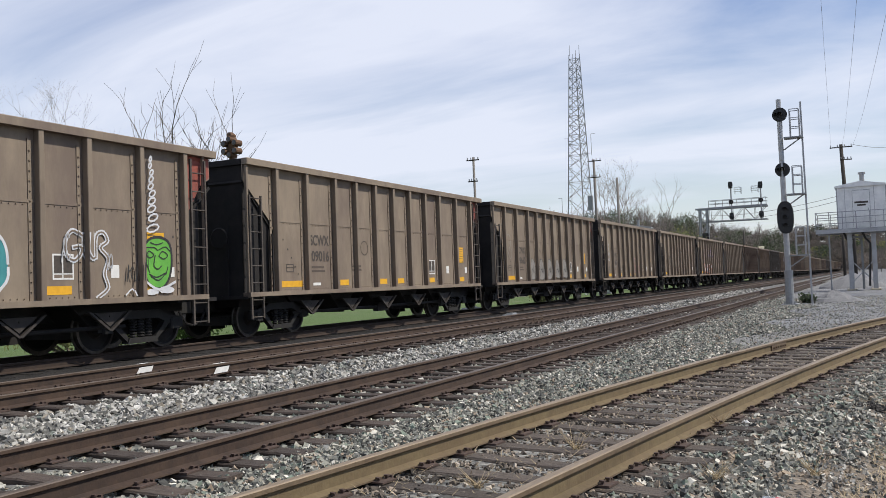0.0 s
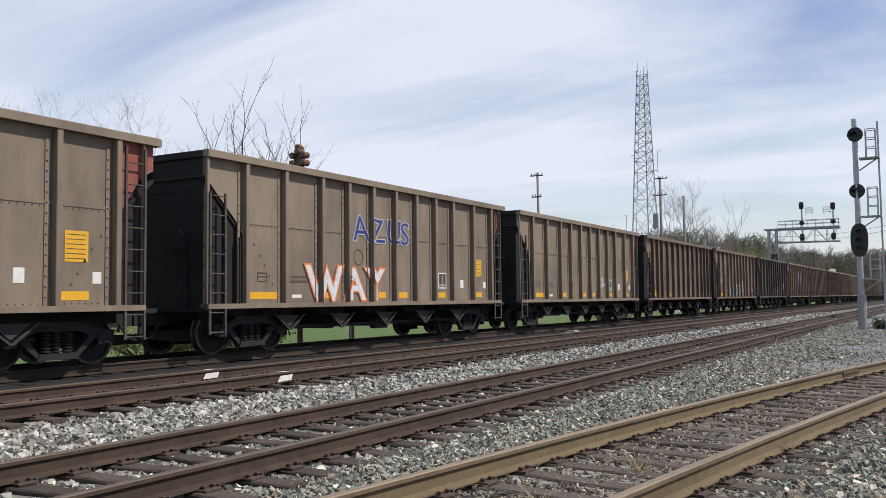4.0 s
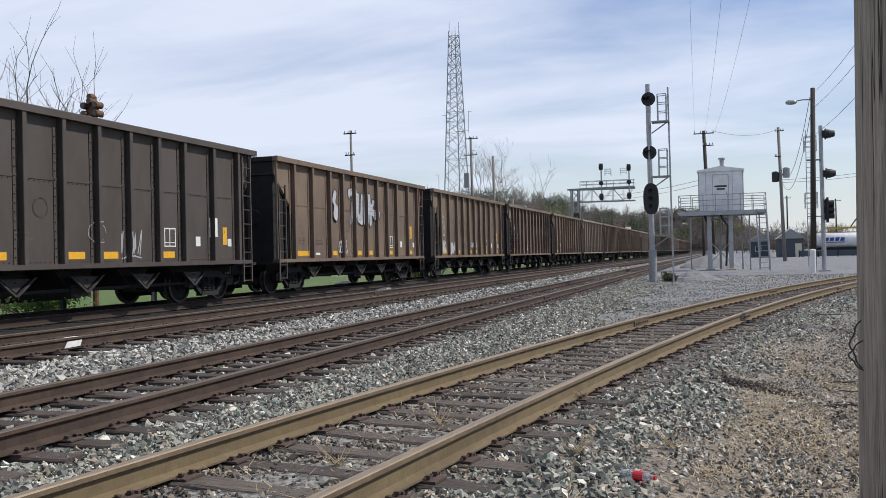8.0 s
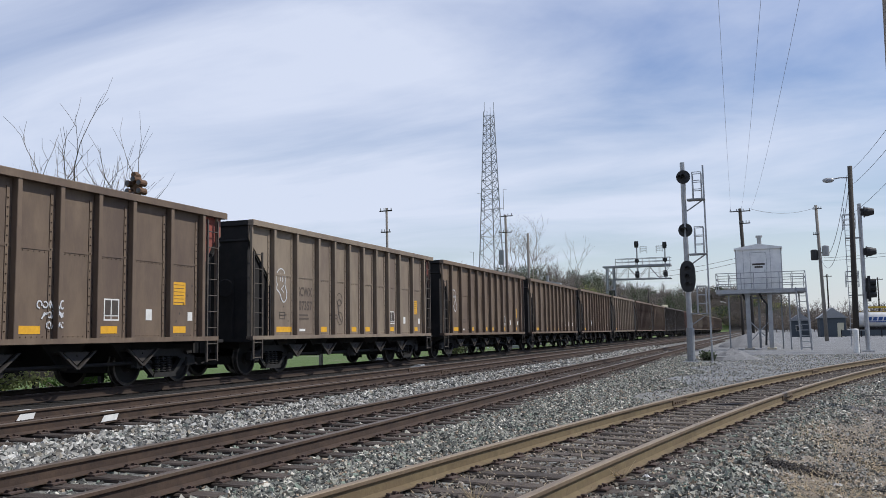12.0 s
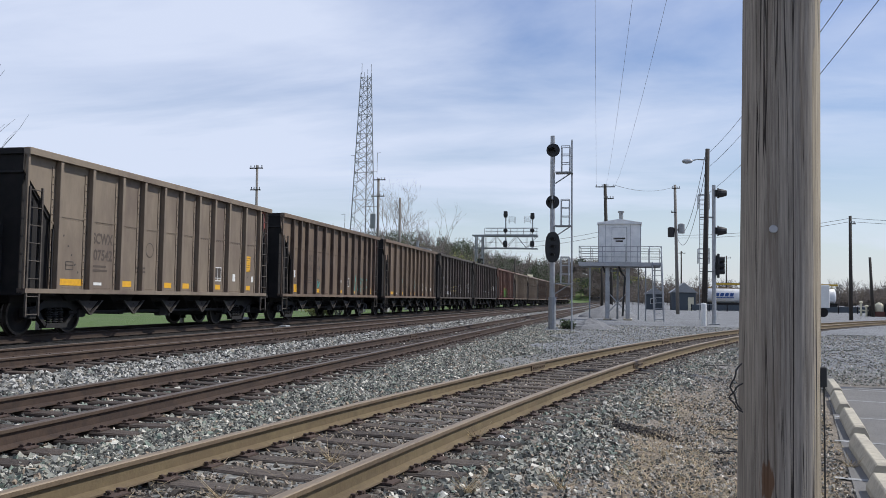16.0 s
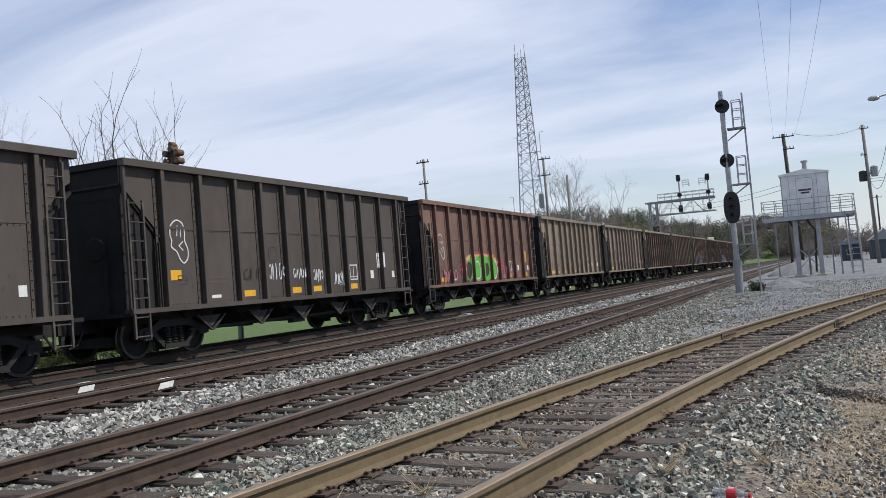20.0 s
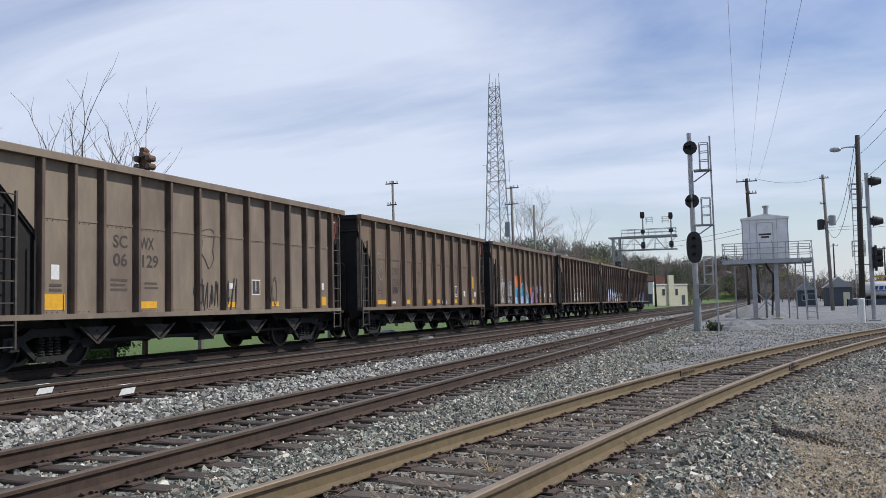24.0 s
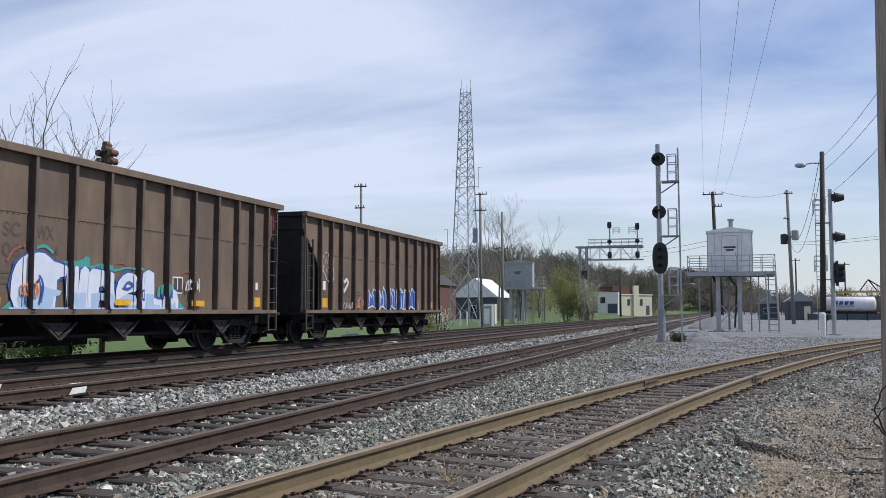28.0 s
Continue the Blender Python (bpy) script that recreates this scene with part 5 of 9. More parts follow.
def word(car, posts, text, size, width, y, z, fill, line=None, label="sprayed graffiti lettering", bold=0.0, rim=0.035, wild=0.0, halo=None):
    """Sprayed letters, one by one, each with an outline under it; every sheet of paint at its own height."""
    rnd = random.Random(len(text) * 7 + int(size * 100))
    glyphs = []
    for ch in text:
        if ch == " ":
            glyphs.append((None, 0.22 * size))
            continue
        co = [v.co.copy() for v in letters(ch, size, fill).vertices]
        glyphs.append((ch, max(c.x for c in co) - min(c.x for c in co) + 0.06 * size))
    k = width / sum(w for _, w in glyphs)
    base = next_layer(car)
    x = 0.0
    for i, (ch, w) in enumerate(glyphs):
        if ch:
            tilt, tall, drop = rnd.uniform(-wild, wild), 1 + rnd.uniform(-wild, wild) * 0.5, rnd.uniform(0, wild) * 0.1 * size
            rims = ([(halo, rim * 2.4, 0.0)] if halo else []) + ([(line, rim, 0.0035)] if line else []) + [(fill, 0.0, 0.007)]
            for material, grow, up in rims:
                me = letters(ch, size, material, offset=grow * size, bold=bold * size)
                lo = min(v.co.x for v in letters(ch, size, material).vertices)
                for v in me.vertices:
                    v.co.x = (v.co.x - lo) * k + tilt * v.co.y
                    v.co.y = v.co.y * tall + drop
                part("graffiti", clip_onto_posts(me, y + x, z, posts, base + up + 0.0009 * (i % 3)), None, car, label)
        x += w * k
    LAYERS[car.name] += 3


# car number in the train: (kind, paint, number, faint)
A, B = "a", "b"
TRAIN = {-2: (A, "tan", "", 0), -1: (A, "tan", "", 0), 0: (A, "tan", "09016", 0), 1: (A, "tan", "09662", 0), 2: (A, "tan", "09683", 0), 3: (A, "tan", "09252", 0), 4: (A, "tan", "", 0), 5: (A, "tan", "", 0), 6: (B, "brown", "06062", 0), 7: (A, "brown", "07892", 0), 8: (A, "dark", "", 0), 9: (A, "brown", "", 0), 10: (A, "brown", "", 0), 11: (B, "brown", "", 0), 12: (A, "brown", "06401", 1), 13: (A, "tan", "07357", 1), 14: (A, "brown", "", 0), 15: (A, "brown", "", 0), 16: (A, "brown", "07519", 1), 17: (A, "tan", "07542", 1), 18: (B, "brown", "06194", 1), 19: (A, "brown", "", 0), 20: (A, "dark", "", 0), 21: (A, "dark", "", 0), 22: (A, "rust", "", 0), 23: (A, "tan", "", 0), 24: (A, "tan", "09312", 0), 25: (B, "tan", "06129", 0), 26: (A, "brown", "07696", 1), 27: (A, "brown", "", 0), 28: (B, "brown", "06299", 1), 29: (B, "brown", "06194", 1), 30: (B, "brown", "", 0)}
PAINT = {"tan": CAR_TAN, "brown": CAR_BROWN, "dark": CAR_DARK, "rust": CAR_RUST}
PITCH, HEAD = 14.45, 15.5
SLACK = {-1: 0.15, 29: -0.28}
COLOUR_WORDS = {"tan": "tan-grey", "brown": "brown", "dark": "dark brown", "rust": "reddish brown"}


def curve(pts, closed=False, n=5):
    """A smooth line through points."""
    m = len(pts)
    out = []
    for i in range(m if closed else m - 1):
        q = [Vector(pts[j % m] if closed else pts[min(max(j, 0), m - 1)]) for j in (i - 1, i, i + 1, i + 2)]
        for j in range(n):
            t = j / n
            v = 0.5 * (2 * q[1] + (q[2] - q[0]) * t + (2 * q[0] - 5 * q[1] + 4 * q[2] - q[3]) * t * t + (3 * q[1] - q[0] - 3 * q[2] + q[3]) * t ** 3)
            out.append((v.x, v.y))
    return out + ([] if closed else [tuple(pts[-1])])


def bubble(car, p, pts, fill, line, width, label, soft=True, halo=None):
    """One fat sprayed letter: its body and the line round it."""
    out = curve(pts, True, 3) if soft else pts
    if halo:
        spray(car, p, stroke(out + out[:1], width * 3), halo, 0, 0, label)
    spray(car, p, [out], fill, 0, 0, label)
    spray(car, p, stroke(out + out[:1], width), line, 0, 0, label)


HAND = {"G": [[(0.9, 0.85), (0.55, 1), (0.15, 0.8), (0, 0.45), (0.2, 0.08), (0.6, 0), (0.9, 0.25), (0.9, 0.5), (0.55, 0.5)]],
        "o": [[(0.5, 0.62), (0.15, 0.5), (0.05, 0.25), (0.3, 0), (0.7, 0.05), (0.85, 0.35), (0.5, 0.62)]],
        "d": [[(0.8, 0.55), (0.3, 0.58), (0.05, 0.28), (0.3, 0), (0.75, 0.2)], [(0.8, 1), (0.78, 0)]],
        "F": [[(0.15, 0), (0.2, 1)], [(0.1, 0.95), (0.9, 1)], [(0.2, 0.55), (0.7, 0.6)]],
        "i": [[(0.4, 0), (0.45, 0.62)], [(0.45, 0.85), (0.5, 0.92)]],
        "r": [[(0.2, 0), (0.25, 0.62)], [(0.25, 0.4), (0.55, 0.62), (0.8, 0.55)]],
        "s": [[(0.8, 0.62), (0.3, 0.55), (0.25, 0.38), (0.7, 0.28), (0.65, 0.05), (0.15, 0.02)]],
        "t": [[(0.45, 0.95), (0.4, 0.1), (0.7, 0)], [(0.1, 0.65), (0.85, 0.7)]],
        "E": [[(0.85, 1), (0.15, 0.95), (0.1, 0), (0.85, 0.05)], [(0.12, 0.5), (0.7, 0.55)]],
        "K": [[(0.1, 0), (0.15, 1)], [(0.9, 0.95), (0.2, 0.5), (0.95, 0)]]}


def handwritten(text, y0, y1, z0, z1, width, lean=0.12):
    """Spray-can handwriting that fills a box."""
    out, cw = [], (y1 - y0) / len(text)
    for i, ch in enumerate(text):
        for line in HAND[ch]:
            pts = [(y0 + cw * (i + 0.92 * u) + lean * v * (z1 - z0), z0 + (z1 - z0) * v) for u, v in line]
            out += stroke(curve(pts) if len(pts) > 2 else pts, width)
    return out


def moniker(y0, y1, z0, z1):
    """A lobed outline with three small strokes inside, drawn in one hand on many cars."""
    def at(pts):
        return [(y0 + (y1 - y0) * u, z0 + (z1 - z0) * v) for u, v in pts]
    rim = curve(at([(0.45, 1.0), (0.75, 0.93), (0.86, 0.72), (0.84, 0.52), (1.0, 0.3), (0.95, 0.1), (0.72, 0.0), (0.5, 0.1), (0.35, 0.26), (0.05, 0.38), (0.1, 0.52), (0.02, 0.62), (0.04, 0.82), (0.2, 0.94)]), True, 3)
    return stroke(rim + rim[:1], 0.032) + stroke(at([(0.45, 0.86), (0.4, 0.64)]), 0.026) + stroke(at([(0.64, 0.84), (0.6, 0.62)]), 0.026) + stroke(at([(0.72, 0.5), (0.48, 0.4), (0.7, 0.3)]), 0.026)


def box_tag(seed, y0, y1, z0, z1, count, width):
    """Illegible signature strokes that fill a box, some round, some jagged."""
    rnd = random.Random(seed)
    out, cw = [], (y1 - y0) / count
    for i in range(count):
        x = y0 + cw * i
        if rnd.random() < 0.45:
            c, r, q = x + cw * 0.5, cw * rnd.uniform(0.3, 0.5), (z1 - z0) * rnd.uniform(0.25, 0.45)
            a0 = rnd.uniform(0, 6.28)
            out += stroke([(c + r * math.cos(a0 + a * 0.55), (z0 + z1) / 2 + q * math.sin(a0 + a * 0.55)) for a in range(10)], width)
        else:
            pts = [(x + cw * rnd.uniform(0, 0.25), z0 + (z1 - z0) * rnd.uniform(0, 0.2))]
            for j in range(rnd.randint(2, 4)):
                pts.append((x + cw * rnd.uniform(0.1, 1.05), z0 + (z1 - z0) * (rnd.uniform(0.7, 1.0) if j % 2 == 0 else rnd.uniform(0.0, 0.35))))
            out += stroke(curve(pts, n=3), width)
    return out


def move(pts, y, z, k=1.0):
    return [(y + k * a, z + k * b) for a, b in pts]


def move_all(polys, y, z):
    return [move(q, y, z) for q in polys]


def graffiti(k, car, p):
    """What is sprayed on each car: places along the car and heights over the rail."""
    if k in (1, 2, 7, 10, 11, 12, 13, 14, 21, 22, 24, 26, 27, 29, 30):
        faint = k in (1, 26)
        spray(car, p, moniker(1.38, 1.94, 1.97, 2.9), SPRAY_DULL if faint else SPRAY_WHITE, 0, 0, "grey sprayed outline" if faint else "white sprayed outline")
    if k == -2:
        spray(car, p, [blob(3, 1.1, 1.3)], TEAL, 8.0, 1.2)
    if k == -1:
        spray(car, p, [move(blob(3, 0.9, 1.25, 26, 0.12), 7.4, 1.06)], TEAL, 0, 0, "teal sprayed patch")
        spray(car, p, stroke(curve(move(blob(3, 0.9, 1.25, 14, 0.12), 7.4, 1.06), True, 3), 0.05), SPRAY_WHITE, 0, 0)
        hooks = [[(9.76, 2.18), (9.55, 2.26), (9.4, 2.08), (9.42, 1.84), (9.58, 1.74), (9.72, 1.86), (9.72, 1.98), (9.58, 1.97)],
                 [(9.80, 2.2), (9.78, 1.92), (9.88, 1.77), (9.99, 1.9), (10.0, 2.22)],
                 [(10.06, 1.8), (10.08, 2.18), (10.24, 2.25), (10.33, 2.1), (10.18, 1.97), (10.34, 1.78), (10.26, 1.5), (10.33, 1.24), (10.1, 1.07)]]
        for h in hooks:
            spray(car, p, stroke(curve(h), 0.085), SPRAY_WHITE, 0, 0, "white sprayed bubble letter")
        spray(car, p, [poly for h in hooks for poly in stroke(curve(h), 0.03)], CAR_TAN, 0, 0, "bare paint inside a white bubble letter")
        spray(car, p, box_tag(15, 9.3, 9.5, 1.6, 2.35, 2, 0.02) + box_tag(16, 10.3, 10.45, 1.5, 1.95, 2, 0.02), SPRAY_GREY, 0, 0)
        face = [(11.3, 1.35), (11.5, 1.21), (11.72, 1.22), (11.9, 1.42), (11.97, 1.75), (11.92, 2.08), (11.7, 2.2), (11.42, 2.18), (11.24, 2.02), (11.2, 1.7)]
        bubble(car, p, face, SPRAY_GREEN, SPRAY_BLACK, 0.05, "green sprayed round shape with dark lines")
        lines = [[(11.28, 1.85), (11.36, 1.93), (11.48, 1.86), (11.38, 1.8), (11.28, 1.85)], [(11.62, 1.84), (11.72, 1.93), (11.86, 1.85), (11.74, 1.78), (11.62, 1.84)], [(11.52, 1.85), (11.48, 1.65), (11.58, 1.58), (11.68, 1.64)], [(11.36, 1.48), (11.55, 1.42), (11.78, 1.5), (11.6, 1.36), (11.4, 1.44)], [(11.26, 2.0), (11.5, 2.0), (11.58, 1.95)], [(11.62, 1.96), (11.8, 2.02), (11.92, 1.94)], [(11.3, 1.66), (11.36, 1.52)], [(11.86, 1.62), (11.8, 1.48)], [(11.4, 2.1), (11.55, 2.06), (11.72, 2.1)]]
        spray(car, p, [q for l_ in lines for q in stroke(curve(l_, n=4), 0.022)], SPRAY_BLACK, 0, 0, "dark sprayed lines")
        spray(car, p, [blob(8, 0.42, 0.13, 20, 0.2), move(blob(9, 0.5, 0.16, 20, 0.2), 0.35, 0.02)], SPRAY_WHITE, 11.2, 1.07, "white sprayed streaks")
        spray(car, p, stroke(curve([(10.75, 1.1), (10.9, 1.2), (11.0, 1.08)]), 0.03) + stroke(curve([(11.25, 1.34), (11.6, 1.18), (12.04, 1.32)]), 0.05), SPRAY_WHITE, 0, 0, "white sprayed streaks")
        spray(car, p, box_tag(10, 10.76, 11.16, 1.3, 1.72, 4, 0.022), SPRAY_BLACK, 0, 0)
        for i in range(10):
            f = i / 9
            w_, h_ = 0.32 - 0.26 * f ** 0.6, 0.16 - 0.06 * f
            cz = 2.38 + 1.35 * f ** 0.85
            spray(car, p, stroke([(11.46 - 0.05 * f + 0.02 * math.sin(i * 2.1) + w_ / 2 * math.cos(a * 0.7), cz + h_ / 2 * math.sin(a * 0.7 + 0.5)) for a in range(10)], 0.034), SPRAY_WHITE, 0, 0, "white sprayed ring")
    if k == 1:
        for i, y in enumerate((3.88, 4.94, 5.96, 7.0, 7.99)):
            rnd = random.Random(20 + i)
            body = [(0.0, 0.1), (0.02, 0.45), (0.2, 0.62), (0.22, 0.82), (0.42, 0.86), (0.62, 0.66), (0.7, 0.35), (0.66, 0.06), (0.35, 0.0)]
            body = [(y + a + rnd.uniform(-0.04, 0.04), 1.12 + b + rnd.uniform(-0.04, 0.04)) for a, b in body]
            bubble(car, p, body, SPRAY_DULL, SPRAY_BLACK, 0.018, "dull silver sprayed letter with a dark rim")
            spray(car, p, stroke(curve([(y + 0.2, 1.25), (y + 0.3, 1.55), (y + 0.5, 1.4), (y + 0.42, 1.7)]), 0.022), SPRAY_BLACK, 0, 0, "dark sprayed lines")
    if k == 2:
        spray(car, p, stroke([(7.05, 1.2), (7.1, 2.12), (7.6, 2.15), (7.4, 1.75), (7.62, 1.72), (7.6, 1.35), (7.35, 1.6), (7.05, 1.55)], 0.025) + stroke(curve([(8.2, 2.1), (8.1, 1.8), (8.5, 1.7), (8.6, 1.4), (8.2, 1.2)]), 0.025), SPRAY_PINK, 0, 0, "thin pink sprayed outline")
        spray(car, p, stroke(curve([(3.0, 1.6), (3.2, 1.9), (3.3, 2.0)]), 0.015) + box_tag(4, 4.05, 4.5, 1.45, 1.6, 3, 0.02), SPRAY_GREY, 0, 0)
    if k == 3:
        spray(car, p, box_tag(5, 3.95, 4.3, 1.42, 1.6, 3, 0.025), SPRAY_WHITE, 0, 0)
    if k == 4:
        word(car, p, "AZUS", 0.85, 2.6, 5.0, 2.55, SPRAY_NAVY, SPRAY_GREY, wild=0.15)
        word(car, p, "WAY", 1.1, 3.2, 3.2, 1.1, SPRAY_WHITE, SPRAY_ORANGE, bold=0.02, wild=0.15)
    if k == 5:
        spray(car, p, box_tag(31, 7.9, 8.7, 1.48, 1.98, 5, 0.035), SPRAY_WHITE, 0, 0)
    if k == 7:
        a = p[2] + 0.1
        spray(car, p, [move([(0, 0), (0.72, 0), (0.78, 0.3), (0.66, 0.98), (0.3, 0.82), (0.0, 0.9)], a, 1.07)], TEAL, 0, 0, "teal sprayed shape with a white rim")
        spray(car, p, stroke(curve(move([(0.0, 0.05), (0.1, 0.42), (0.38, 0.6), (0.66, 0.4), (0.72, 0.02)], a, 1.08)), 0.045) + stroke(move([(0.0, 0.9), (0.3, 0.82), (0.66, 0.98), (0.78, 0.3)], a, 1.08), 0.03), SPRAY_WHITE, 0, 0)
        a = p[3] + 0.12
        spray(car, p, [move([(0.0, 0.06), (0.72, 0.0), (0.66, 0.78), (0.06, 0.74)], a, 1.1)], TEAL, 0, 0, "teal sprayed square with a dark letter")
        spray(car, p, stroke(curve(move([(0.12, 0.66), (0.18, 0.2), (0.4, 0.12), (0.56, 0.25), (0.56, 0.7)], a, 1.1)), 0.04), SPRAY_NAVY, 0, 0)
        a = p[4] + 0.1
        spray(car, p, [move(blob(57, 0.84, 0.9, 24, 0.05), a, 1.07)], SPRAY_BLACK, 0, 0, "black sprayed shape with white scribbles")
        for i in range(3):
            spray(car, p, move_all(box_tag(55 + i, 0.12, 0.74, 0.14 + 0.24 * i, 0.36 + 0.24 * i, 4, 0.024), a, 1.07), SPRAY_WHITE, 0, 0)
        rim = curve(move(blob(57, 0.84, 0.9, 12, 0.12), a, 1.07), True, 3)
        spray(car, p, stroke(rim + rim[:1], 0.025), SPRAY_WHITE, 0, 0)
        a = p[5] + 0.12
        spray(car, p, [move(blob(56, 0.66, 0.86, 22, 0.06), a, 1.07)], SPRAY_GREY_TEAL, 0, 0, "grey-green sprayed oval with a white letter")
        rim = move(blob(56, 0.66, 0.86, 22, 0.06), a, 1.07)
        spray(car, p, stroke(rim + rim[:1], 0.03) + stroke(curve(move([(0.25, 0.15), (0.3, 0.7), (0.5, 0.62), (0.32, 0.45), (0.5, 0.3), (0.25, 0.15)], a, 1.07)), 0.03), SPRAY_WHITE, 0, 0)
        a = p[6] + 0.12
        spray(car, p, [move([(0.02, 0.5), (0.3, 0.6), (0.42, 1.05), (0.7, 0.45), (0.66, 0.3), (0.3, 0.4)], a, 1.08)], TEAL_PALE, 0, 0, "pale teal sprayed shape with a white rim")
        spray(car, p, [move(blob(59, 0.66, 0.45, 20, 0.1), a, 1.07)], SPRAY_GREY_TEAL, 0, 0, "grey-green sprayed shape")
        spray(car, p, stroke(move([(0.02, 0.5), (0.3, 0.6), (0.42, 1.05), (0.72, 0.45)], a, 1.08), 0.035) + stroke(curve(move([(0.05, 0.02), (0.12, 0.35), (0.4, 0.42), (0.66, 0.2), (0.68, 0.0)], a, 1.08)), 0.03) + box_tag(60, a + 0.0, a + 0.4, 1.98, 2.12, 3, 0.03), SPRAY_WHITE, 0, 0)
    if k == 8:
        decal(car, "label_plate", flat([rect(0, 0, 0.38, 0.48)], WHITE), 11.02, 1.66, p)
        decal(car, "reflector", flat([rect(0, 0, 0.2, 0.46)], YELLOW), 11.66, 1.46, p)
        spray(car, p, box_tag(61, 7.56, 8.3, 1.2, 1.76, 4, 0.03) + stroke(curve([(7.6, 1.14), (7.9, 1.2), (8.25, 1.15)]), 0.03), SPRAY_GREY, 0, 0)
        spray(car, p, stroke([(6.8 + 0.28 * math.cos(a * 0.5), 1.7 + 0.22 * math.sin(a * 0.5)) for a in range(12)], 0.015), SPRAY_GREY, 0, 0)
    if k == 9:
        for i, body in enumerate((
                [(5.31, 3.45), (5.38, 3.12), (5.58, 3.18), (5.45, 2.18), (5.75, 2.48), (5.95, 2.52), (5.86, 3.12), (6.02, 3.08), (6.02, 3.42), (5.8, 3.32), (5.72, 3.5)],
                [(6.02, 3.3), (6.27, 3.32), (6.22, 2.74), (6.34, 2.68), (6.42, 3.3), (6.62, 3.3), (6.6, 2.3), (6.3, 2.25), (6.05, 2.45)],
                [(6.62, 3.28), (6.85, 3.36), (7.06, 3.2), (6.98, 2.88), (7.16, 2.4), (6.92, 2.25), (6.82, 2.6), (6.76, 2.25), (6.6, 2.3)],
                [(7.1, 3.36), (7.3, 3.32), (7.32, 3.0), (7.5, 3.22), (7.66, 3.1), (7.54, 2.86), (7.86, 2.76), (7.72, 2.42), (7.42, 2.58), (7.4, 2.3), (7.15, 2.24)])):
            bubble(car, p, body, SPRAY_SILVER, SPRAY_BLACK, 0.035, "silver bubble letter with a black rim")
            lo, hi = min(q[0] for q in body), max(q[0] for q in body)
            spray(car, p, [rect(lo + 0.12, 2.42 + 0.16 * j, hi - 0.16, 2.428 + 0.16 * j) for j in range(6)], SPRAY_BLACK, 0, 0, "thin dark lines in a silver letter")
        bubble(car, p, [(4.1, 3.35), (4.3, 3.25), (4.2, 2.95), (4.4, 2.75), (4.3, 2.3), (4.0, 2.45), (4.05, 2.8), (3.92, 3.0)], SPRAY_SILVER, SPRAY_BLACK, 0.03, "silver sprayed letter with a black rim")
        spray(car, p, handwritten("GEEK", 4.36, 4.88, 1.25, 1.62, 0.028) + stroke([(4.7, 1.2), (4.92, 1.26)], 0.02) + stroke([(4.74, 1.14), (4.9, 1.18)], 0.02), SPRAY_WHITE, 0, 0, "white handwritten tag")
    if k == 10:
        spray(car, p, [blob(71, 0.85, 0.75, 22, 0.4), move(blob(72, 0.95, 0.65, 22, 0.4), 1.2, 0)], SPRAY_GREY, 1.25, 1.04, "blotchy pale sprayed patch")
        spray(car, p, box_tag(73, 1.3, 2.1, 1.1, 1.85, 4, 0.04) + box_tag(74, 2.45, 3.4, 1.1, 1.75, 5, 0.035), SPRAY_WHITE, 0, 0)
        spray(car, p, [blob(75, 0.5, 0.5, 16, 0.35)], SPRAY_BLACK, 4.86, 1.27, "dark blot")
        spray(car, p, box_tag(76, 6.28, 6.92, 1.4, 1.74, 4, 0.085), SPRAY_BLACK, 0, 0, "dark shadow of a white tag")
        spray(car, p, box_tag(76, 6.28, 6.92, 1.4, 1.74, 4, 0.045), SPRAY_WHITE, 0, 0)
    if k == 11:
        spray(car, p, box_tag(75, 4.8, 5.4, 1.3, 2.1, 4, 0.04) + box_tag(78, 5.8, 6.35, 1.25, 2.0, 4, 0.035), SPRAY_WHITE, 0, 0)
    if k == 12:
        spray(car, p, box_tag(79, 2.55, 3.18, 1.42, 1.8, 4, 0.04), SPRAY_WHITE, 0, 0)
        for i in range(3):
            spray(car, p, box_tag(80 + i, 7.36 + 0.12 * i, 7.92 + 0.05 * i, 1.6 - 0.19 * i, 1.77 - 0.19 * i, 4, 0.026), SPRAY_WHITE, 0, 0)
    if k == 13:
        spray(car, p, stroke([(5.2 + 0.13 * math.cos(a * 0.6), 2.05 + 0.1 * math.sin(a * 0.6)) for a in range(12)], 0.025) + stroke([(5.1, 1.95), (5.2, 1.6), (5.35, 1.45)], 0.03) + stroke([(5.25 + 0.17 * math.cos(a * 0.6), 1.55 + 0.2 * math.sin(a * 0.6)) for a in range(12)], 0.02), STENCIL, 0, 0, "dark sprayed figure")
    if k == 16:
        spray(car, p, box_tag(81, 3.9, 4.6, 1.3, 1.95, 3, 0.08) + box_tag(82, 5.0, 5.4, 1.42, 1.6, 4, 0.018), SPRAY_WHITE, 0, 0)
    if k == 18:
        spray(car, p, box_tag(83, 4.0, 4.44, 1.3, 1.65, 3, 0.04), TEAL_PALE, 0, 0)
        spray(car, p, box_tag(84, 8.86, 11.0, 1.2, 2.05, 5, 0.045), TEAL_PALE, 0, 0)
    if k == 19:
        spray(car, p, box_tag(85, 3.64, 4.24, 1.74, 2.1, 4, 0.035) + box_tag(86, 6.72, 7.32, 1.46, 1.98, 3, 0.045), TEAL_PALE, 0, 0)
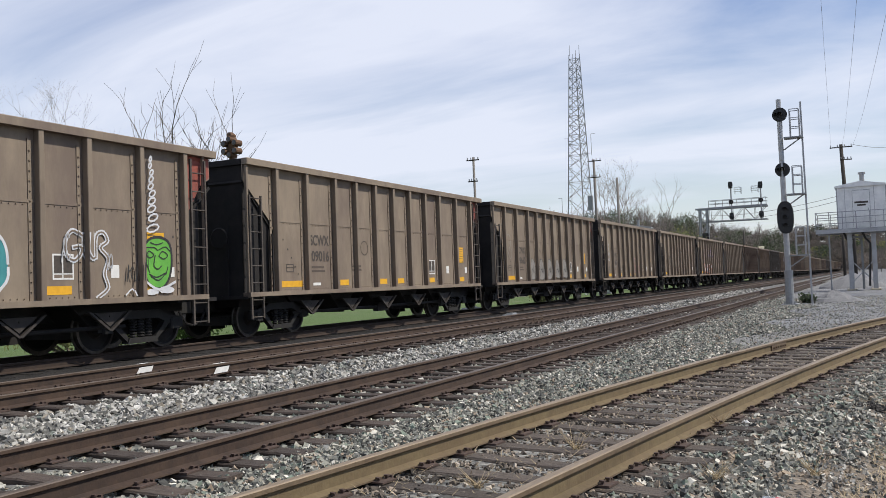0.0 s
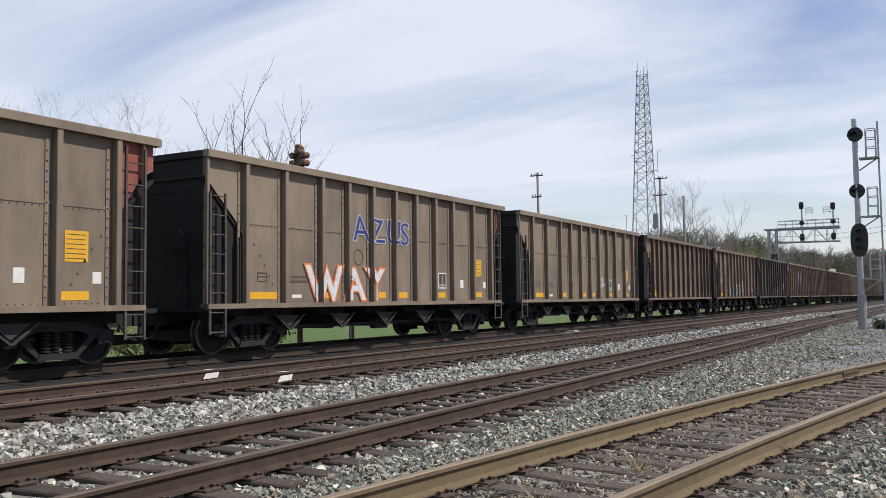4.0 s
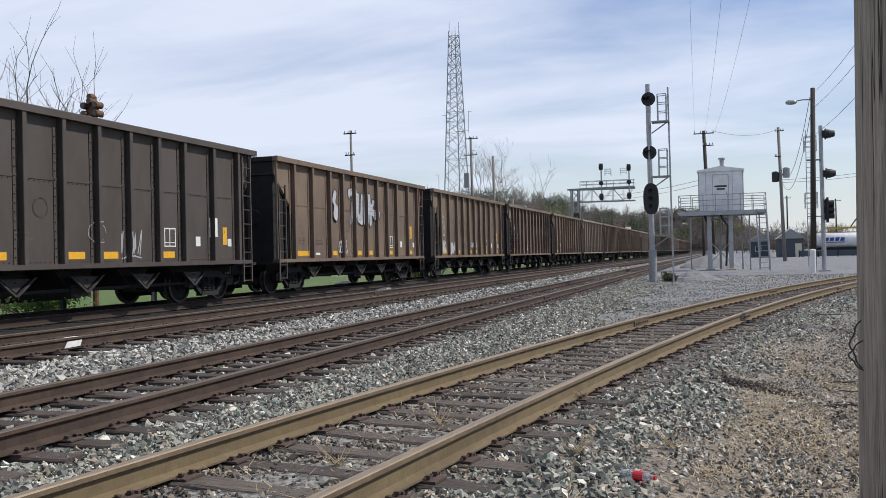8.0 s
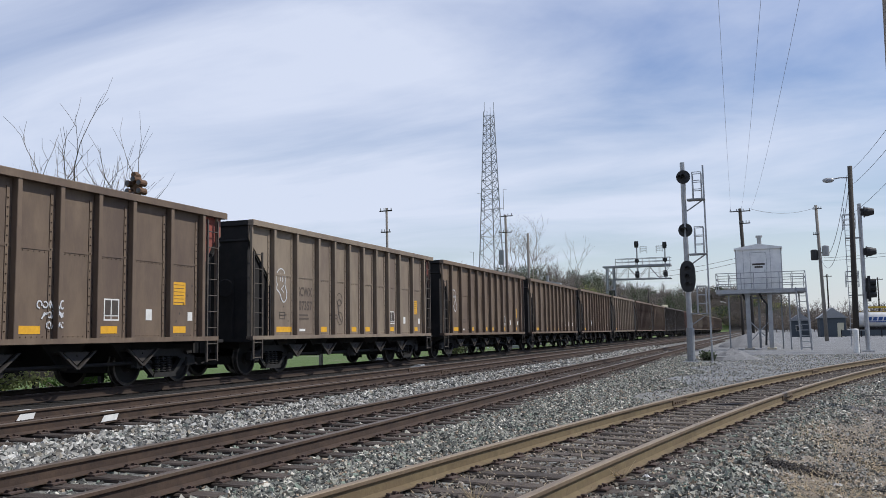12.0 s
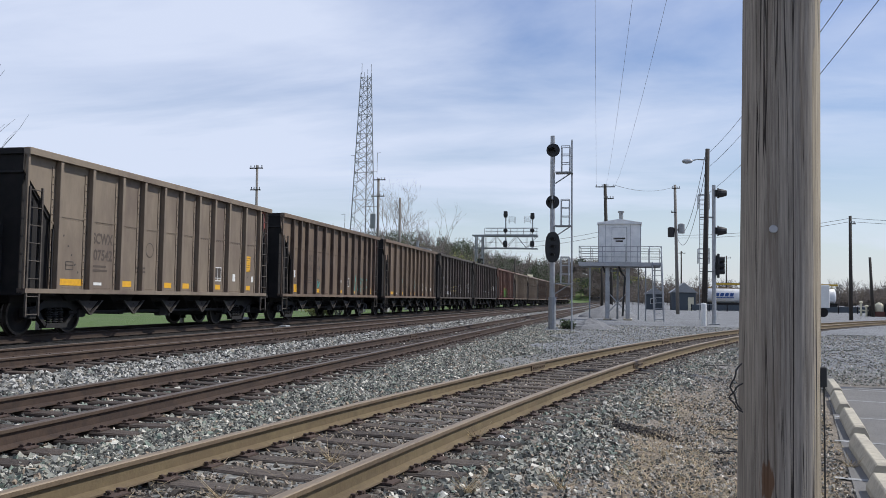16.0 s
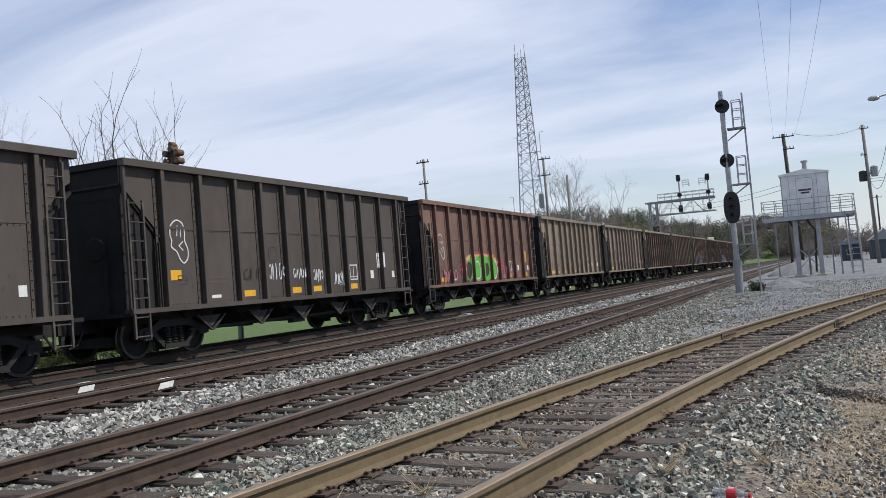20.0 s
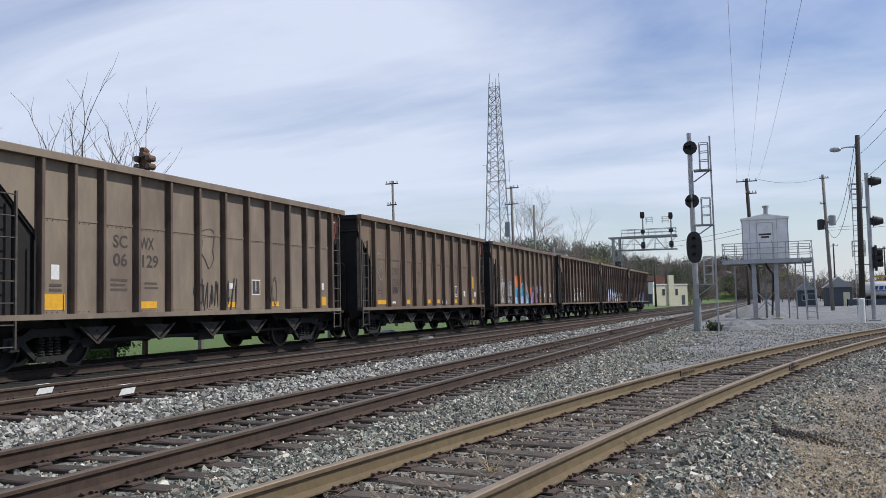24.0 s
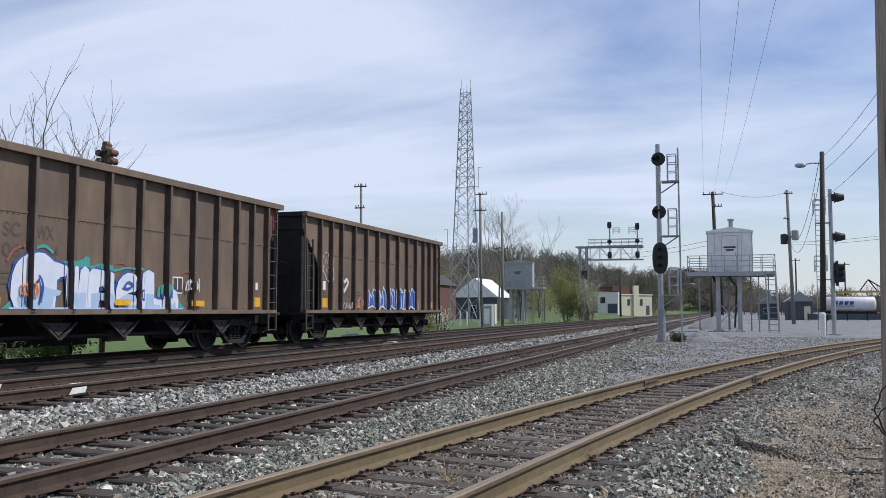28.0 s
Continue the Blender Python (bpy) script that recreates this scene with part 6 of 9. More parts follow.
    if k == 20:
        spray(car, p, stroke([(1.12, 3.4), (1.14, 3.33)], 0.04) + stroke([(1.42, 3.38), (1.44, 3.32)], 0.04) + stroke(curve([(1.08, 3.25), (1.2, 3.1), (1.4, 3.12), (1.52, 3.26)]), 0.04), SPRAY_WHITE, 0, 0, "white sprayed smile")
        spray(car, p, [rect(0.95, 2.3, 1.6, 2.5), rect(2.2, 1.66, 2.78, 1.88), rect(2.2, 1.24, 2.95, 1.46), rect(3.2, 1.24, 4.2, 1.46)], SPRAY_GREY, 0, 0, "bars of white sprayed writing")
        spray(car, p, [rect(4.55, 1.72, 5.1, 1.82), rect(4.5, 1.5, 5.25, 1.58), rect(5.56, 1.8, 6.0, 1.9), rect(5.56, 1.45, 6.0, 1.6)], SPRAY_STRAW, 0, 0, "bars of pale yellow sprayed writing")
        spray(car, p, box_tag(88, 7.6, 8.1, 1.25, 2.1, 2, 0.035), SPRAY_WHITE, 0, 0)
        decal(car, "reflector", flat([rect(0, 0, 0.38, 0.24)], YELLOW), 1.3, 1.52, p)
        decal(car, "label_plate", flat([rect(0, 0, 0.34, 0.46)], WHITE), 11.0, 1.73, p)
    if k == 21:
        for i, (y0, y1, z0, z1) in enumerate(((4.97, 5.7, 1.49, 1.95), (6.07, 6.72, 1.52, 1.8), (7.07, 7.58, 1.41, 1.78), (8.16, 8.68, 1.26, 1.68))):
            spray(car, p, box_tag(90 + i, y0, y1, z0, z1, 5, 0.03), SPRAY_WHITE, 0, 0)
        spray(car, p, box_tag(96, 3.92, 4.64, 1.5, 1.86, 3, 0.03), SPRAY_BLACK, 0, 0)
        decal(car, "reflector", flat([rect(0, 0, 0.36, 0.22)], YELLOW), 1.32, 1.6, p)
        decal(car, "label_plate", flat([rect(0, 0, 0.3, 0.46)], WHITE), p[9] - 0.25, 1.74, p)
    if k == 22:
        spray(car, p, [blob(95, 5.6, 1.35, 44, 0.25)], SPRAY_RED, 3.0, 1.0, "red sprayed patch")
        spray(car, p, [blob(97, 4.6, 1.3, 40, 0.25)], SPRAY_STRAW, 3.4, 1.0, "yellow sprayed patch")
        spray(car, p, [blob(99, 4.2, 1.15, 40, 0.25)], SPRAY_GREEN, 3.6, 1.0, "green sprayed patch")
        for i in range(4):
            y = 3.85 + 0.98 * i
            body = move(blob(101 + i, 0.8, 0.85, 9, 0.3), y, 1.08)
            bubble(car, p, body, SPRAY_GREEN if i % 2 else SPRAY_BLACK, SPRAY_WHITE if i % 2 else SPRAY_GREEN, 0.05, "sprayed bubble letter")
        spray(car, p, box_tag(106, 1.6, 3.0, 1.1, 1.6, 4, 0.06) + box_tag(107, 8.2, 9.6, 1.1, 1.7, 5, 0.05), SPRAY_PINK, 0, 0, "pink sprayed lettering")
    if k == 23:
        spray(car, p, stroke([(7.25 + 0.16 * math.cos(a * 0.6), 1.95 + 0.12 * math.sin(a * 0.6)) for a in range(12)], 0.035) + stroke([(7.2, 1.85), (7.3, 1.5), (7.55, 1.4)], 0.04) + stroke([(7.05 + 0.2 * math.cos(a * 0.6), 1.4 + 0.24 * math.sin(a * 0.6)) for a in range(12)], 0.03) + stroke([(7.5 + 0.2 * math.cos(a * 0.6), 1.38 + 0.24 * math.sin(a * 0.6)) for a in range(12)], 0.03), SPRAY_BLACK, 0, 0, "black sprayed figure on a wheel")
    if k == 25:
        spray(car, p, stroke(curve([(5.9, 2.75), (6.1, 2.95), (6.45, 3.0), (6.55, 2.85), (6.5, 2.5), (6.53, 2.3), (6.35, 2.06), (6.2, 2.25), (6.05, 2.4), (5.92, 2.5)], True), 0.025), FADED, 0, 0)
        spray(car, p, box_tag(102, 5.72, 7.6, 1.06, 1.85, 9, 0.032), SPRAY_BLACK, 0, 0, "thin black sprayed outlines")
        spray(car, p, box_tag(103, 8.84, 9.4, 1.08, 2.0, 3, 0.028), FADED, 0, 0)
    if k == 26:
        spray(car, p, box_tag(104, 7.64, 8.28, 1.1, 1.32, 4, 0.032), SPRAY_WHITE, 0, 0)
        spray(car, p, box_tag(105, 2.55, 3.3, 1.5, 1.8, 4, 0.035), SPRAY_BLACK, 0, 0)
    if k == 27:
        for seed, y0, y1 in ((111, 1.35, 2.3), (112, 2.6, 3.5)):
            spray(car, p, box_tag(seed, y0, y1, 1.3, 2.2, 3, 0.11) + box_tag(seed + 5, y0, y1, 1.06, 1.4, 4, 0.06), SPRAY_GREY, 0, 0, "soft white sprayed letters")
        spray(car, p, box_tag(117, 2.75, 3.5, 1.95, 2.25, 4, 0.03) + box_tag(118, 2.55, 3.5, 1.25, 1.5, 4, 0.03), SPRAY_BLACK, 0, 0)
        spray(car, p, [blob(113, 1.45, 0.8, 30, 0.3), move(blob(114, 0.8, 0.8, 24, 0.3), 2.35, -0.55)], SPRAY_ORANGE, 3.85, 1.8, "orange sprayed flames")
        for body in ([(3.88, 1.06), (3.86, 2.1), (4.2, 2.05), (4.5, 1.88), (4.7, 2.0), (4.74, 1.06)],
                     [(4.78, 1.06), (4.8, 2.02), (5.15, 2.12), (5.4, 1.65), (5.3, 2.12), (5.6, 2.22), (5.76, 1.06)],
                     [(5.82, 1.06), (5.72, 2.15), (6.0, 2.3), (6.26, 2.15), (6.2, 1.5), (6.42, 1.76), (6.6, 1.72), (6.68, 1.45), (6.86, 1.42), (6.88, 1.06)]):
            bubble(car, p, body, SPRAY_SKY, SPRAY_BLACK, 0.03, "light blue sprayed letter with a black rim", soft=False)
            mid = sum(q[0] for q in body) / len(body)
            spray(car, p, [[(mid + 0.88 * (x - mid), 1.06 + 0.36 * (z - 1.06)) for x, z in body]], SPRAY_PALE, 0, 0, "pale lower half of a blue letter")
            spray(car, p, stroke([(mid + 0.92 * (x - mid), 1.06 + 0.95 * (z - 1.06)) for x, z in body], 0.025), SPRAY_WHITE, 0, 0, "white rim of a blue letter")
        spray(car, p, [[(7.1, 1.06), (7.35, 1.75), (7.6, 1.7), (7.75, 2.0), (7.9, 1.06)]], SPRAY_PURPLE, 0, 0, "purple sprayed shape")
        spray(car, p, [[(7.98, 1.06), (8.0, 1.62), (8.5, 1.85), (8.55, 1.06)]], BRICK_RED, 0, 0, "brown-red sprayed shape")
        spray(car, p, stroke([(6.95, 2.05), (7.35, 1.8), (7.65, 1.98), (7.7, 1.1)], 0.03) + stroke([(7.9, 2.0), (8.2, 1.8), (8.6, 2.0)], 0.03) + stroke([(8.1, 1.75), (8.05, 1.08)], 0.03) + stroke([(8.5, 1.8), (8.6, 1.1)], 0.03) + box_tag(119, 8.45, 9.05, 1.6, 2.1, 5, 0.03), SPRAY_LILAC, 0, 0, "lilac sprayed outlines")
        spray(car, p, box_tag(120, 9.5, 10.2, 1.5, 1.85, 4, 0.022), SPRAY_BLACK, 0, 0)
    if k == 28:
        spray(car, p, handwritten("God", 4.28, 5.02, 1.2, 1.95, 0.075), SPRAY_WHITE, 0, 0, "white handwritten word")
        spray(car, p, handwritten("First", 5.32, 6.28, 1.2, 2.0, 0.07), SPRAY_WHITE, 0, 0, "white handwritten word")
        for y in (3.98, 6.78):
            spray(car, p, stroke([(y, 1.12), (y + 0.03, 1.92)], 0.07) + stroke([(y - 0.14, 1.62), (y + 0.16, 1.66)], 0.06), SPRAY_WHITE, 0, 0, "white sprayed cross")
    if k == 29:
        spray(car, p, stroke(curve([(3.2, 1.95), (3.35, 2.15), (3.6, 2.24)]), 0.05) + stroke(curve([(8.55, 1.9), (8.75, 1.96), (8.95, 1.93)]), 0.04) + stroke(curve([(6.0, 1.95), (6.3, 2.05), (6.6, 1.98)]), 0.03), SPRAY_RUST, 0, 0, "thin rust-red sprayed lines")
        spray(car, p, stroke(curve([(3.9, 2.22), (4.1, 2.26), (4.3, 2.16)]), 0.06) + stroke(curve([(4.6, 1.98), (5.0, 2.0), (5.3, 2.1), (5.36, 1.92), (5.7, 1.98), (6.1, 1.88), (6.5, 1.95), (7.0, 1.93)]), 0.05), TEAL_PALE, 0, 0, "sea-green sprayed rim")
        spray(car, p, [[(4.62, 1.82), (4.7, 2.02), (5.05, 1.98), (5.25, 2.16), (5.32, 1.95), (5.9, 1.98), (6.0, 1.75), (5.2, 1.8)], [(7.55, 1.06), (7.6, 1.55), (7.85, 1.66), (8.05, 1.55), (8.0, 1.35), (8.5, 1.2), (8.7, 1.06)], [(3.1, 1.06), (3.3, 1.22), (3.6, 1.06)]], TEAL_PALE, 0, 0, "sea-green sprayed patches")
        letters_ = ([(3.36, 1.1), (3.27, 1.5), (3.38, 1.88), (3.68, 2.1), (4.08, 2.12), (4.32, 1.98), (4.68, 1.9), (4.62, 1.7), (4.42, 1.62), (4.38, 1.06), (3.95, 1.06)],
                    [(4.66, 1.82), (4.9, 1.86), (4.9, 1.38), (5.0, 1.32), (5.06, 1.84), (5.3, 1.86), (5.3, 1.06), (4.72, 1.06)],
                    [(5.3, 1.06), (5.3, 1.8), (5.55, 1.88), (5.9, 1.8), (6.06, 1.55), (6.1, 1.06), (5.84, 1.06), (5.78, 1.48), (5.6, 1.5), (5.56, 1.06)],
                    [(6.12, 1.3), (6.2, 1.65), (6.5, 1.85), (6.82, 1.76), (6.9, 1.5), (6.52, 1.4), (6.56, 1.26), (6.92, 1.24), (6.88, 1.06), (6.3, 1.06)],
                    [(6.95, 1.06), (6.98, 1.84), (7.4, 1.88), (7.42, 1.32), (7.7, 1.28), (7.72, 1.06)],
                    [(7.74, 1.06), (7.76, 1.36), (7.9, 1.3), (8.0, 1.5), (8.25, 1.48), (8.32, 1.06)])
        for body in letters_:
            spray(car, p, stroke(body + body[:1], 0.1), SPRAY_NAVY_BRIGHT, 0, 0, "blue rim of a white letter")
        for body in letters_:
            spray(car, p, [curve(body, True, 2)], SPRAY_SNOW, 0, 0, "white sprayed bubble letter")
            mid = sum(q[0] for q in body) / len(body)
            spray(car, p, [[(mid + 0.8 * (x - mid), 1.06 + 0.42 * (z - 1.06)) for x, z in body]], SPRAY_PALE, 0, 0, "pale blue shade in a white letter")
        spray(car, p, stroke(curve([(3.6, 1.2), (3.68, 1.5), (3.9, 1.68), (4.02, 1.5), (3.98, 1.2)]), 0.05) + stroke(curve([(6.36, 1.52), (6.5, 1.64), (6.66, 1.58), (6.5, 1.5), (6.36, 1.52)]), 0.05), SPRAY_NAVY_BRIGHT, 0, 0, "blue lines in white letters")
        spray(car, p, box_tag(131, 3.48, 3.8, 1.25, 1.6, 4, 0.03), SPRAY_ORANGE, 0, 0, "orange scribble")
        spray(car, p, [rect(3.2, 1.056, 8.5, 1.09)], SPRAY_PALE, 0, 0, "pale overspray along the sill")
        spray(car, p, box_tag(125, 8.58, 8.98, 1.48, 1.8, 4, 0.03), SPRAY_WHITE, 0, 0)
        for y in (p[2] - 0.22, p[5] + 0.2, p[8] - 0.1):
            decal(car, "reflector", flat([rect(0, 0, 0.5, 0.13)], YELLOW), y, 1.14, p, "", 0.11)
    if k == 30:
        spray(car, p, stroke(curve([(3.05, 1.68), (2.8, 1.95), (2.9, 2.08), (3.06, 2.0), (3.22, 2.08), (3.34, 1.95), (3.05, 1.68)]), 0.1), SPRAY_WHITE, 0, 0, "white sprayed heart")
        for i, (y, w_) in enumerate(((4.85, 1.05), (5.95, 0.8), (6.75, 0.95), (7.7, 0.9), (8.6, 1.3))):
            rnd = random.Random(140 + i)
            body = [(y, 1.06), (y + 0.05 + rnd.uniform(0, 0.1), 1.85), (y + w_ * 0.3, 1.8 + rnd.uniform(-0.1, 0.1)), (y + w_ * 0.5, 1.5), (y + w_ * 0.7, 1.85 + rnd.uniform(-0.1, 0.1)), (y + w_ * 0.95, 1.75), (y + w_, 1.06), (y + w_ * 0.6, 1.2)]
            bubble(car, p, body, SPRAY_NAVY_BRIGHT, SPRAY_SNOW, 0.05, "blue sprayed letter with a white rim", soft=False)
            spray(car, p, stroke([(y + w_ * 0.3, 1.15), (y + w_ * 0.35, 1.65)], 0.045) + stroke([(y + w_ * 0.75, 1.2), (y + w_ * 0.7, 1.6)], 0.04), SPRAY_SNOW, 0, 0, "white lines in a blue letter")
        spray(car, p, box_tag(133, 4.0, 4.6, 1.1, 1.5, 3, 0.05), SPRAY_PINK, 0, 0)
        spray(car, p, box_tag(134, 2.8, 3.6, 1.08, 1.3, 4, 0.04), SPRAY_GREY, 0, 0)


CARS = {}


def build_train():
    bases = {}
    for k, (kind, paint, number, faint) in TRAIN.items():
        posts = POSTS_A if kind == A else POSTS_B
        if (kind, paint) not in bases:
            bases[kind, paint] = base_car(posts, PAINT[paint], paint in ("tan", "brown"))
            car = bases[kind, paint]
        else:
            plain = bases[kind, paint]
            kids = [o for o in plain.children if o.name.split(".")[0] in ("reflector", "notice_line", "warning_panel", "data_panel", "data_panel_backing", "label_plate", "stencil", "stencil_box", "bolt_mark", "lettering", "emblem", "graffiti")]
            for o in kids:
                o.parent = None
            car = copy_thing(plain, Matrix())
            for o in kids:
                o.parent = plain
        if kind == A:
            markings_a(car, posts, number, faint, paint == "dark")
        else:
            markings_b(car, posts, number, faint)
        graffiti(k, car, posts)
        tagged(car, f"{COLOUR_WORDS[paint]} weathered steel open-top coal hopper car on the rails", "railway car", "hopper cars of the coal train")
        CARS[k] = car


build_train()


# ---- signals ----
def head_shape(z, r=0.3, k=-1, visor=True):
    """A round signal head facing the tracks: backing disc, lamp housing, visors."""
    s = Shape()
    s.lathe([(r, 0.0), (r, 0.025), (0.03, 0.03)], "y", (0, 0.1 * k, z), n=22)
    s.lathe([(0.16, 0.02), (0.16, 0.28), (0.1, 0.34)], "y", (0, 0.1, z), n=14)
    return s


def visor_shape(z, k=-1, r=0.1, x=0.0):
    """A lens hood: an open half tube."""
    s = Shape()
    n = 10
    vs = []
    for i in range(n):
        a = math.radians(-20 + 220 * i / (n - 1))
        for q, y in ((r, 0.1 * k), (r, 0.36 * k), (r * 0.93, 0.36 * k), (r * 0.93, 0.1 * k)):
            vs.append((x + q * math.cos(a), y, z + q * math.sin(a)))
    fs = [(4 * i + j, 4 * i + (j + 1) % 4, 4 * i + 4 + (j + 1) % 4, 4 * i + 4 + j) for i in range(n - 1) for j in range(4)]
    return s.add(vs, fs + [(3, 2, 1, 0), tuple(4 * n - 4 + j for j in range(4))])


def cage(parent, x0, x1, z, h=1.15, depth=0.5, y0=0.0):
    """The railing of a small maintenance platform, bar by bar."""
    for x in (x0, x1):
        for y in (-depth / 2, depth / 2):
            part("railing_post", Shape().bar((x, y0 + y, z), (x, y0 + y, z + h), 0.035), GALV, parent)
    for zz in (z + h * 0.35, z + h * 0.68, z + h):
        for y in (-depth / 2, depth / 2):
            part("railing_bar", Shape().bar((x0, y0 + y, zz), (x1, y0 + y, zz), 0.03), GALV, parent)
        part("railing_bar", Shape().bar((x1, y0 - depth / 2, zz), (x1, y0 + depth / 2, zz), 0.03), GALV, parent)


def signal_mast():
    m = thing("railway_signal", "galvanised three-head railway signal mast with service platforms on gravel", "railway signal", pose(-3.13, 39.2, 0.03))
    part("mast", Shape().tube((0, 0, 0.05), (-0.05, 0, 8.68), 0.125, 0.10, 12), GALV, m)
    part("base_plate", Shape().cbox(-0.35, 0.35, -0.3, 0.3, 0, 0.06, 0.01).tube((0.2, 0.2, 0), (0.2, 0.2, 0.16), 0.03).tube((-0.2, 0.2, 0), (-0.2, 0.2, 0.16), 0.03).tube((-0.2, -0.2, 0), (-0.2, -0.2, 0.16), 0.03).tube((0.2, -0.2, 0), (0.2, -0.2, 0.16), 0.03), GALV_DARK, m)
    part("collar", Shape().lathe([(0.17, 0), (0.17, 1.4)], "z", (0, 0, 0.06), n=12), GALV_DARK, m)
    for z in (8.05, 5.72):
        h = part("signal_head", head_shape(z - 0.03), SIGNAL_BLACK, m)
        h.location.x = -0.02
        part("lens_hood", visor_shape(z - 0.03), SIGNAL_BLACK, h)
        part("lens_hood", visor_shape(z - 0.03, r=0.075, x=-0.15), SIGNAL_BLACK, h)
        part("bracket", Shape().box(-0.06, 0.06, -0.06, 0.12, z - 0.6, z - 0.3), GALV_DARK, m)
    s = Shape()
    n = 28
    pts = [(0.33 * math.copysign(abs(math.cos(6.2832 * i / n)) ** 0.8, math.cos(6.2832 * i / n)), 3.68 + 0.68 * math.copysign(abs(math.sin(6.2832 * i / n)) ** 0.75, math.sin(6.2832 * i / n))) for i in range(n)]
    s.slab(pts, -0.14, -0.11, axis="y")
    s.box(-0.14, 0.14, -0.1, 0.25, 3.15, 4.2)
    h = part("signal_head", s, SIGNAL_BLACK, m)
    for z in (4.02, 3.68, 3.34):
        part("lens_hood", visor_shape(z), SIGNAL_BLACK, h)
    # the ladder post behind the platforms
    part("ladder_post", Shape().bar((0.86, 0.05, 0), (0.80, 0.05, 8.5), 0.07), GALV, m)
    for z in (6.98, 4.6, 2.05):
        part("platform", Shape().box(0.1, 0.85, -0.3, 0.3, z, z + 0.05).bar((0.08, 0, z - 0.45), (0.75, 0, z), 0.05), GALV_DARK, m)
        cage(m, 0.36, 0.72, z + 0.05)


signal_mast()


def yard_signal():
    m = thing("railway_signal", "galvanised three-head signal mast with hooded heads beside a lamp pole", "railway signal", pose(5.34, 55.5, 0.02))
    part("mast", Shape().tube((0, 0, 0.05), (-0.03, 0, 8.5), 0.13, 0.11, 12), GALV, m)
    part("base_plate", Shape().cbox(-0.3, 0.3, -0.3, 0.3, 0, 0.08, 0.01), GALV_DARK, m)
    for z in (8.0, 5.7, 3.6):
        s = Shape()
        r = 0.32 if z > 4 else 0.42
        s.lathe([(r, -0.03), (r, 0.03), (0.05, 0.04)], "x", (0.22, 0, z), n=18)
        if z < 4:
            s.slab([(-0.3, z - 0.75), (0.3, z - 0.75), (0.36, z), (0.3, z + 0.7), (-0.3, z + 0.7), (-0.36, z)], 0.18, 0.28)
            s.box(0.1, 0.3, -0.18, 0.18, z - 0.6, z + 0.6)
        s.box(0.05, 0.24, -0.14, 0.14, z - 0.2, z + 0.2)
        h = part("signal_head", s, SIGNAL_BLACK, m)
        for zz in ((z,) if z > 4 else (z + 0.35, z, z - 0.35)):
            part("lens_hood", Shape().lathe([(0.27, 0.2), (0.26, 0.4), (0.17, 0.72), (0.15, 0.72), (0.22, 0.4), (0.2, 0.25)] if z > 4 else [(0.19, 0.24), (0.18, 0.6), (0.16, 0.6), (0.16, 0.25)], "x", (0, 0, zz), n=12), SIGNAL_BLACK, h)
    for z in (6.5, 3.2, 1.2):
        part("platform", Shape().box(-0.85, -0.05, -0.25, 0.25, z, z + 0.05), GALV_DARK, m)
    lad = Shape()
    for x in (-0.85, -0.5):
        lad.bar((x, 0, 0.3), (x, 0, 8.3), 0.04)
    part("ladder_frame", lad, GALV, m)
    rung = Shape().tube((-0.85, 0, 0), (-0.5, 0, 0), 0.013, n=5).mesh("rung", GALV)
    for i in range(26):
        part("rung", rung, None, m, at=(0, 0, 0.4 + 0.3 * i))
    for z in (7.0, 3.7):
        cage(m, -0.95, -0.3, z, 0.9, 0.6)


yard_signal()


def position_light():
    """The rusty multi-lamp signal behind the train."""
    m = thing("railway_signal", "rusty brown multi-lamp position signal on a post", "railway signal", pose(-17.95, 21.7, land(-18, 22)))
    part("mast", Shape().tube((0, 0, 0), (0, 0, 6.0), 0.09, 0.08, 10), RUST, m)
    part("backing", Shape().lathe([(0.22, -0.02), (0.22, 0.02)], "y", (0, 0, 6.07), n=18), RUST, m)
    for i in range(6):
        a = math.radians(30 + 60 * i)
        x, z = 0.25 * math.cos(a), 6.07 + 0.25 * math.sin(a)
        h = part("lamp_housing", Shape().lathe([(0.09, -0.17), (0.105, -0.12), (0.105, 0.12), (0.05, 0.18)], "y", (x, 0, z), n=12), RUST, m)
        part("lens", Shape().lathe([(0.08, -0.175), (0.02, -0.18)], "y", (x, 0, z), n=10), LENS, h)
    part("lamp_housing", Shape().lathe([(0.09, -0.14), (0.11, 0.0), (0.05, 0.16)], "y", (0, 0, 6.45), n=10), RUST, m)


position_light()


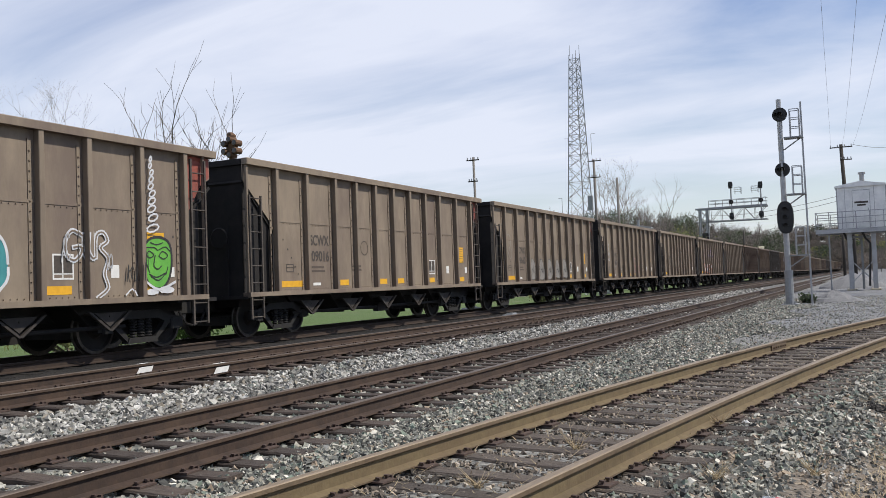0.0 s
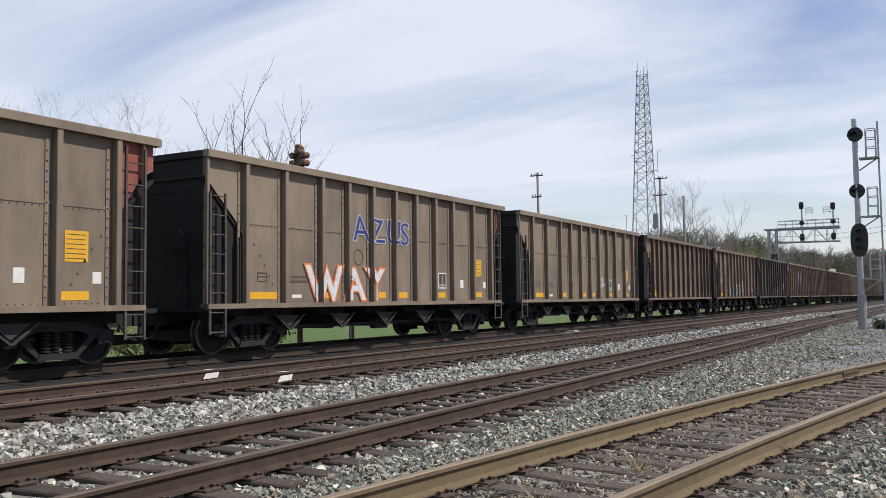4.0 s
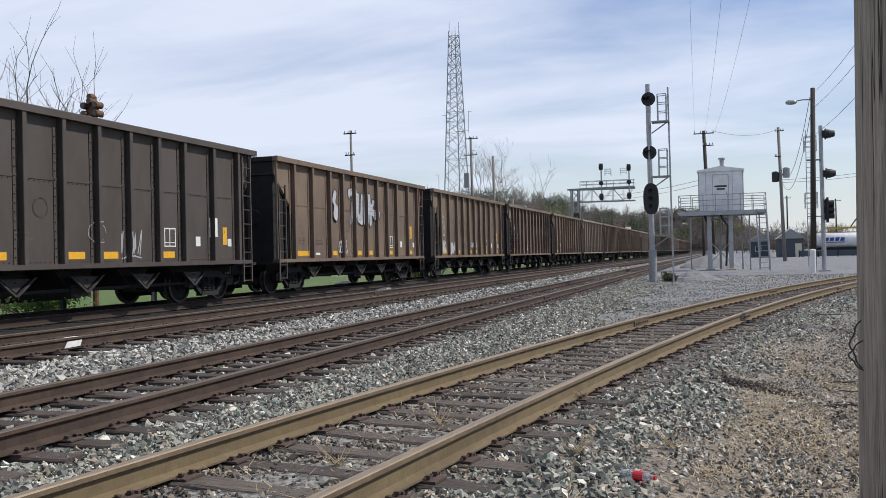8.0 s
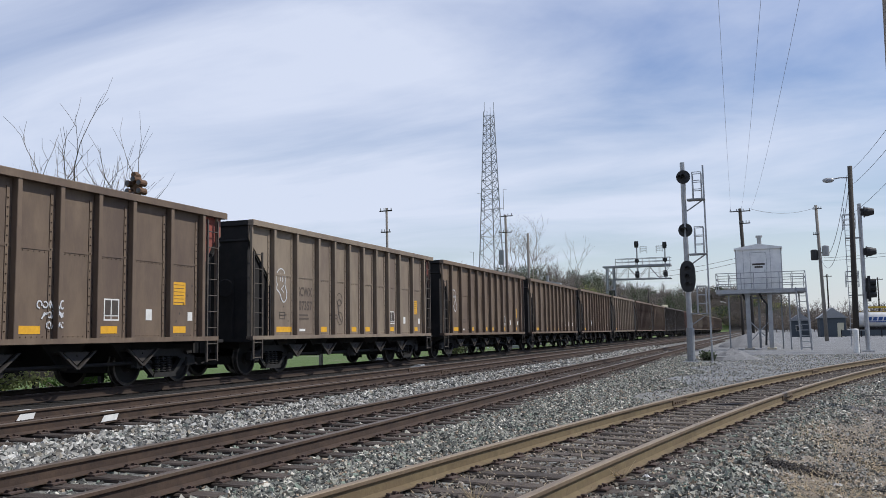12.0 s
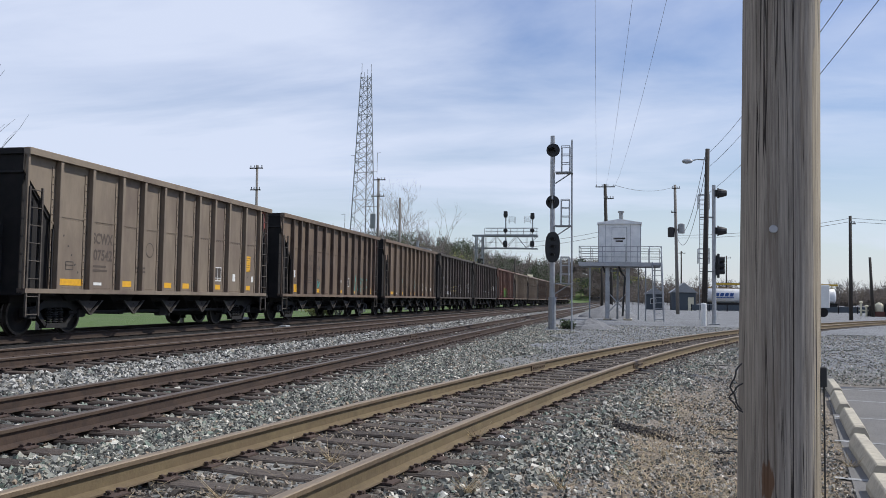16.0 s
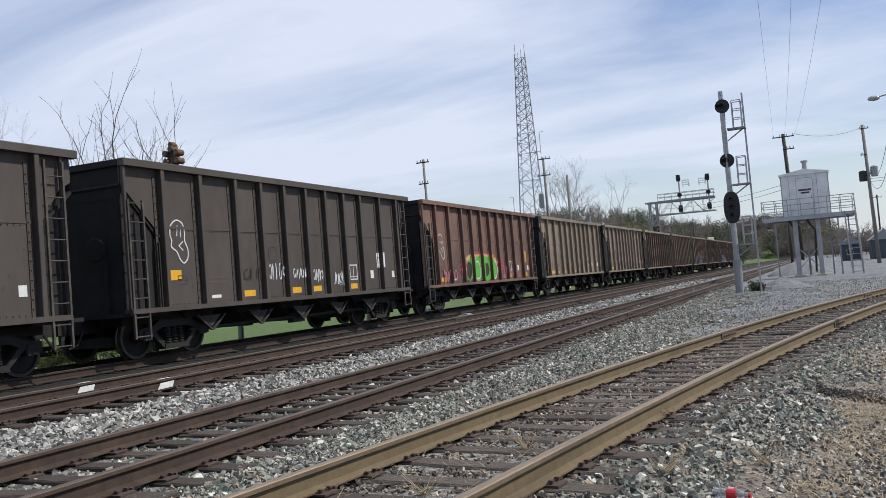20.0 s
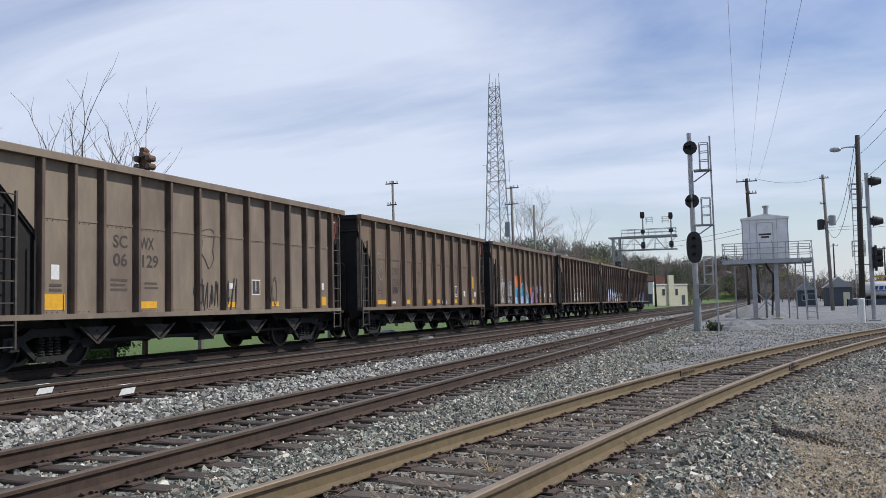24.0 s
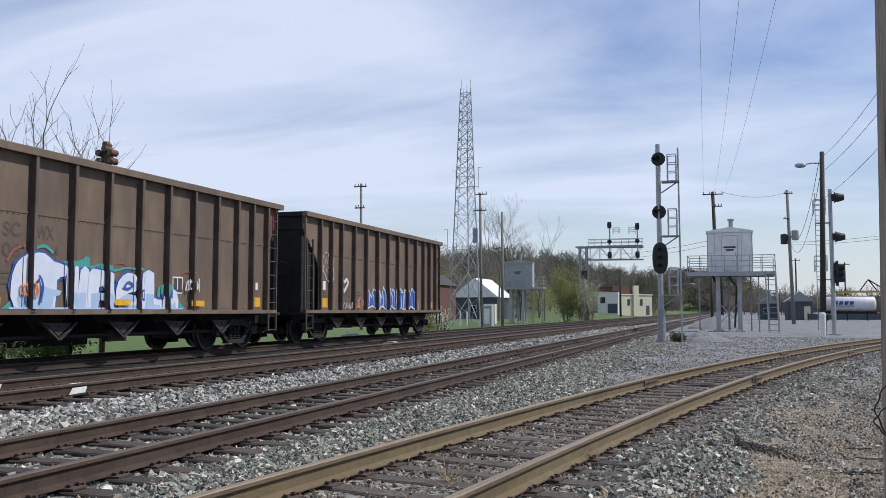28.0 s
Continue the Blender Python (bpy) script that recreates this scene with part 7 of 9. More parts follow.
def signal_bridge():
    m = thing("signal_bridge", "galvanised cantilever signal bridge over the main tracks", "signal bridge", pose(0, 111, 0))
    xl, xr, zt, zb = -18.6, -10.7, 9.4, 7.8
    for x in (-18.55, -17.7):
        for y in (-0.6, 0.6):
            part("column", Shape().bar((x, y, 0), (x, y, 9.5), 0.16), GALV_DARK, m)
    for i in range(6):
        z = 0.4 + 1.45 * i
        part("brace", Shape().bar((-18.55, -0.6, z), (-17.7, -0.6, z + 1.3), 0.08), GALV_DARK, m)
    for y in (-0.6, 0.6):
        for z in (zt, zb):
            part("chord", Shape().bar((xl - 0.4, y, z), (xr, y, z - 0.05), 0.2 if z == zt else 0.12), GALV_DARK, m)
        x, k = xl, 0
        while x < xr - 0.3:
            a, b = (zb, zt) if k % 2 else (zt, zb)
            part("brace", Shape().bar((x, y, a), (x + 1.3, y, b), 0.05), GALV, m)
            part("strut", Shape().bar((x, y, zb), (x, y, zt), 0.045), GALV, m)
            x += 1.3
            k += 1
    part("walkway", Shape().box(-17.4, xr, -0.6, 0.6, zt + 0.08, zt + 0.14), GALV, m)
    for z in (9.95, 10.35):
        for y in (-0.6, 0.6):
            part("handrail", Shape().bar((-17.4, y, z), (xr, y, z), 0.06), GALV, m)
    x = -17.4
    while x < xr + 0.1:
        part("railing_post", Shape().bar((x, -0.6, zt), (x, -0.6, 10.35), 0.06), GALV, m)
        x += 0.83
    for x, zt2 in ((-14.7, 12.2), (-11.3, 11.95)):
        part("signal_post", Shape().tube((x, -0.7, 7.7), (x, -0.7, zt2), 0.09, n=8), GALV, m)
        for z in (zt2 - 0.15, 10.0, 8.3):
            h = part("signal_head", Shape().slab([(x - 0.22, z - 0.4), (x + 0.22, z - 0.4), (x + 0.27, z), (x + 0.22, z + 0.4), (x - 0.22, z + 0.4), (x - 0.27, z)] if z != 10.0 else [(x + 0.27 * math.cos(i * 0.3927), z + 0.27 * math.sin(i * 0.3927)) for i in range(16)], -1.0, -0.86, axis="y"), SIGNAL_BLACK, m)
            part("lens_hood", Shape().lathe([(0.12, -1.25), (0.13, -1.0)], "y", (x, 0, z), n=8), SIGNAL_BLACK, h)
        k = 1 if x < -13 else -1
        cage(m, x + 0.35 * k, x + 1.1 * k, 11.0, 0.8, 0.8)
    d = thing("railway_signal", "grey low signal post with two black heads by the bridge", "railway signal", pose(-17.75, 109.6, 0))
    part("mast", Shape().tube((0, 0, 0), (0, 0, 6.6), 0.12, n=8), GALV_DARK, d)
    for z in (5.85, 3.55):
        h = part("signal_head", Shape().slab([(-0.35, z - 0.55), (0.35, z - 0.55), (0.4, z), (0.35, z + 0.55), (-0.35, z + 0.55), (-0.4, z)], -0.3, -0.15, axis="y"), SIGNAL_BLACK, d)
        part("lens_hood", Shape().lathe([(0.14, -0.55), (0.15, -0.3)], "y", (0, 0, z), n=8), SIGNAL_BLACK, h)


signal_bridge()


# ---- equipment huts on stilts ----
def stilt_hut(at, label, paint=HUT, w=2.92, deck=(-2.35, 3.25), stairs=True):
    m = thing("equipment_hut", label, "equipment hut", at)
    zf = 4.05
    x0, x1 = -1.05, -1.05 + w
    part("deck", Shape().box(deck[0], deck[1], -1.4, 1.5, zf - 0.18, zf), GALV_DARK, m)
    for y in (-1.4, 1.5):
        part("deck_beam", Shape().box(deck[0] - 0.02, deck[1] + 0.02, y - 0.06, y + 0.06, zf - 0.28, zf - 0.02), GALV, m)
    # hut body
    part("wall", Shape().cbox(x0, x1, -0.9, 1.2, zf, zf + 2.72, 0.03), paint, m)
    r = Shape()
    r.slab([(x0 - 0.08, zf + 2.70), (x1 + 0.08, zf + 2.70), (x1 + 0.08, zf + 2.80), ((x0 + x1) / 2, zf + 3.06), (x0 - 0.08, zf + 2.80)], -1.0, 1.3, axis="y")
    part("roof", r, paint, m)
    d = part("door", Shape().cbox(x0 + 0.95, x0 + 1.95, -0.94, -0.895, zf + 0.1, zf + 2.45, 0.01), paint, m)
    part("door_handle", Shape().box(x0 + 1.82, x0 + 1.86, -0.99, -0.94, zf + 1.1, zf + 1.3), GALV_DARK, d)
    part("sign", Shape().box(x0 + 1.05, x0 + 1.85, -0.955, -0.942, zf + 1.62, zf + 1.74).box(x0 + 1.2, x0 + 1.72, -0.955, -0.942, zf + 1.44, zf + 1.55), STENCIL, m, "black lettering bars on the door")
    for xx in (0.48, 2.2):
        part("panel_seam", Shape().box(x0 + xx, x0 + xx + 0.025, -0.912, -0.9, zf + 0.05, zf + 2.65), GALV, m)
    for xx, zz, ww, hh in ((0.93, 0.08, 0.02, 2.4), (1.95, 0.08, 0.02, 2.4), (0.93, 2.46, 1.04, 0.02)):
        part("door_seam", Shape().box(x0 + xx, x0 + xx + ww, -0.95, -0.94, zf + zz, zf + zz + hh), GALV_DARK, m)
    for zz in (0.55, 1.1, 1.65, 2.2):
        part("panel_rib", Shape().box(x1 + 0.002, x1 + 0.015, -0.85, 1.15, zf + zz, zf + zz + 0.03), paint, m)
    part("corner_trim", Shape().box(x0 - 0.012, x0 + 0.05, -0.915, -0.9, zf, zf + 2.7), GALV, m)
    part("corner_trim", Shape().box(x1 - 0.05, x1 + 0.012, -0.915, -0.9, zf, zf + 2.7), GALV, m)
    part("vent_pipe", Shape().tube(((x0 + x1) / 2 + 0.1, 0.3, zf + 2.9), ((x0 + x1) / 2 + 0.1, 0.3, zf + 3.7), 0.15, n=12).lathe([(0.22, 0), (0.22, 0.12)], "z", ((x0 + x1) / 2 + 0.1, 0.3, zf + 3.6), n=12), GALV_DARK, m)
    # railing
    xs = np.linspace(deck[0], deck[1], 8)
    for x in xs:
        for y in (-1.4, 1.5):
            if y < 0 or x < x0 or x > x1:
                part("railing_post", Shape().bar((x, y, zf), (x, y, zf + 1.1), 0.05), GALV, m)
    for z in (0.37, 0.74, 1.1):
        for y in (-1.4, 1.5):
            part("handrail", Shape().bar((deck[0], y, zf + z), (deck[1], y, zf + z), 0.045), GALV, m)
        for x in (deck[0], deck[1]):
            part("handrail", Shape().bar((x, -1.4, zf + z), (x, 1.5 if x < 0 else 0.3, zf + z), 0.045), GALV, m)
    # stilts
    for x in (-0.4, 1.0):
        for y in (-0.8, 0.9):
            part("leg", Shape().cbox(x - 0.14, x + 0.14, y - 0.14, y + 0.14, 0.1, zf - 0.18, 0.01), GALV, m)
            part("footing", Shape().cbox(x - 0.3, x + 0.3, y - 0.3, y + 0.3, -0.05, 0.14, 0.02), CONCRETE, m)
        part("cross_brace", Shape().bar((x, -0.8, 0.6), (x, 0.9, 2.2), 0.07).bar((x, 0.9, 0.6), (x, -0.8, 2.2), 0.07), GALV, m)
    for y in (-0.8, 0.9):
        part("cross_brace", Shape().bar((-0.4, y, 0.5), (1.0, y, 2.0), 0.06).bar((-0.4, y, 2.0), (1.0, y, 0.5), 0.06), GALV, m)
    for x, y in ((-1.6, -1.2), (1.75, 1.2), (2.2, -1.2), (2.9, 1.3)):
        if x < deck[1] and x > deck[0]:
            part("post", Shape().bar((x, y, 0), (x, y, zf - 0.18), 0.09), GALV_DARK, m)
    part("cable_tray", Shape().box(-0.2, 0.8, 0.2, 0.5, zf - 0.6, zf - 0.45).box(0.22, 0.36, 0.3, 0.4, 0.1, zf - 0.5), GALV_DARK, m)
    for x in (-0.75, 0.35):
        part("conduit", Shape().path([(x, -0.6, zf - 0.2), (x + 0.15, -0.6, zf - 0.6), (x + 0.45, -0.75, zf - 1.0), (x + 0.3, -0.8, 0.3)], 0.07, 6), CABLE, m)
    if stairs:
        for x in (2.62, 3.22):
            part("stringer", Shape().bar((x, -1.46, zf), (x + 0.12, -3.0, 0.0), 0.06, 0.2), GALV_DARK, m)
        for i in range(11):
            f = (i + 0.5) / 11
            part("stair_tread", Shape().box(2.66 + 0.12 * f, 3.18 + 0.12 * f, -1.46 - 1.54 * f - 0.1, -1.46 - 1.54 * f + 0.1, zf - zf * f - 0.02, zf - zf * f + 0.02), GALV, m)
        part("handrail", Shape().bar((3.24, -1.46, zf + 1.0), (3.36, -3.0, 1.0), 0.045).bar((3.36, -3.0, 0), (3.36, -3.0, 1.0), 0.045), GALV, m)
    return m


stilt_hut(pose(-0.75, 63.5, 0.0), "pale grey steel equipment hut on a railed stilt platform")
stilt_hut(pose(-23.6, 97, 0.0, 0, 0, 6), "grey steel equipment hut on stilts behind the tracks", paint=HUT_DULL, w=3.1, deck=(-1.4, 3.3), stairs=False)


# ---- poles ----
def wooden_pole(name, label, at, h, r, material, arms=(), lean=(0, 0), n=16, smooth=True):
    m = thing(name, label, "utility pole", at)
    part("pole", Shape().tube((0, 0, -0.3), (lean[0], lean[1], h), r, r * 0.72, n), material, m, smooth=smooth)
    for z, w, x in arms:
        t = z / h
        c = (lean[0] * t + x, lean[1] * t)
        part("crossarm", Shape().box(c[0] - w / 2, c[0] + w / 2, c[1] - 0.2, c[1] - 0.1, z - 0.04, z + 0.04), POLE_DARK, m)
        for i in range(4):
            xx = c[0] - w / 2 + 0.08 + (w - 0.16) * i / 3
            part("insulator", Shape().lathe([(0.03, 0), (0.05, 0.04), (0.03, 0.09), (0.045, 0.13), (0.02, 0.17)], "z", (xx, c[1] - 0.14, z + 0.06), n=8), GALV_DARK, m)
    return m


def near_pole():
    """The weathered pole close to the camera: checked, grooved and stained."""
    m = thing("utility_pole", "grey weathered cracked wooden utility pole", "utility pole", pose(0.665, 4.36, 0))
    s = Shape()
    n, zs = 72, np.linspace(-0.45, 9.5, 60)
    rnd = random.Random(5)
    cracks = [(rnd.uniform(0, 6.283), rnd.uniform(-1, 6), rnd.uniform(1.2, 4.5), rnd.uniform(0.0015, 0.0045)) for _ in range(60)]
    for z in zs:
        r0 = 0.192 - 0.0042 * z
        for i in range(n):
            a = 6.2832 * i / n
            r = 0.957 * r0 + 0.004 * noise.noise((math.cos(a) * 1.5, math.sin(a) * 1.5, z * 0.4)) + 0.0022 * noise.noise((math.cos(a) * 14, math.sin(a) * 14, z * 0.7))
            for ca, cz, ln, dep in cracks:
                da = abs((a - ca + 0.012 * math.sin(3 * z) + math.pi) % 6.2832 - math.pi)
                if da < 0.05 and cz < z < cz + ln:
                    r -= dep * (1 - da / 0.05)
            s.v.append((r * math.cos(a) + 0.008 * z, r * math.sin(a), z))
    s.f = [(j * n + i, j * n + (i + 1) % n, (j + 1) * n + (i + 1) % n, (j + 1) * n + i) for j in range(len(zs) - 1) for i in range(n)] + [tuple((len(zs) - 1) * n + i for i in range(n))]
    s.m = [0] * len(s.f)
    part("pole", s, POLE_NEAR, m, smooth=True)
    part("nail_disc", Shape().lathe([(0.016, 0), (0.019, -0.004), (0.015, -0.008)], "y", (-0.045, -0.18, 1.73), n=14), GALV, m, "pale round metal tag")
    # a rusty stain and a ground wire down the side
    part("ground_wire", Shape().path([(0.192, -0.05, 1.1), (0.194, -0.05, 0.4), (0.195, -0.06, -0.3)], 0.004, 6), CABLE, m)
    part("bracket", Shape().cbox(0.17, 0.205, -0.06, 0.02, 1.02, 1.11, 0.005), CABLE, m)
    for x0, z0, w, h in ((-0.175, 1.12, 0.045, 0.21), (-0.17, 1.03, 0.055, 0.13)):
        part("cable_loop", Shape().path([(x0 - w * math.sin(math.pi * i / 12) - 0.006 * math.sin(i * 1.3), -0.13, z0 - h * i / 12) for i in range(13)], 0.0038, 6), CABLE, m)


near_pole()
wooden_pole("utility_pole", "greenish treated wooden pole at the lot edge", pose(6.3, 19.75, -0.28), 9.5, 0.172, POLE_GREEN, n=24)
wooden_pole("utility_pole", "dark wooden pole with crossarm and insulators behind the hut", pose(-1.35, 79, 0), 11.7, 0.19, POLE_DARK, [(11.45, 1.7, 0.0), (10.4, 0.9, 0.3)], (-0.35, 0))
P3 = wooden_pole("utility_pole", "grey wooden pole with transformer cans and cables", pose(5.82, 100, 0), 14.3, 0.2, POLE, [(13.9, 0.9, 0.1), (11.2, 0.6, -0.2)], (-0.35, 0))
for x, z in ((-0.75, 9.0), (0.35, 9.4)):
    part("transformer", Shape().lathe([(0.3, 0), (0.36, 0.05), (0.36, 1.0), (0.2, 1.1)], "z", (x, 0, z - 0.5), n=14), GALV_DARK if x > 0 else SIGNAL_BLACK, P3)
part("bracket", Shape().box(-0.9, 0.5, -0.08, 0.08, 9.2, 9.35), POLE_DARK, P3)

LP = wooden_pole("street_lamp", "dark wooden pole with a cobra-head street lamp", pose(4.56, 53.4, 0), 10.4, 0.17, POLE_DARK, [], (0.2, 0))
part("arm", Shape().path([(0.1, 0, 9.75), (-0.35, 0, 9.78), (-0.75, 0, 9.72)], 0.035, 6), GALV_DARK, LP)
part("lamp_head", Shape().lathe([(0.05, 0.0), (0.13, -0.12), (0.15, -0.35), (0.1, -0.55), (0.03, -0.6)], "x", (-0.65, 0, 9.68), n=12), GALV, LP)
MK = thing("marker_post", "white painted marker post at the pole foot", "post", pose(4.45, 52.3, 0))
part("post", Shape().tube((0, 0, 0), (0, 0, 1.28), 0.16, n=14).lathe([(0.16, 0), (0.13, 0.05), (0.02, 0.07)], "z", (0, 0, 1.28), n=14), WHITE, MK)

wooden_pole("utility_pole", "grey wooden pole with two crossarms beyond the train", pose(-27.2, 62, 0), 11.2, 0.12, POLE, [(10.95, 1.05, 0.0), (9.3, 0.8, -0.05)], (-0.1, 0))
wooden_pole("utility_pole", "wooden pole with two crossarms beside the tower", pose(-21.35, 75, 0), 11.9, 0.14, POLE, [(11.75, 1.2, 0.1), (10.3, 1.2, 0.0)], (-0.1, 0))
wooden_pole("utility_pole", "plain grey wooden pole behind the tracks", pose(-20.72, 80, 0), 10.7, 0.15, POLE)
wooden_pole("utility_pole", "plain wooden pole beyond the siding", pose(19.3, 82, 0), 9.1, 0.17, POLE_DARK, [(8.4, 0.5, 0.15)])
wooden_pole("utility_pole", "short dark pole in the yard", pose(28.3, 110, 0), 6.9, 0.2, POLE_DARK, [], (-0.3, 0))
wooden_pole("utility_pole", "thin grey pole in the yard", pose(40.4, 120, 0), 5.0, 0.12, POLE_DARK)
wooden_pole("utility_pole", "thin pole with a lamp in the yard", pose(17.8, 110, 0), 6.2, 0.12, POLE_DARK, [(5.6, 0.5, 0)])
wooden_pole("utility_pole", "far thin wooden pole", pose(9.9, 160, 0), 10.3, 0.15, POLE_DARK, [(9.9, 1.4, 0)])
wooden_pole("utility_pole", "far thin wooden pole with crossarm", pose(18.6, 170, 0), 10.0, 0.15, POLE_DARK, [(9.6, 1.6, 0)])
wooden_pole("utility_pole", "dark wooden pole beside the main line", pose(-21.3, 175, 0.5), 9.0, 0.22, POLE_DARK)
wooden_pole("utility_pole", "dark pole beyond the stilt hut", pose(-1.5, 105, 0), 9.0, 0.25, POLE_DARK)
wooden_pole("utility_pole", "dark pole beyond the stilt hut", pose(-3.0, 125, 0), 7.5, 0.2, POLE_DARK)


# ---- lattice tower ----
def lattice_tower():
    m = thing("radio_tower", "grey galvanised lattice radio tower with antennas", "radio tower", pose(-22.75, 75, 0))
    H, w0, w1 = 21.4, 2.75, 0.92

    def corner(i, z):
        w = w0 + (w1 - w0) * z / H
        a = math.radians(90 + 120 * i + 8)
        r = w / math.sqrt(3)
        return Vector((r * math.cos(a), r * math.sin(a), z))
    for i in range(3):
        part("leg", Shape().tube(corner(i, 0), corner(i, H), 0.06, 0.042, 8), GALV, m)
    z, k = 0.0, 0
    while z < H - 0.5:
        step = 2.6 - 1.75 * min(1, z / (H * 0.62))
        zt = min(H, z + step)
        for i in range(3):
            j = (i + 1) % 3
            part("brace", Shape().bar(corner(i, z), corner(j, zt), 0.036), GALV, m)
            part("brace", Shape().bar(corner(j, z), corner(i, zt), 0.036), GALV, m)
            if k % 2 == 0 or z > 12:
                part("strut", Shape().bar(corner(i, zt), corner(j, zt), 0.034), GALV, m)
        z, k = zt, k + 1
    lad = Shape()
    for d in (-0.15, 0.15):
        lad.bar(corner(1, 0) + Vector((0.2 + d, -0.1, 0)), corner(1, H) + Vector((0.2 + d, -0.1, 0)), 0.03)
    for i in range(60):
        c = corner(1, i * 0.35)
        lad.bar(c + Vector((0.05, -0.1, 0)), c + Vector((0.35, -0.1, 0)), 0.02)
    part("ladder", lad, GALV_DARK, m)
    for x, y, z, h in ((-0.45, 0, H, 0.95), (0.42, 0, H, 0.85), (0.0, 0.3, H, 0.5), (1.15, 0, 12.3, 1.9), (1.35, 0, 9.2, 1.5), (-1.75, 0, 6.9, 1.8), (-0.95, 0, 13.5, 0.5)):
        part("antenna", Shape().tube((x, y, z), (x, y, z + h), 0.025, n=6), GALV, m)
        if z < H:
            part("antenna_arm", Shape().bar((0.0 if abs(x) > 1 else -0.5, y, z + 0.2), (x, y, z + 0.2), 0.04).bar((x, y, z + h), (x + 0.35 * (1 if x > 0 else -1), y, z + h), 0.03), GALV, m)
    part("panel_antenna", Shape().cbox(0.75, 1.2, -0.5, -0.3, 7.4, 8.7, 0.03), GALV_DARK, m)
    c = thing("equipment_cabinet", "pale grey cabinet at the tower foot", "equipment cabinet", pose(-22.1, 78.5, 0))
    part("body", Shape().cbox(0.0, 0.85, -0.4, 0.4, 0, 1.9, 0.03), HUT_DULL, c)
    part("door", Shape().box(0.15, 0.65, -0.43, -0.402, 0.2, 1.6), HUT, c)


lattice_tower()


# ---- buildings ----
def building(name, label, x0, x1, y0, y1, h, walls, roof, windows=(), doors=(), gable=False, z=0.0):
    m = thing(name, label, "building", pose(0, 0, z))
    part("wall", Shape().cbox(x0, x1, y0, y1, -1.0, h, 0.02), walls, m)
    if gable:
        xm = (x0 + x1) / 2
        part("roof", Shape().slab([(x0 - 0.3, h - 0.05), (x1 + 0.3, h - 0.05), (xm, h + (x1 - x0) * 0.42)], y0 - 0.3, y1 + 0.3, axis="y"), roof, m)
    else:
        part("roof", Shape().box(x0 - 0.15, x1 + 0.15, y0 - 0.15, y1 + 0.15, h, h + 0.22), roof, m)
    for x, z0, w, hh in windows:
        f = part("window", Shape().box(x - 0.06, x + w + 0.06, y0 - 0.05, y0 - 0.003, z0 - 0.06, z0 + hh + 0.06), WHITE, m)
        part("pane", Shape().box(x, x + w, y0 - 0.07, y0 - 0.052, z0, z0 + hh), GLASS, f)
    for x, w, hh, mt in doors:
        part("door", Shape().box(x, x + w, y0 - 0.06, y0 - 0.003, 0, hh), mt, m)
    return m


building("trackside_building", "white low building with blue-grey doors beside the main line", -33.5, -25.2, 203, 210, 4.9, WHITE, ROOF, [(-29.3, 2.3, 1.2, 1.4)], [(-33.2, 1.6, 3.6, SLATE), (-31.0, 1.1, 2.7, TEAL), (-27.6, 2.2, 2.2, SLATE)], z=0.8)
W2 = building("trackside_building", "cream rendered low industrial building beside the main line", 0, 10.5, 0, 6, 4.6, CREAM, WHITE, [(2.6, 2.2, 0.8, 1.5), (4.6, 2.2, 0.8, 1.5), (6.6, 2.2, 0.8, 1.5)], [(8.6, 1.0, 2.2, SLATE)])
W2.matrix_basis = pose(-25.2, 204, 0.4, 0, 0, 50)
part("tall_wall", Shape().cbox(4.3, 5.9, -0.4, -0.02, -1, 6.8, 0.02), CREAM, W2)
part("parapet", Shape().box(-0.5, 5.0, 1.5, 6.3, 4.85, 6.6), BRICK_RED, W2)
building("brick_house", "brick house with a pale gable and dark roof", -45, -41.0, 120, 130, 5.2, BRICK_RED, ROOF, [(-42.4, 2.6, 0.7, 1.5), (-44.4, 2.6, 0.7, 1.5)], [(-43.4, 0.9, 2.1, WHITE)], gable=True)
GB = bpy.data.objects["brick_house"]
part("gable_boards", Shape().slab([(-44.9, 5.25), (-41.1, 5.25), (-43.0, 6.75)], 119.66, 119.69, axis="y"), WHITE, GB)
building("shed", "low shed with a pale metal roof behind the tower", -44, -36.5, 138, 148, 3.6, SLATE, HUT, [(-41, 1.2, 1.0, 1.0)], [(-39, 1.0, 2.1, WHITE)], gable=True)
LC = thing("equipment_cabinet", "tall cream cabinet on the grass by the tower", "equipment cabinet", pose(-24.5, 89, 0))
part("body", Shape().cbox(-0.45, 0.75, -0.4, 0.4, 0, 2.1, 0.03), CREAM, LC)
part("door", Shape().box(-0.3, 0.5, -0.43, -0.402, 0.2, 1.9), HUT, LC)
for x in (-23.6, -23.0):
    BL = thing("bollard", "white painted bollard on the grass", "post", pose(x, 76, 0))
    part("post", Shape().tube((0, 0, 0), (0, 0, 1.3), 0.07, n=10).lathe([(0.07, 1.3), (0.05, 1.35), (0.01, 1.37)], "z", n=10), WHITE, BL)
building("garage_shed", "blue-grey gabled shed in the yard", 7.6, 11.2, 145, 152, 2.9, SLATE, GALV_DARK, [], [(10.0, 0.9, 2.1, CREAM)], gable=True)
building("garage_shed", "small blue-grey shed in the yard", 3.6, 6.4, 150, 155, 2.6, SLATE, GALV_DARK, [(4.4, 1.0, 0.8, 0.8)], [], gable=True)
building("trackside_building", "pale low house on the wooded slope", -70, -60, 172, 180, 4.0, WHITE, ROOF, [(-68, 1.6, 1.4, 1.3), (-64, 1.6, 1.4, 1.3)], [], gable=True, z=land(-65, 172))


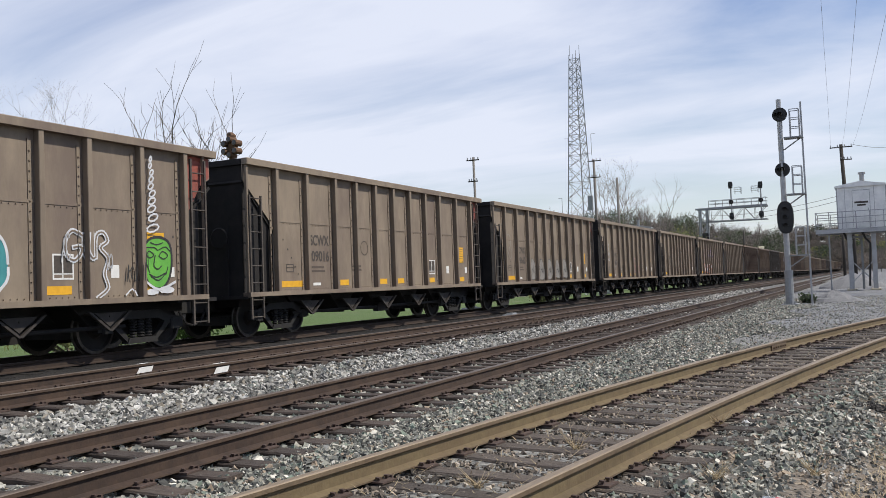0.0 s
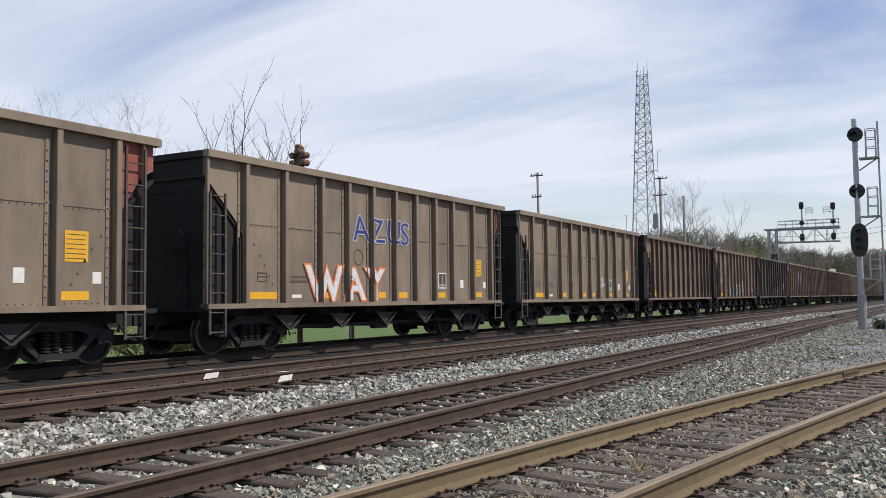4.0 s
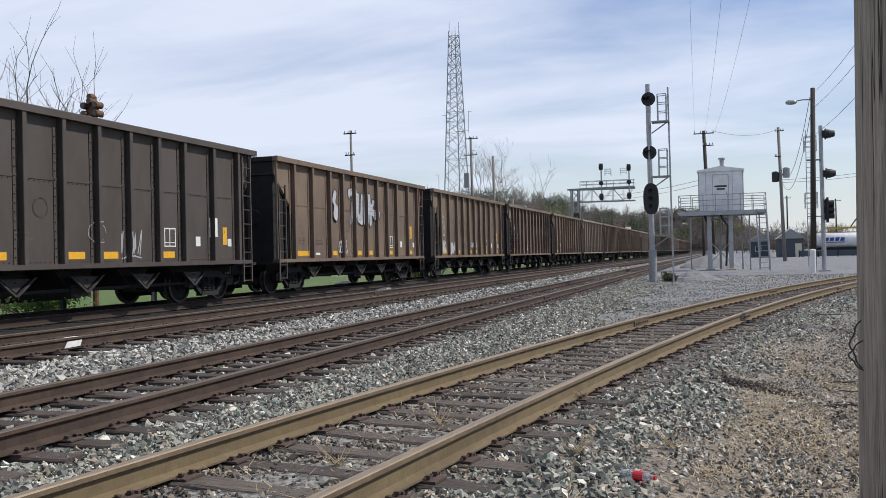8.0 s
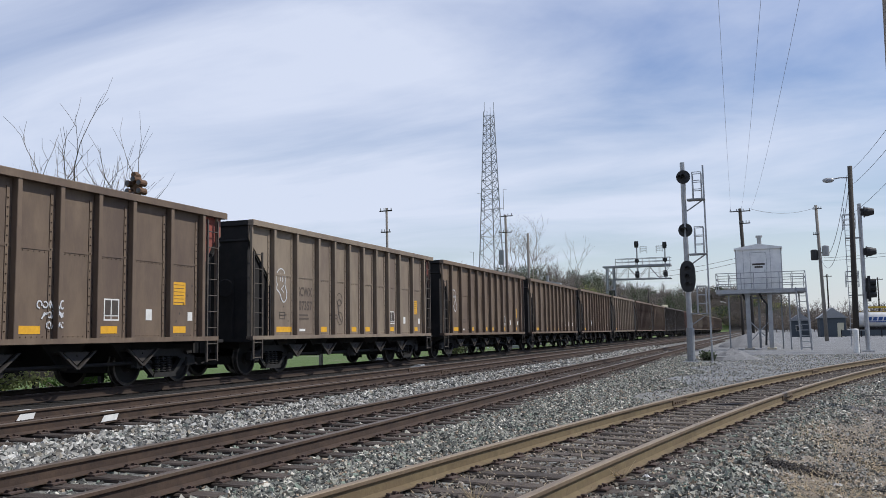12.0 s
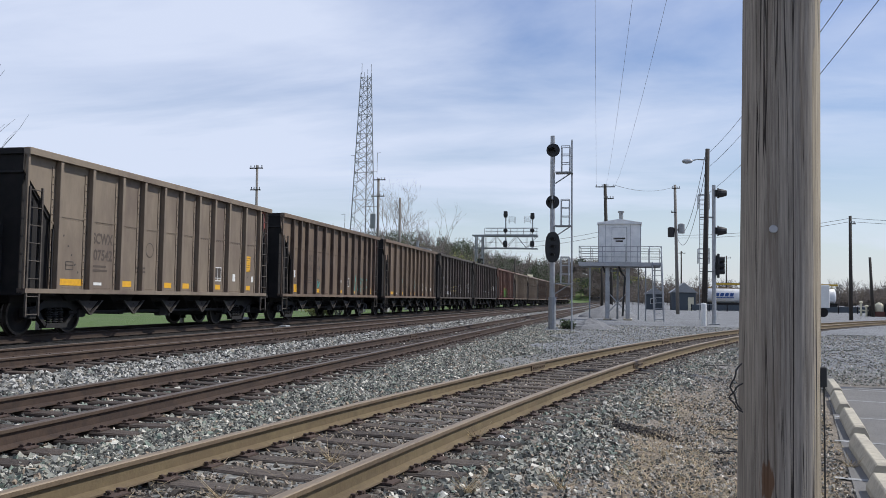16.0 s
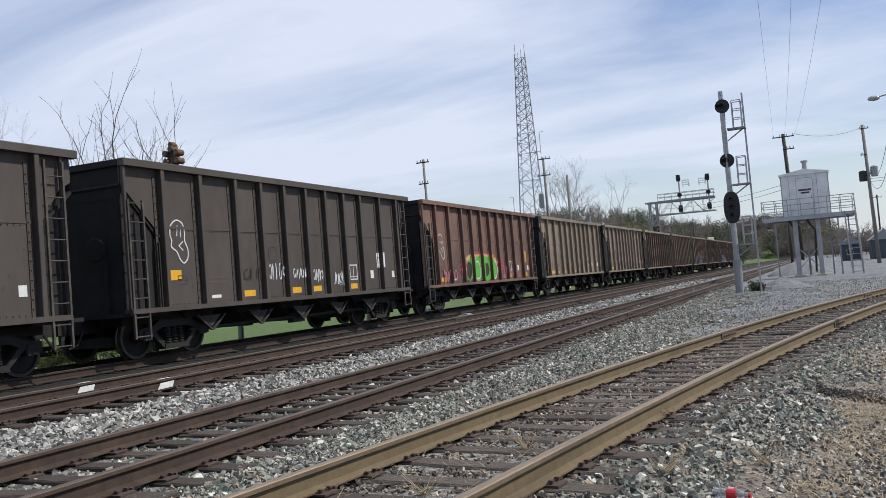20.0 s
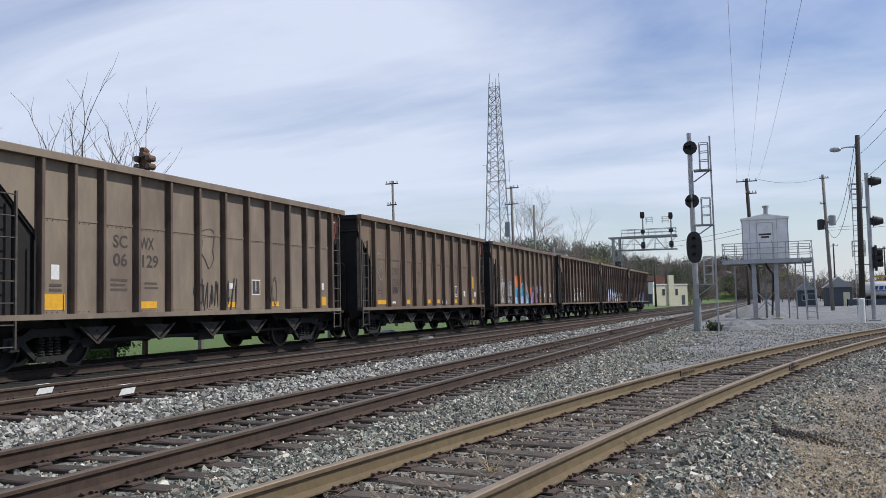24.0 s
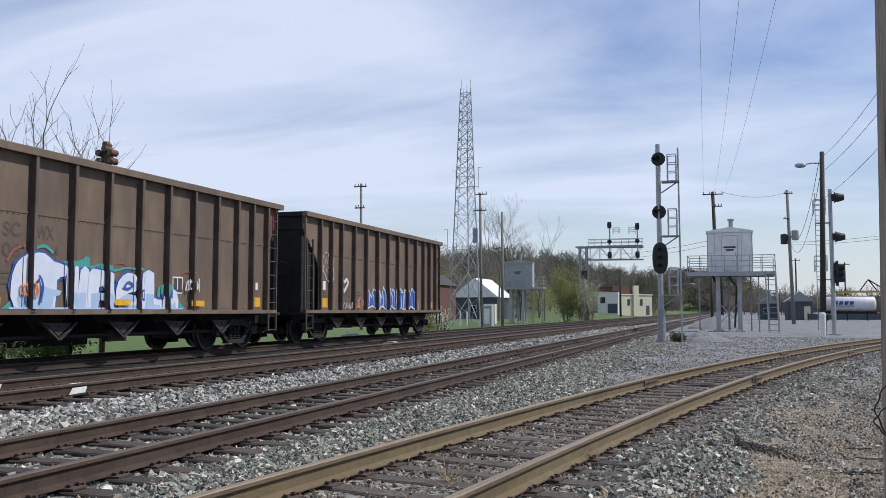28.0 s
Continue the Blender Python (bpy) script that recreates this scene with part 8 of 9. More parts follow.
# ---- tank cars and yard plant ----
def tank_car(x0, x1, y, zc, r, label, logo=False):
    m = thing("tank_car", label, "railway car", pose(0, y, 0))
    part("tank", Shape().lathe([(r * 0.55, x0), (r * 0.85, x0 + 0.12), (r, x0 + 0.4), (r, x1 - 0.4), (r * 0.85, x1 - 0.12), (r * 0.55, x1)], "x", (0, 0, zc), n=28), TANK, m, smooth=True)
    part("frame_beam", Shape().box(x0, x1, -1.2, 1.2, zc - r - 0.35, zc - r + 0.15), BLACK, m)
    for x in (x0 + 1.2, x1 - 1.2):
        part("truck", Shape().box(x - 0.9, x + 0.9, -1.0, 1.0, 0.25, zc - r - 0.2), BLACK, m)
        for d in (-0.8, 0.8):
            part("wheel", Shape().lathe([(0.45, -1.05), (0.45, -0.9)], "y", (x + d, 0, 0.45), n=14), BLACK, m)
    part("walkway", Shape().box(x0 + 0.2, x1 - 0.2, -0.4, 0.4, zc + r, zc + r + 0.06), YELLOW_STEEL, m)
    for x in (x0 + 0.5, (x0 + x1) / 2, x1 - 0.5):
        part("railing_post", Shape().bar((x, -0.4, zc + r), (x, -0.4, zc + r + 0.5), 0.05), YELLOW_STEEL, m)
    if logo:
        xm = (x0 + x1) / 2 - 1.0
        for k in range(4):
            part("emblem", Shape().slab([(xm - 1.4 + k * 0.75, zc - 0.1), (xm - 0.85 + k * 0.75, zc - 0.1), (xm - 0.7 + k * 0.75, zc + 0.45), (xm - 1.25 + k * 0.75, zc + 0.45)], -r - 0.03, -r + 0.08, axis="y"), BLUE, m)
        part("emblem_bar", Shape().box(xm - 1.7, xm + 1.5, -r - 0.03, -r + 0.1, zc - 0.35, zc - 0.22), BLUE, m)
    return m


tank_car(13.2, 20.6, 150, 2.45, 1.25, "white tank car with blue markings in the yard", True)
tank_car(24.0, 33.0, 150, 2.6, 1.3, "white tank car in the yard")
tank_car(33.0, 43.0, 108, 2.2, 1.35, "white tank car on a siding")
YB = thing("loading_gantry", "yellow steel loading gantry over the tank cars", "gantry", pose(0, 148, 0))
part("beam", Shape().box(14, 33, -0.15, 0.15, 4.2, 4.5), YELLOW_STEEL, YB)
for x in (14.2, 21.2, 29.5):
    part("post", Shape().box(x - 0.12, x + 0.12, -0.12, 0.12, 0, 4.3), YELLOW_STEEL, YB)
part("brace", Shape().bar((18.2, 0, 4.5), (19.4, 0, 6.2), 0.16).bar((20.6, 0, 4.5), (19.4, 0, 6.2), 0.16), BLACK, YB)
part("boom", Shape().bar((19.4, 0, 6.2), (21.6, 0, 4.7), 0.16), BLACK, YB)
TR = thing("box_trailer", "white box trailer parked in the yard", "trailer", pose(19.28, 100, 0))
part("body", Shape().cbox(-1.2, 1.9, -1.2, 4, 1.0, 3.4, 0.05), WHITE, TR)
for x in (-0.6, 1.3):
    part("wheel", Shape().lathe([(0.5, -0.2), (0.5, 0.2)], "y", (x, -0.8, 0.5), n=14), BLACK, TR)
WL = thing("yard_fence", "low dark steel yard fence", "fence", pose(0, 0, 0))
for i in range(16):
    x = 10 + i * 2.6
    part("fence_post", Shape().bar((x, 138, 0), (x, 138, 1.1), 0.12), BLACK, WL)
part("fence_panel", Shape().box(10, 49, 138.05, 138.12, 0.15, 1.0), SLATE, WL)
SP = thing("salt_bin", "tan dome-topped bin in the yard", "bin", pose(29.46, 112, 0))
part("body", Shape().cbox(-0.55, 0.55, -0.5, 0.5, 0, 0.62, 0.04), BRICK_RED, SP)
part("dome", Shape().lathe([(0.54, 0.62), (0.53, 1.1), (0.44, 1.4), (0.26, 1.6), (0.05, 1.68)], "z", (0, 0, 0), n=14), CREAM, SP)
for i, (x, w, mt) in enumerate(((28.59, 0.5, BLACK), (30.45, 0.9, BLACK), (31.24, 0.95, SLATE), (35.0, 2.2, SLATE), (37.5, 1.4, BLACK))):
    Q = thing("machinery_crate", "dark equipment crate in the yard", "crate", pose(x, 112, 0))
    part("body", Shape().cbox(-w / 2, w / 2, -0.6, 0.6, 0.05, 1.3 + 0.2 * (i % 3), 0.05), mt, Q)
    part("skid", Shape().box(-w / 2, w / 2, -0.5, 0.5, 0, 0.08), BLACK, Q)
VM = thing("valve_stand", "small pale yellow valve stand in the yard", "valve", pose(27.73, 112, 0))
for x, h in ((-0.25, 1.75), (0.35, 1.3)):
    part("pipe", Shape().lathe([(0.12, 0), (0.12, h - 0.2), (0.22, h - 0.15), (0.2, h), (0.05, h + 0.06)], "z", (x, 0, 0), n=10), CREAM, VM)
part("cross_pipe", Shape().tube((-0.5, 0, 0.7), (0.6, 0, 0.7), 0.09, n=8), CREAM, VM)
LO = thing("parked_locomotive", "black tank wagon with pipes parked in the yard", "railway car", pose(45.5, 125, 0))
part("body", Shape().cbox(-4.5, 5, -1.2, 1.2, 0.9, 2.9, 0.2), BLACK, LO)
for i in range(5):
    part("hatch", Shape().lathe([(0.45, 2.9), (0.45, 3.4), (0.1, 3.5)], "z", (-3.6 + 1.9 * i, 0, 0), n=12), BLACK, LO)
for x in (-3.2, 3.6):
    part("truck", Shape().box(x - 1, x + 1, -1, 1, 0, 0.95), BLACK, LO)

# leaning sign by the drive
SG = thing("leaning_sign", "white sign on a leaning dark post", "sign", pose(9.3, 30.0, -0.2, 0, -22, 0))
part("post", Shape().tube((0, 0, -0.1), (0, 0, 1.5), 0.03, n=8), CABLE, SG)
part("panel", Shape().cbox(-0.19, 0.19, -0.045, -0.03, 1.04, 1.62, 0.002), WHITE, SG)
for i in range(5):
    part("writing_bar", Shape().box(-0.13, 0.13 - 0.04 * (i % 2), -0.048, -0.046, 1.5 - 0.08 * i, 1.522 - 0.08 * i), GALV_DARK, SG)

# low relay boxes, pipes and switch gear along the main line
for x, y, s_, lab in ((-16.3, 36.0, 0.5, "grey switch machine beside the rail"), (-12.2, 30.5, 0.35, "low grey track circuit box")):
    SW = thing("switch_machine", lab, "switch machine", pose(x, y, land(x, y)))
    part("housing", Shape().cbox(-s_ * 0.7, s_ * 0.7, -0.4, 0.4, 0.02, 0.16, 0.03), GALV_DARK, SW)
    part("lid", Shape().cbox(-s_ * 0.4, s_ * 0.4, -0.22, 0.22, 0.16, 0.21, 0.02), GALV_DARK, SW)
# white painted mark across the near main track
WM = thing("painted_marker", "white painted stripe on rail webs and a pale board", "track marker", pose(0, 0, 0))
for x, y in ((T2 + 0.7525 + 0.012, 10.88), (T2 - 0.7525 + 0.012, 10.75)):
    part("paint_patch", Shape().slab([(y - 0.19, Z2 - 0.15), (y + 0.15, Z2 - 0.14), (y + 0.19, Z2 - 0.05), (y - 0.12, Z2 - 0.055)], x + 0.066, x + 0.07), WHITE, WM)
    part("paint_top", Shape().box(x - 0.03, x + 0.03, y - 0.1, y + 0.14, Z2, Z2 + 0.004), WHITE, WM)
part("pale_board", Shape().cbox(T2 + 0.9, T2 + 1.45, 10.95, 11.08, land(-9, 11) + 0.0, land(-9, 11) + 0.035, 0.01), WHITE, WM)

# gravel piles
for x, y, w, h, lab in ((-1.55, 42.5, 1.3, 0.6, "small mound of pale grey gravel"), (-1.2, 72, 2.6, 1.2, "mound of grey gravel and rubble behind the hut")):
    s = Shape()
    n = 26
    rings = 9
    for j in range(rings):
        f = j / (rings - 1)
        for i in range(n):
            a = 6.2832 * i / n
            r = w * (1 - f) * (1 + 0.14 * noise.noise((math.cos(a) * 2, math.sin(a) * 2, f * 3 + x)))
            s.v.append((r * math.cos(a), r * math.sin(a), h * f ** 0.85 + 0.05 * noise.noise((a * 3, f * 8, y)) - 0.03))
    s.f = [(j * n + i, j * n + (i + 1) % n, (j + 1) * n + (i + 1) % n, (j + 1) * n + i) for j in range(rings - 1) for i in range(n)]
    s.m = [0] * len(s.f)
    ob = part("mound", s, mat("heaped_gravel", (0.24, 0.24, 0.238), (0.13, 0.13, 0.13), 18, 0.95, 0, 0.8, 30), None, at=(x, y, 0.0))
    tagged(ob, lab, "gravel mound")


# ---- wires ----
def wire(name, p, q, sag, r=0.012, label="thin grey overhead wire", n=18, material=WIRE):
    p, q = Vector(p), Vector(q)
    pts = [p.lerp(q, i / n) - Vector((0, 0, sag * 4 * (i / n) * (1 - i / n))) for i in range(n + 1)]
    ob = part(name, Shape().path(pts, r, 4), material, None)
    tagged(ob, label, "cable")


for a, b in ((-2.45, 0.3), (-1.6, 1.4), (-0.8, 2.4)):
    wire("overhead_wire", (a, 79, 11.6), (b, -15, 10.6), 1.5, 0.006)
for z, x, e in ((10.1, 4.75, 4.0), (9.25, 4.72, 4.4), (7.7, 4.7, 4.9)):
    wire("service_cable", (x, 53.4, z), (e, 0.5, 8.4), 0.9, 0.009, "black service cable from the lamp pole", material=CABLE)
wire("overhead_wire", (-0.8, 79, 11.6), (5.5, 100, 14.1), 0.5, 0.02)
wire("overhead_wire", (4.6, 53.4, 9.9), (5.6, 100, 9.6), 2.2, 0.02)
wire("overhead_wire", (4.6, 53.4, 8.9), (5.6, 100, 9.0), 2.6, 0.02)
for z in (8.6, 8.9):
    wire("overhead_wire", (19.3, 82, z), (75, 90, z - 0.6), 0.7, 0.02)
    wire("overhead_wire", (19.3, 82, z), (5.6, 100, z - 0.2), 0.4, 0.02)
wire("overhead_wire", (-1.5, 79, 7.6), (-17.6, 111, 8.6), 0.5, 0.02)
wire("overhead_wire", (-1.5, 79, 7.2), (-17.6, 111, 8.0), 0.5, 0.02)



# ---- trees and bushes ----
def limb(s, p, d, ln, r, depth, rnd, up=0.25, n=4, fork=3, k=0):
    bend = Vector((rnd.uniform(-1, 1), rnd.uniform(-1, 1), rnd.uniform(-0.6, 0.6))) * ln * 0.09
    mid = p + d * ln * 0.5 + bend
    q = p + d * ln
    s.tube(p, mid, r, r * 0.8, n, k, caps=False)
    s.tube(mid, q, r * 0.8, r * 0.55, n, k, caps=False)
    if depth == 0:
        return
    for i in range(fork if depth > 1 else fork + 1):
        f = rnd.uniform(0.45, 1.0) if i else 1.0
        e = (d + Vector((rnd.uniform(-1, 1), rnd.uniform(-1, 1), rnd.uniform(-0.45, 0.6) + up)) * 0.85).normalized()
        limb(s, p + d * ln * f if i == 0 else p.lerp(mid, min(1, 2 * f)) if f < 0.5 else mid.lerp(q, 2 * f - 1), e, ln * rnd.uniform(0.55, 0.8), r * 0.55, depth - 1, rnd, up, max(3, n - 1), fork)


def bare_tree(name, label, at, h, seed, stems=1, spread=0.25, depth=4, material=None, r=None, fork=3, wide=0.6):
    rnd = random.Random(seed)
    m = thing(name, label, "tree", at)
    trunk, crown = Shape(), Shape()
    r = r or h * 0.013
    for i in range(stems):
        a = 6.2832 * (i + rnd.random() * 0.5) / stems
        d = Vector((math.cos(a) * spread, math.sin(a) * spread, 1)).normalized() if stems > 1 else Vector((rnd.uniform(-0.05, 0.05), 0, 1)).normalized()
        ln = h * rnd.uniform(0.3, 0.42)
        p = Vector((math.cos(a), math.sin(a), 0)) * (0.2 if stems > 1 else 0)
        trunk.tube(p - Vector((0, 0, 0.3)), p + d * ln, r, r * 0.7, 7, caps=False)
        for j in range(fork + 1):
            f = rnd.uniform(0.6, 1.0) if j else 1.0
            e = (d + Vector((rnd.uniform(-1, 1), rnd.uniform(-1, 1), rnd.uniform(0.2, 0.9))) * wide).normalized()
            limb(crown, p + d * ln * f, e, h * rnd.uniform(0.2, 0.3), r * 0.5, depth - 1, rnd, fork=fork)
    part("trunk", trunk, material or BARK, m)
    part("crown", crown, material or BARK, m)


bare_tree("tree", "bare multi-stemmed tree with budding twigs behind the train", pose(-25.6, 28, -0.05), 10.4, 3, stems=7, spread=0.2, depth=4, r=0.12, fork=2, wide=0.34)
bare_tree("tree", "large bare tree behind the train", pose(-61, 45, 0), 19, 7, depth=6, r=0.14, material=BARK_FAR)
bare_tree("tree", "bare tree behind the train", pose(-50.5, 46, 0), 15, 8, depth=6, r=0.11, material=BARK_FAR)
bare_tree("tree", "bare tree behind the train", pose(-70, 46, 0), 19, 9, depth=6, r=0.14, material=BARK_FAR)
bare_tree("tree", "tall bare spreading tree near the tower", pose(-30.2, 115, 0), 17, 12, depth=6, r=0.16, wide=0.6, material=BARK_FAR)
bare_tree("tree", "thin bare tree with a broken top", pose(-24.6, 118, 0), 15, 14, depth=4, r=0.11, fork=2, wide=0.35, material=BARK_FAR)


def leafy(name, label, at, w, h, count, leaf, material, seed, category="bush", tall=1.0):
    """A crown of many small leaves on thin stems, uneven and open."""
    rng = np.random.default_rng(seed)
    m = thing(name, label, category, at)
    st = Shape()
    rnd = random.Random(seed)
    tips = []
    for i in range(14):
        a, f = rnd.uniform(0, 6.28), rnd.uniform(0.3, 1)
        tip = Vector((math.cos(a) * w * 0.45 * f, math.sin(a) * w * 0.45 * f, h * rnd.uniform(0.45, 0.95) * (1.05 - 0.4 * f)))
        st.tube((0.2 * math.cos(a), 0.2 * math.sin(a), -0.1), tip, 0.04, 0.012, 4, caps=False)
        tips.append(tip)
    part("stem", st, BARK, m)
    base = np.array([t[:] for t in tips])
    c = base[rng.integers(0, len(base), count)] * rng.uniform(0.35, 1.06, (count, 1)) + rng.normal(0, 1, (count, 3)) * np.array([w * 0.10, w * 0.10, h * 0.085])
    c[:, 2] = np.abs(c[:, 2])
    u = rng.normal(size=(count, 3)); u /= np.linalg.norm(u, axis=1)[:, None]
    v = np.cross(u, rng.normal(size=(count, 3))); v /= np.linalg.norm(v, axis=1)[:, None]
    s = leaf * rng.uniform(0.5, 1.3, (count, 1))
    pts = np.stack([c - u * s, c + v * s * 0.55, c + u * s, c - v * s * 0.55], 1).reshape(-1, 3)
    me = bpy.data.meshes.new("crown")
    me.from_pydata(pts.tolist(), [], (np.arange(count * 4).reshape(-1, 4)).tolist())
    me.materials.append(material)
    part("crown", me, None, m)


leafy("bush", "yellow-green budding bush beside the main line", pose(-18.9, 103, 0), 5.4, 7.4, 7000, 0.10, LEAF_Y, 21)
leafy("bush", "yellow-green budding bush with white blossom", pose(-16.9, 104, 0), 3.8, 6.4, 4200, 0.10, LEAF_Y, 22)
leafy("bush", "white blossoming small tree", pose(-16.0, 102, 0), 3.6, 7.0, 1500, 0.08, BLOSSOM, 23)
leafy("bush", "small white-blossoming shrub by the rails", pose(-17.8, 53, 0), 2.0, 1.9, 900, 0.06, BLOSSOM, 25)
leafy("bush", "low green shrub by the rails", pose(-18.6, 52, 0), 2.6, 1.4, 1200, 0.07, LEAF_Y, 26)
leafy("bush", "scrubby green bush behind a guard rail", pose(-19.0, 16.5, 0), 4.0, 1.1, 2600, 0.06, LEAF_Y, 27)
leafy("bush", "scrubby green bush behind a guard rail", pose(-19.3, 20.5, 0), 3.0, 0.9, 1600, 0.06, LEAF_G, 28)
leafy("bush", "dry dark weed tuft at the signal foot", pose(-2.5, 41.3, 0), 0.9, 0.6, 500, 0.07, LEAF_D, 29)
GRL = thing("guard_rail", "black steel guard rail beyond the train", "guard rail", pose(-18.0, 0, 0))
for y in np.arange(6, 21, 2.4):
    part("post", Shape().box(-0.06, 0.06, y - 0.06, y + 0.06, -0.1, 0.75), BLACK, GRL)
part("beam", Shape().box(0.07, 0.11, 5, 21, 0.45, 0.7), BLACK, GRL)
for x, y in ((-17.6, 24.0), (-17.9, 33.5)):
    PST = thing("post", "weathered grey wooden post in the grass", "post", pose(x, y, land(x, y)))
    part("stake", Shape().cbox(-0.07, 0.07, -0.07, 0.07, 0, 1.0, 0.01), POLE, PST)


def woods(name, label, seed, spots, material, depth=3, h=(8, 12)):
    rnd = random.Random(seed)
    s = Shape()
    for x, y in spots:
        ht = rnd.uniform(*h)
        p = Vector((x, y, land(x, y) - 0.2))
        d = Vector((rnd.uniform(-0.08, 0.08), 0, 1)).normalized()
        r = ht * 0.013
        s.tube(p, p + d * ht * 0.35, r, r * 0.75, 4, caps=False)
        for j in range(4):
            e = (d + Vector((rnd.uniform(-1, 1), rnd.uniform(-1, 1), rnd.uniform(0.1, 0.9))) * 0.5).normalized()
            limb(s, p + d * ht * rnd.uniform(0.2, 0.35), e, ht * 0.24, r * 0.6, depth - 1, rnd, n=3)
    me = bpy.data.meshes.new(name)
    me.from_pydata(s.v, [], s.f)
    me.materials.append(material)
    tagged(new(name, me), label, "woods", kind="stuff")


def leaf_wood(name, label, seed, spots, material, w, h, count, leaf):
    rng = np.random.default_rng(seed)
    pts = []
    for x, y in spots:
        k = rng.uniform(0.6, 1.3)
        c = rng.normal(0, 1, (count, 3))
        c /= np.linalg.norm(c, axis=1)[:, None] ** 0.6
        c = c * np.array([w, w, h * 0.42]) * k * 0.6 + np.array([x, y, land(x, y) + h * k * 0.5])
        u = rng.normal(size=(count, 3)); u /= np.linalg.norm(u, axis=1)[:, None]
        v = np.cross(u, rng.normal(size=(count, 3))); v /= np.linalg.norm(v, axis=1)[:, None]
        s = leaf * rng.uniform(0.5, 1.3, (count, 1))
        pts.append(np.stack([c - u * s, c + v * s * 0.6, c + u * s, c - v * s * 0.6], 1).reshape(-1, 3))
    pts = np.concatenate(pts)
    me = bpy.data.meshes.new(name)
    me.vertices.add(len(pts)); me.vertices.foreach_set("co", pts.ravel())
    f = np.arange(len(pts))
    me.loops.add(len(f)); me.loops.foreach_set("vertex_index", f)
    me.polygons.add(len(f) // 4); me.polygons.foreach_set("loop_start", np.arange(0, len(f), 4))
    me.update(calc_edges=True)
    me.materials.append(material)
    tagged(new(name, me), label, "woods", kind="stuff")


rw = random.Random(77)


def spots(x0, x1, y0, y1, count):
    """Random tree places that leave the view along the rails to the trackside building open."""
    out = []
    while len(out) < count:
        x, y = rw.uniform(x0, x1), rw.uniform(y0, y1)
        if y < 218 and -0.2 < x / y < -0.07:
            continue
        out.append((x, y))
    return out


woods("bare_woods", "grey-brown bare spring woods on the hillside", 31, spots(-150, -19, 185, 330, 380), BARK_FAR, h=(10, 16))
woods("bare_woods", "grey-brown bare woods beyond the yard", 32, spots(-4, 150, 300, 420, 220), BARK_FAR, h=(9, 14))
woods("bare_woods", "bare trees behind the tower and house", 33, spots(-85, -32, 142, 185, 80), BARK_FAR, h=(8, 14))
leaf_wood("evergreen_wood", "dark evergreen trees on the hillside", 34, spots(-70, -16, 205, 280, 44), LEAF_D, 3.2, 11.0, 1300, 0.2)
leaf_wood("budding_wood", "yellow-green budding trees on the hillside", 35, spots(-80, -16, 160, 260, 70), LEAF_Y, 3.2, 7.5, 750, 0.16)
leaf_wood("brown_thicket", "brown thicket below the woods", 36, spots(-4, 150, 310, 430, 150), THICKET, 6.5, 7.0, 1500, 0.26)
leaf_wood("brown_thicket", "brown thicket on the hillside", 37, spots(-150, -17, 222, 320, 230), THICKET, 4.6, 8.5, 1500, 0.17)
woods("bare_woods", "grey-brown bare woods on the hill across the valley", 39, spots(-110, 14, 462, 520, 190), BARK_FAR, h=(11, 16))
leaf_wood("brown_thicket", "brown thicket on the hill across the valley", 38, spots(-110, 16, 462, 520, 170), THICKET, 6, 9.0, 1200, 0.28)
leaf_wood("budding_wood", "yellow-green budding trees on the far hill", 40, spots(-90, 10, 460, 500, 26), LEAF_Y, 5, 8.0, 420, 0.5)
leaf_wood("evergreen_wood", "dark evergreen trees on the far hill", 44, spots(-90, 10, 460, 505, 26), LEAF_D, 4, 10.0, 500, 0.5)


# ---- small things on the ground ----
def bottle():
    m = thing("plastic_bottle", "crushed clear plastic bottle with a red label on the gravel", "bottle", pose(-0.66, 5.85, land(-0.66, 5.85) + 0.05, 90, 0, 74))
    part("body", Shape().lathe([(0.01, -0.11), (0.032, -0.105), (0.033, -0.03), (0.029, 0.0), (0.033, 0.03), (0.031, 0.07), (0.014, 0.10), (0.013, 0.115)], "z", n=14), PLASTIC, m)
    part("label", Shape().lathe([(0.0335, -0.02), (0.0335, 0.045)], "z", n=14), RED_LABEL, m)
    part("cap", Shape().lathe([(0.015, 0.115), (0.015, 0.13)], "z", n=10), RED_LABEL, m)


bottle()


def straw_field(name, label, seed, spots, length):
    rng = np.random.default_rng(seed)
    n = len(spots)
    a = rng.uniform(0, 6.283, n)
    tilt = rng.uniform(0.05, 0.5, n)
    ln = length * rng.uniform(0.4, 1.2, n)
    d = np.stack([np.cos(a) * np.cos(tilt), np.sin(a) * np.cos(tilt), np.sin(tilt)], 1) * ln[:, None]
    side = np.stack([-np.sin(a), np.cos(a), np.zeros(n)], 1) * 0.0034
    p = spots
    v = np.stack([p - side, p + side, p + d + side * 0.4, p + d - side * 0.4], 1).reshape(-1, 3)
    me = bpy.data.meshes.new(name)
    me.from_pydata(v.tolist(), [], np.arange(4 * n).reshape(-1, 4).tolist())
    me.materials.append(STRAW)
    tagged(new(name, me), label, "dry grass", kind="stuff")


